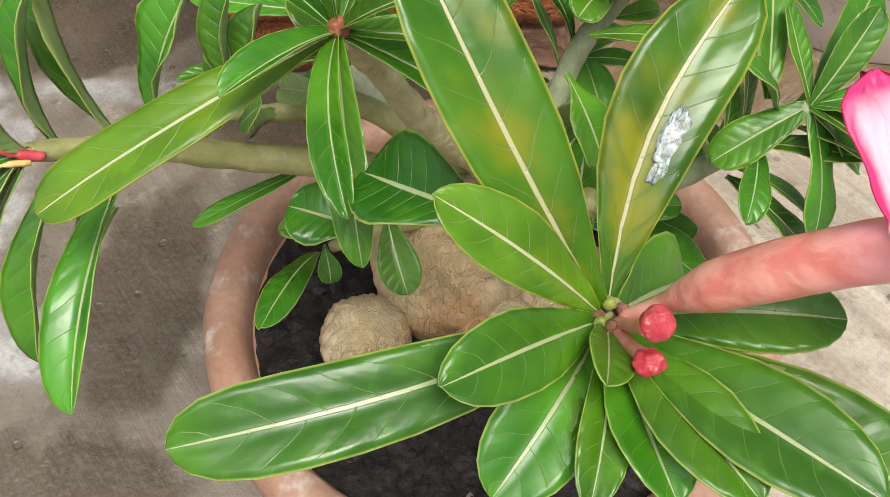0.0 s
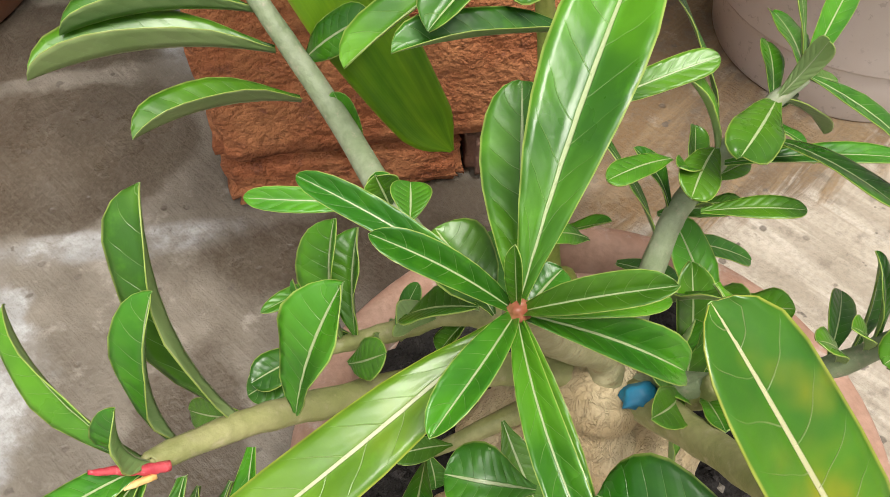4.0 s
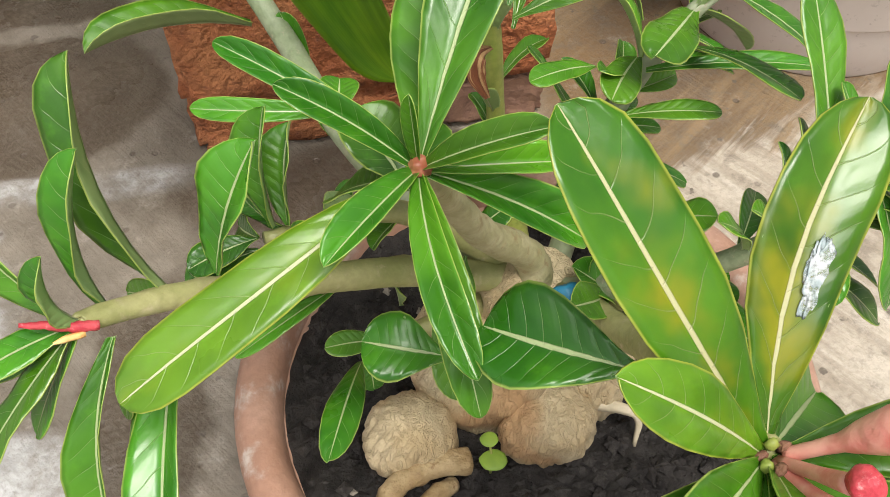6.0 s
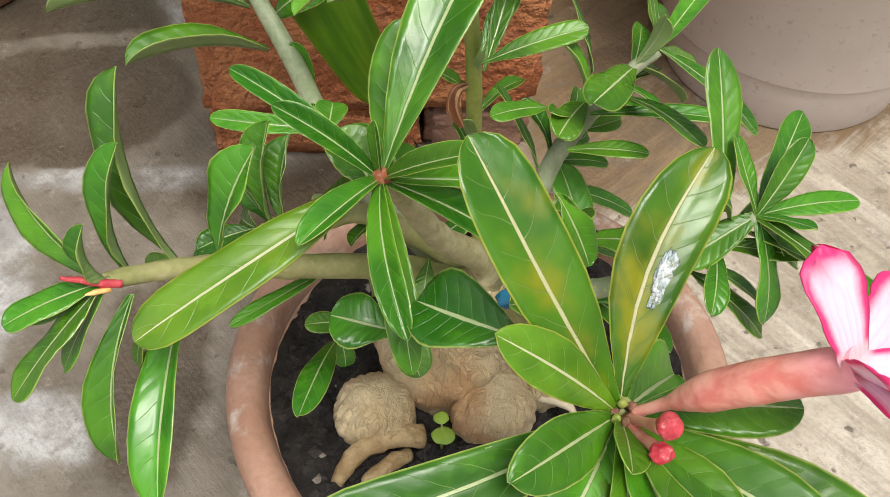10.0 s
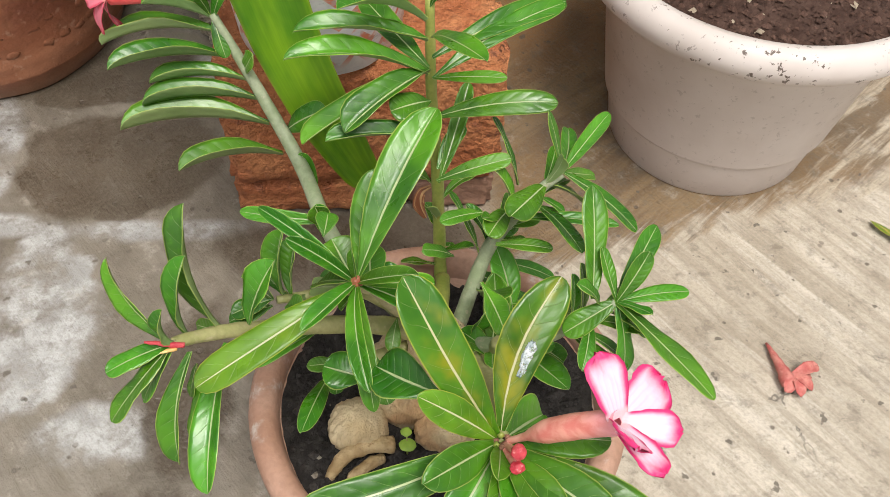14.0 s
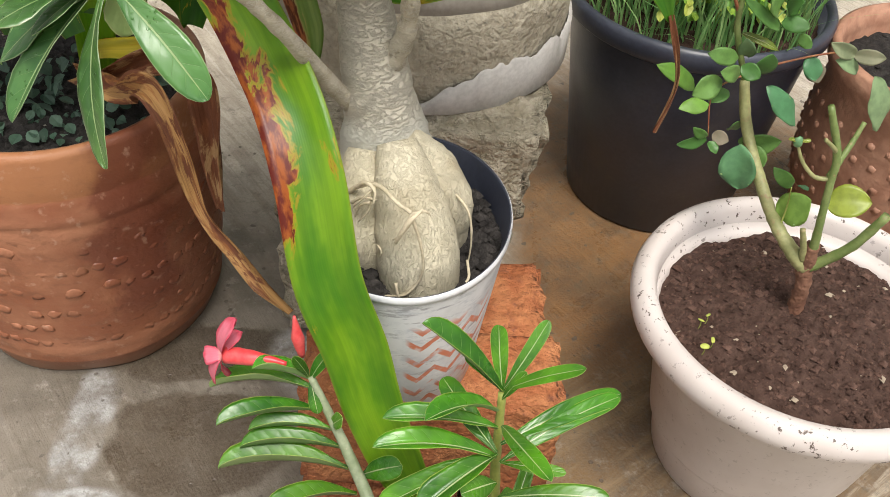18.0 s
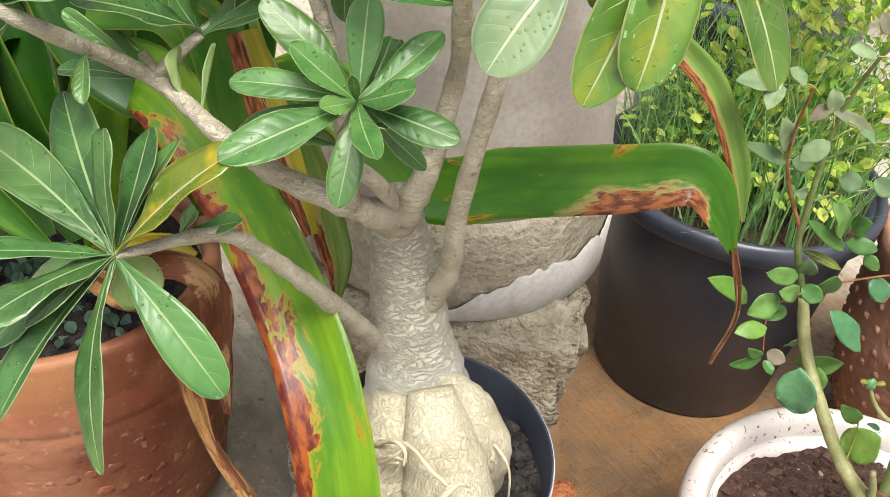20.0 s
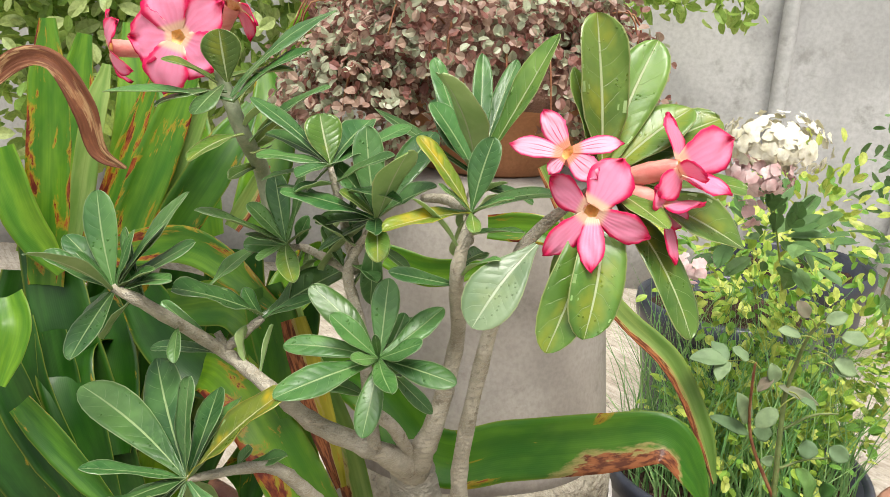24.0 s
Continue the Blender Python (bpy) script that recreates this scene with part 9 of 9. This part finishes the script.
for _ in range(650):
    a, r = rng.uniform(0, 6.283), 0.170 * math.sqrt(rng.random())
    p = Vector((PK[0] + r * math.cos(a), PK[1] + r * math.sin(a), 0.325))
    h, lean, w = rng.uniform(0.09, 0.33), Vector((rng.gauss(0, 0.05), rng.gauss(0, 0.05), 0)), rng.uniform(0.0011, 0.0024)
    s = Vector((rng.uniform(-1, 1), rng.uniform(-1, 1), 0)).normalized() * w
    i = len(verts)
    for k in range(5):
        u = k / 4
        c = p + Vector((0, 0, h * u)) + lean * u * u * 1.6
        verts += [c - s * (1 - u * 0.9), c + s * (1 - u * 0.9)]
    faces += [(i + 2 * k, i + 2 * k + 1, i + 2 * k + 3, i + 2 * k + 2) for k in range(4)]
me = bpy.data.meshes.new("grass_tuft")
me.from_pydata([tuple(v) for v in verts], [], faces)
part("grass_tuft", me, GRASS, grass, "thin upright grass blades", "stuff")
foliage("herb_leaves", grass, [((PK[0] + 0.02, PK[1] - 0.02, 0.44), (0.17, 0.14, 0.10), 0.6), ((PK[0] + 0.12, PK[1] + 0.0, 0.54), (0.14, 0.12, 0.12), 0.4), ((PK[0] + 0.02, PK[1] + 0.1, 0.60), (0.14, 0.12, 0.08), 0.2)], 1500, 0.019, HERB, 41, 1.6, "fresh yellow-green leaflets", 0.1)
behind = thing("leafy_herb", (0.62, 2.02, 0.44), "loose green herb in the farther black pot", "plant")
foliage("leaves", behind, [((0.62, 1.98, 0.60), (0.20, 0.16, 0.14), 0.5), ((0.41, 1.66, 0.58), (0.18, 0.14, 0.12), 0.5)], 420, 0.034, HERB, 43, 1.7, "", 0.1)
part("stems", tube([(0.62, 2.02, 0.42), (0.62, 2.0, 0.54), (0.61, 1.98, 0.66)], [0.006, 0.004, 0.002], 7, 5, 0.2), STEM_GREEN, behind)
cluster = thing("cream_flower_head", (0.2640, 1.0900, 0.8390), "dense head of cream florets turning blush pink", "flower")
rng = random.Random(51)
for cx, cy, cz, rr, n, mt in ((*(0.2676, 1.0800, 0.8654), 0.042, 170, CREAM_PETAL), (*(0.2499, 1.0700, 0.8313), 0.030, 80, BLUSH_PETAL), (*(0.1955, 1.0900, 0.7027), 0.020, 14, BLUSH_PETAL), (*(0.2516, 1.1000, 0.7748), 0.018, 10, BLUSH_PETAL)):
    for _ in range(n):
        v = Vector((rng.gauss(0, 1), rng.gauss(0, 1) - 0.5, rng.gauss(0, 1))).normalized()
        c = Vector((cx, cy, cz)) + Vector((v.x * rr * 1.4, v.y * rr, v.z * rr * 0.85)) * rng.uniform(0.72, 1.15)
        bm = bmesh.new()
        mid = bm.verts.new(c + v * 0.002)
        e1 = v.orthogonal().normalized()
        e2 = v.cross(e1)
        ring = []
        for k in range(12):
            a = k * math.pi / 6
            r = (0.0085 if k % 2 else 0.0072) * rng.uniform(0.8, 1.15)
            ring.append(bm.verts.new(c + (e1 * math.cos(a) + e2 * math.sin(a)) * r + v * rng.uniform(-0.001, 0.003)))
        for k in range(12):
            bm.faces.new((mid, ring[k], ring[(k + 1) % 12]))
        part("floret", bm, mt, cluster)
part("stalk", tube([(0.2736, 1.1200, 0.8268), (0.3291, 1.2400, 0.7427), (0.40, 1.32, 0.50), (0.36, 1.30, 0.33)], [0.0014, 0.0014, 0.0018, 0.002], 7, 6, 0.1), STEM_GREEN, cluster)
foliage("leaves", cluster, [((0.3035, 1.1400, 0.7347), (0.10, 0.06, 0.06), 1.0)], 70, 0.04, BUSH_DARK, 93, 1.9, "", 0.0)

# ---- shrubs by the far wall ----
for at, boxes, count, size, mt, seed, lab in (
        ((1.15, 2.7, 0), [((1.12, 2.6, 0.62), (0.16, 0.2, 0.22), 0.5), ((1.27, 2.6, 0.78), (0.14, 0.2, 0.25), 0.5), ((1.05, 2.5, 0.35), (0.3, 0.25, 0.25), 0.6)], 150, 0.055, BUSH_DARK, 61, "thin straggling green shrub by the yard wall"),
        ((-1.3, 2.9, 0), [((-1.3, 2.8, 0.95), (0.75, 0.25, 0.55), 1.0), ((-0.5, 2.85, 1.15), (0.4, 0.2, 0.3), 0.4)], 2600, 0.07, BUSH, 62, "bright yellow-green bush by the yard wall"),
        ((0.35, 3.17, 2.6), [((0.30, 2.95, 1.06), (0.34, 0.12, 0.10), 0.6), ((0.62, 2.95, 1.02), (0.10, 0.10, 0.12), 0.15)], 420, 0.05, BUSH_LIGHT, 63, "light green creeper hanging by the wall")):
    shrub = thing("shrub", at, lab, "shrub")
    for k in range(3):
        c = boxes[min(k, len(boxes) - 1)][0]
        low, half = (0.0, c[2] * 0.55) if at[2] == 0 else (at[2], c[2] + 0.6)
        part("branch", tube([(at[0] + 0.02 * k, at[1], low), ((at[0] + c[0]) / 2, (at[1] + c[1]) / 2 + 0.02 * k, half), c], [0.006, 0.005, 0.003], 7, 6, 0.2, k), STEM_GREEN, shrub)
    foliage("leaves", shrub, boxes, count, size, mt, seed, 1.8, "", 0.05, facing=True)

# ---- fallen bits on the floor ----
fallen = thing("fallen_flower", (0.3766, 0.3447, 0.0040), "withered pink flower fallen on the concrete", "fallen flower")
FP = Vector((0.3747, 0.3404, 0.0060))
part("tube", tube([(0.3612, 0.3811, 0.0040), (0.3653, 0.3556, 0.0080), (0.3680, 0.3321, 0.0100)], [0.0012, 0.005, 0.008], 8, 5, 0.3, 2), WITHERED, fallen)
for k, (dx, dy) in enumerate(((0.022, 0.004), (0.018, -0.012), (0.004, -0.020), (-0.010, -0.016), (0.028, 0.010))):
    petal(fallen, FP + Vector((0, 0, 0.003)), FP + Vector((dx, dy, 0.002 + 0.002 * k)), 0.013, (0.2, 0, 1), WITHERED, 0.5, k)
leaf_fall = thing("fallen_leaf", (0.5343, 0.5122, 0.0030), "yellow-green leaf fallen on the concrete", "leaf")
leaf(leaf_fall, (0.5497, 0.4873, 0.0040), (0.5230, 0.5350, 0.0060), 0.012, Vector((0, 0, 1)), 0.05, 20, LEAF_OLD)
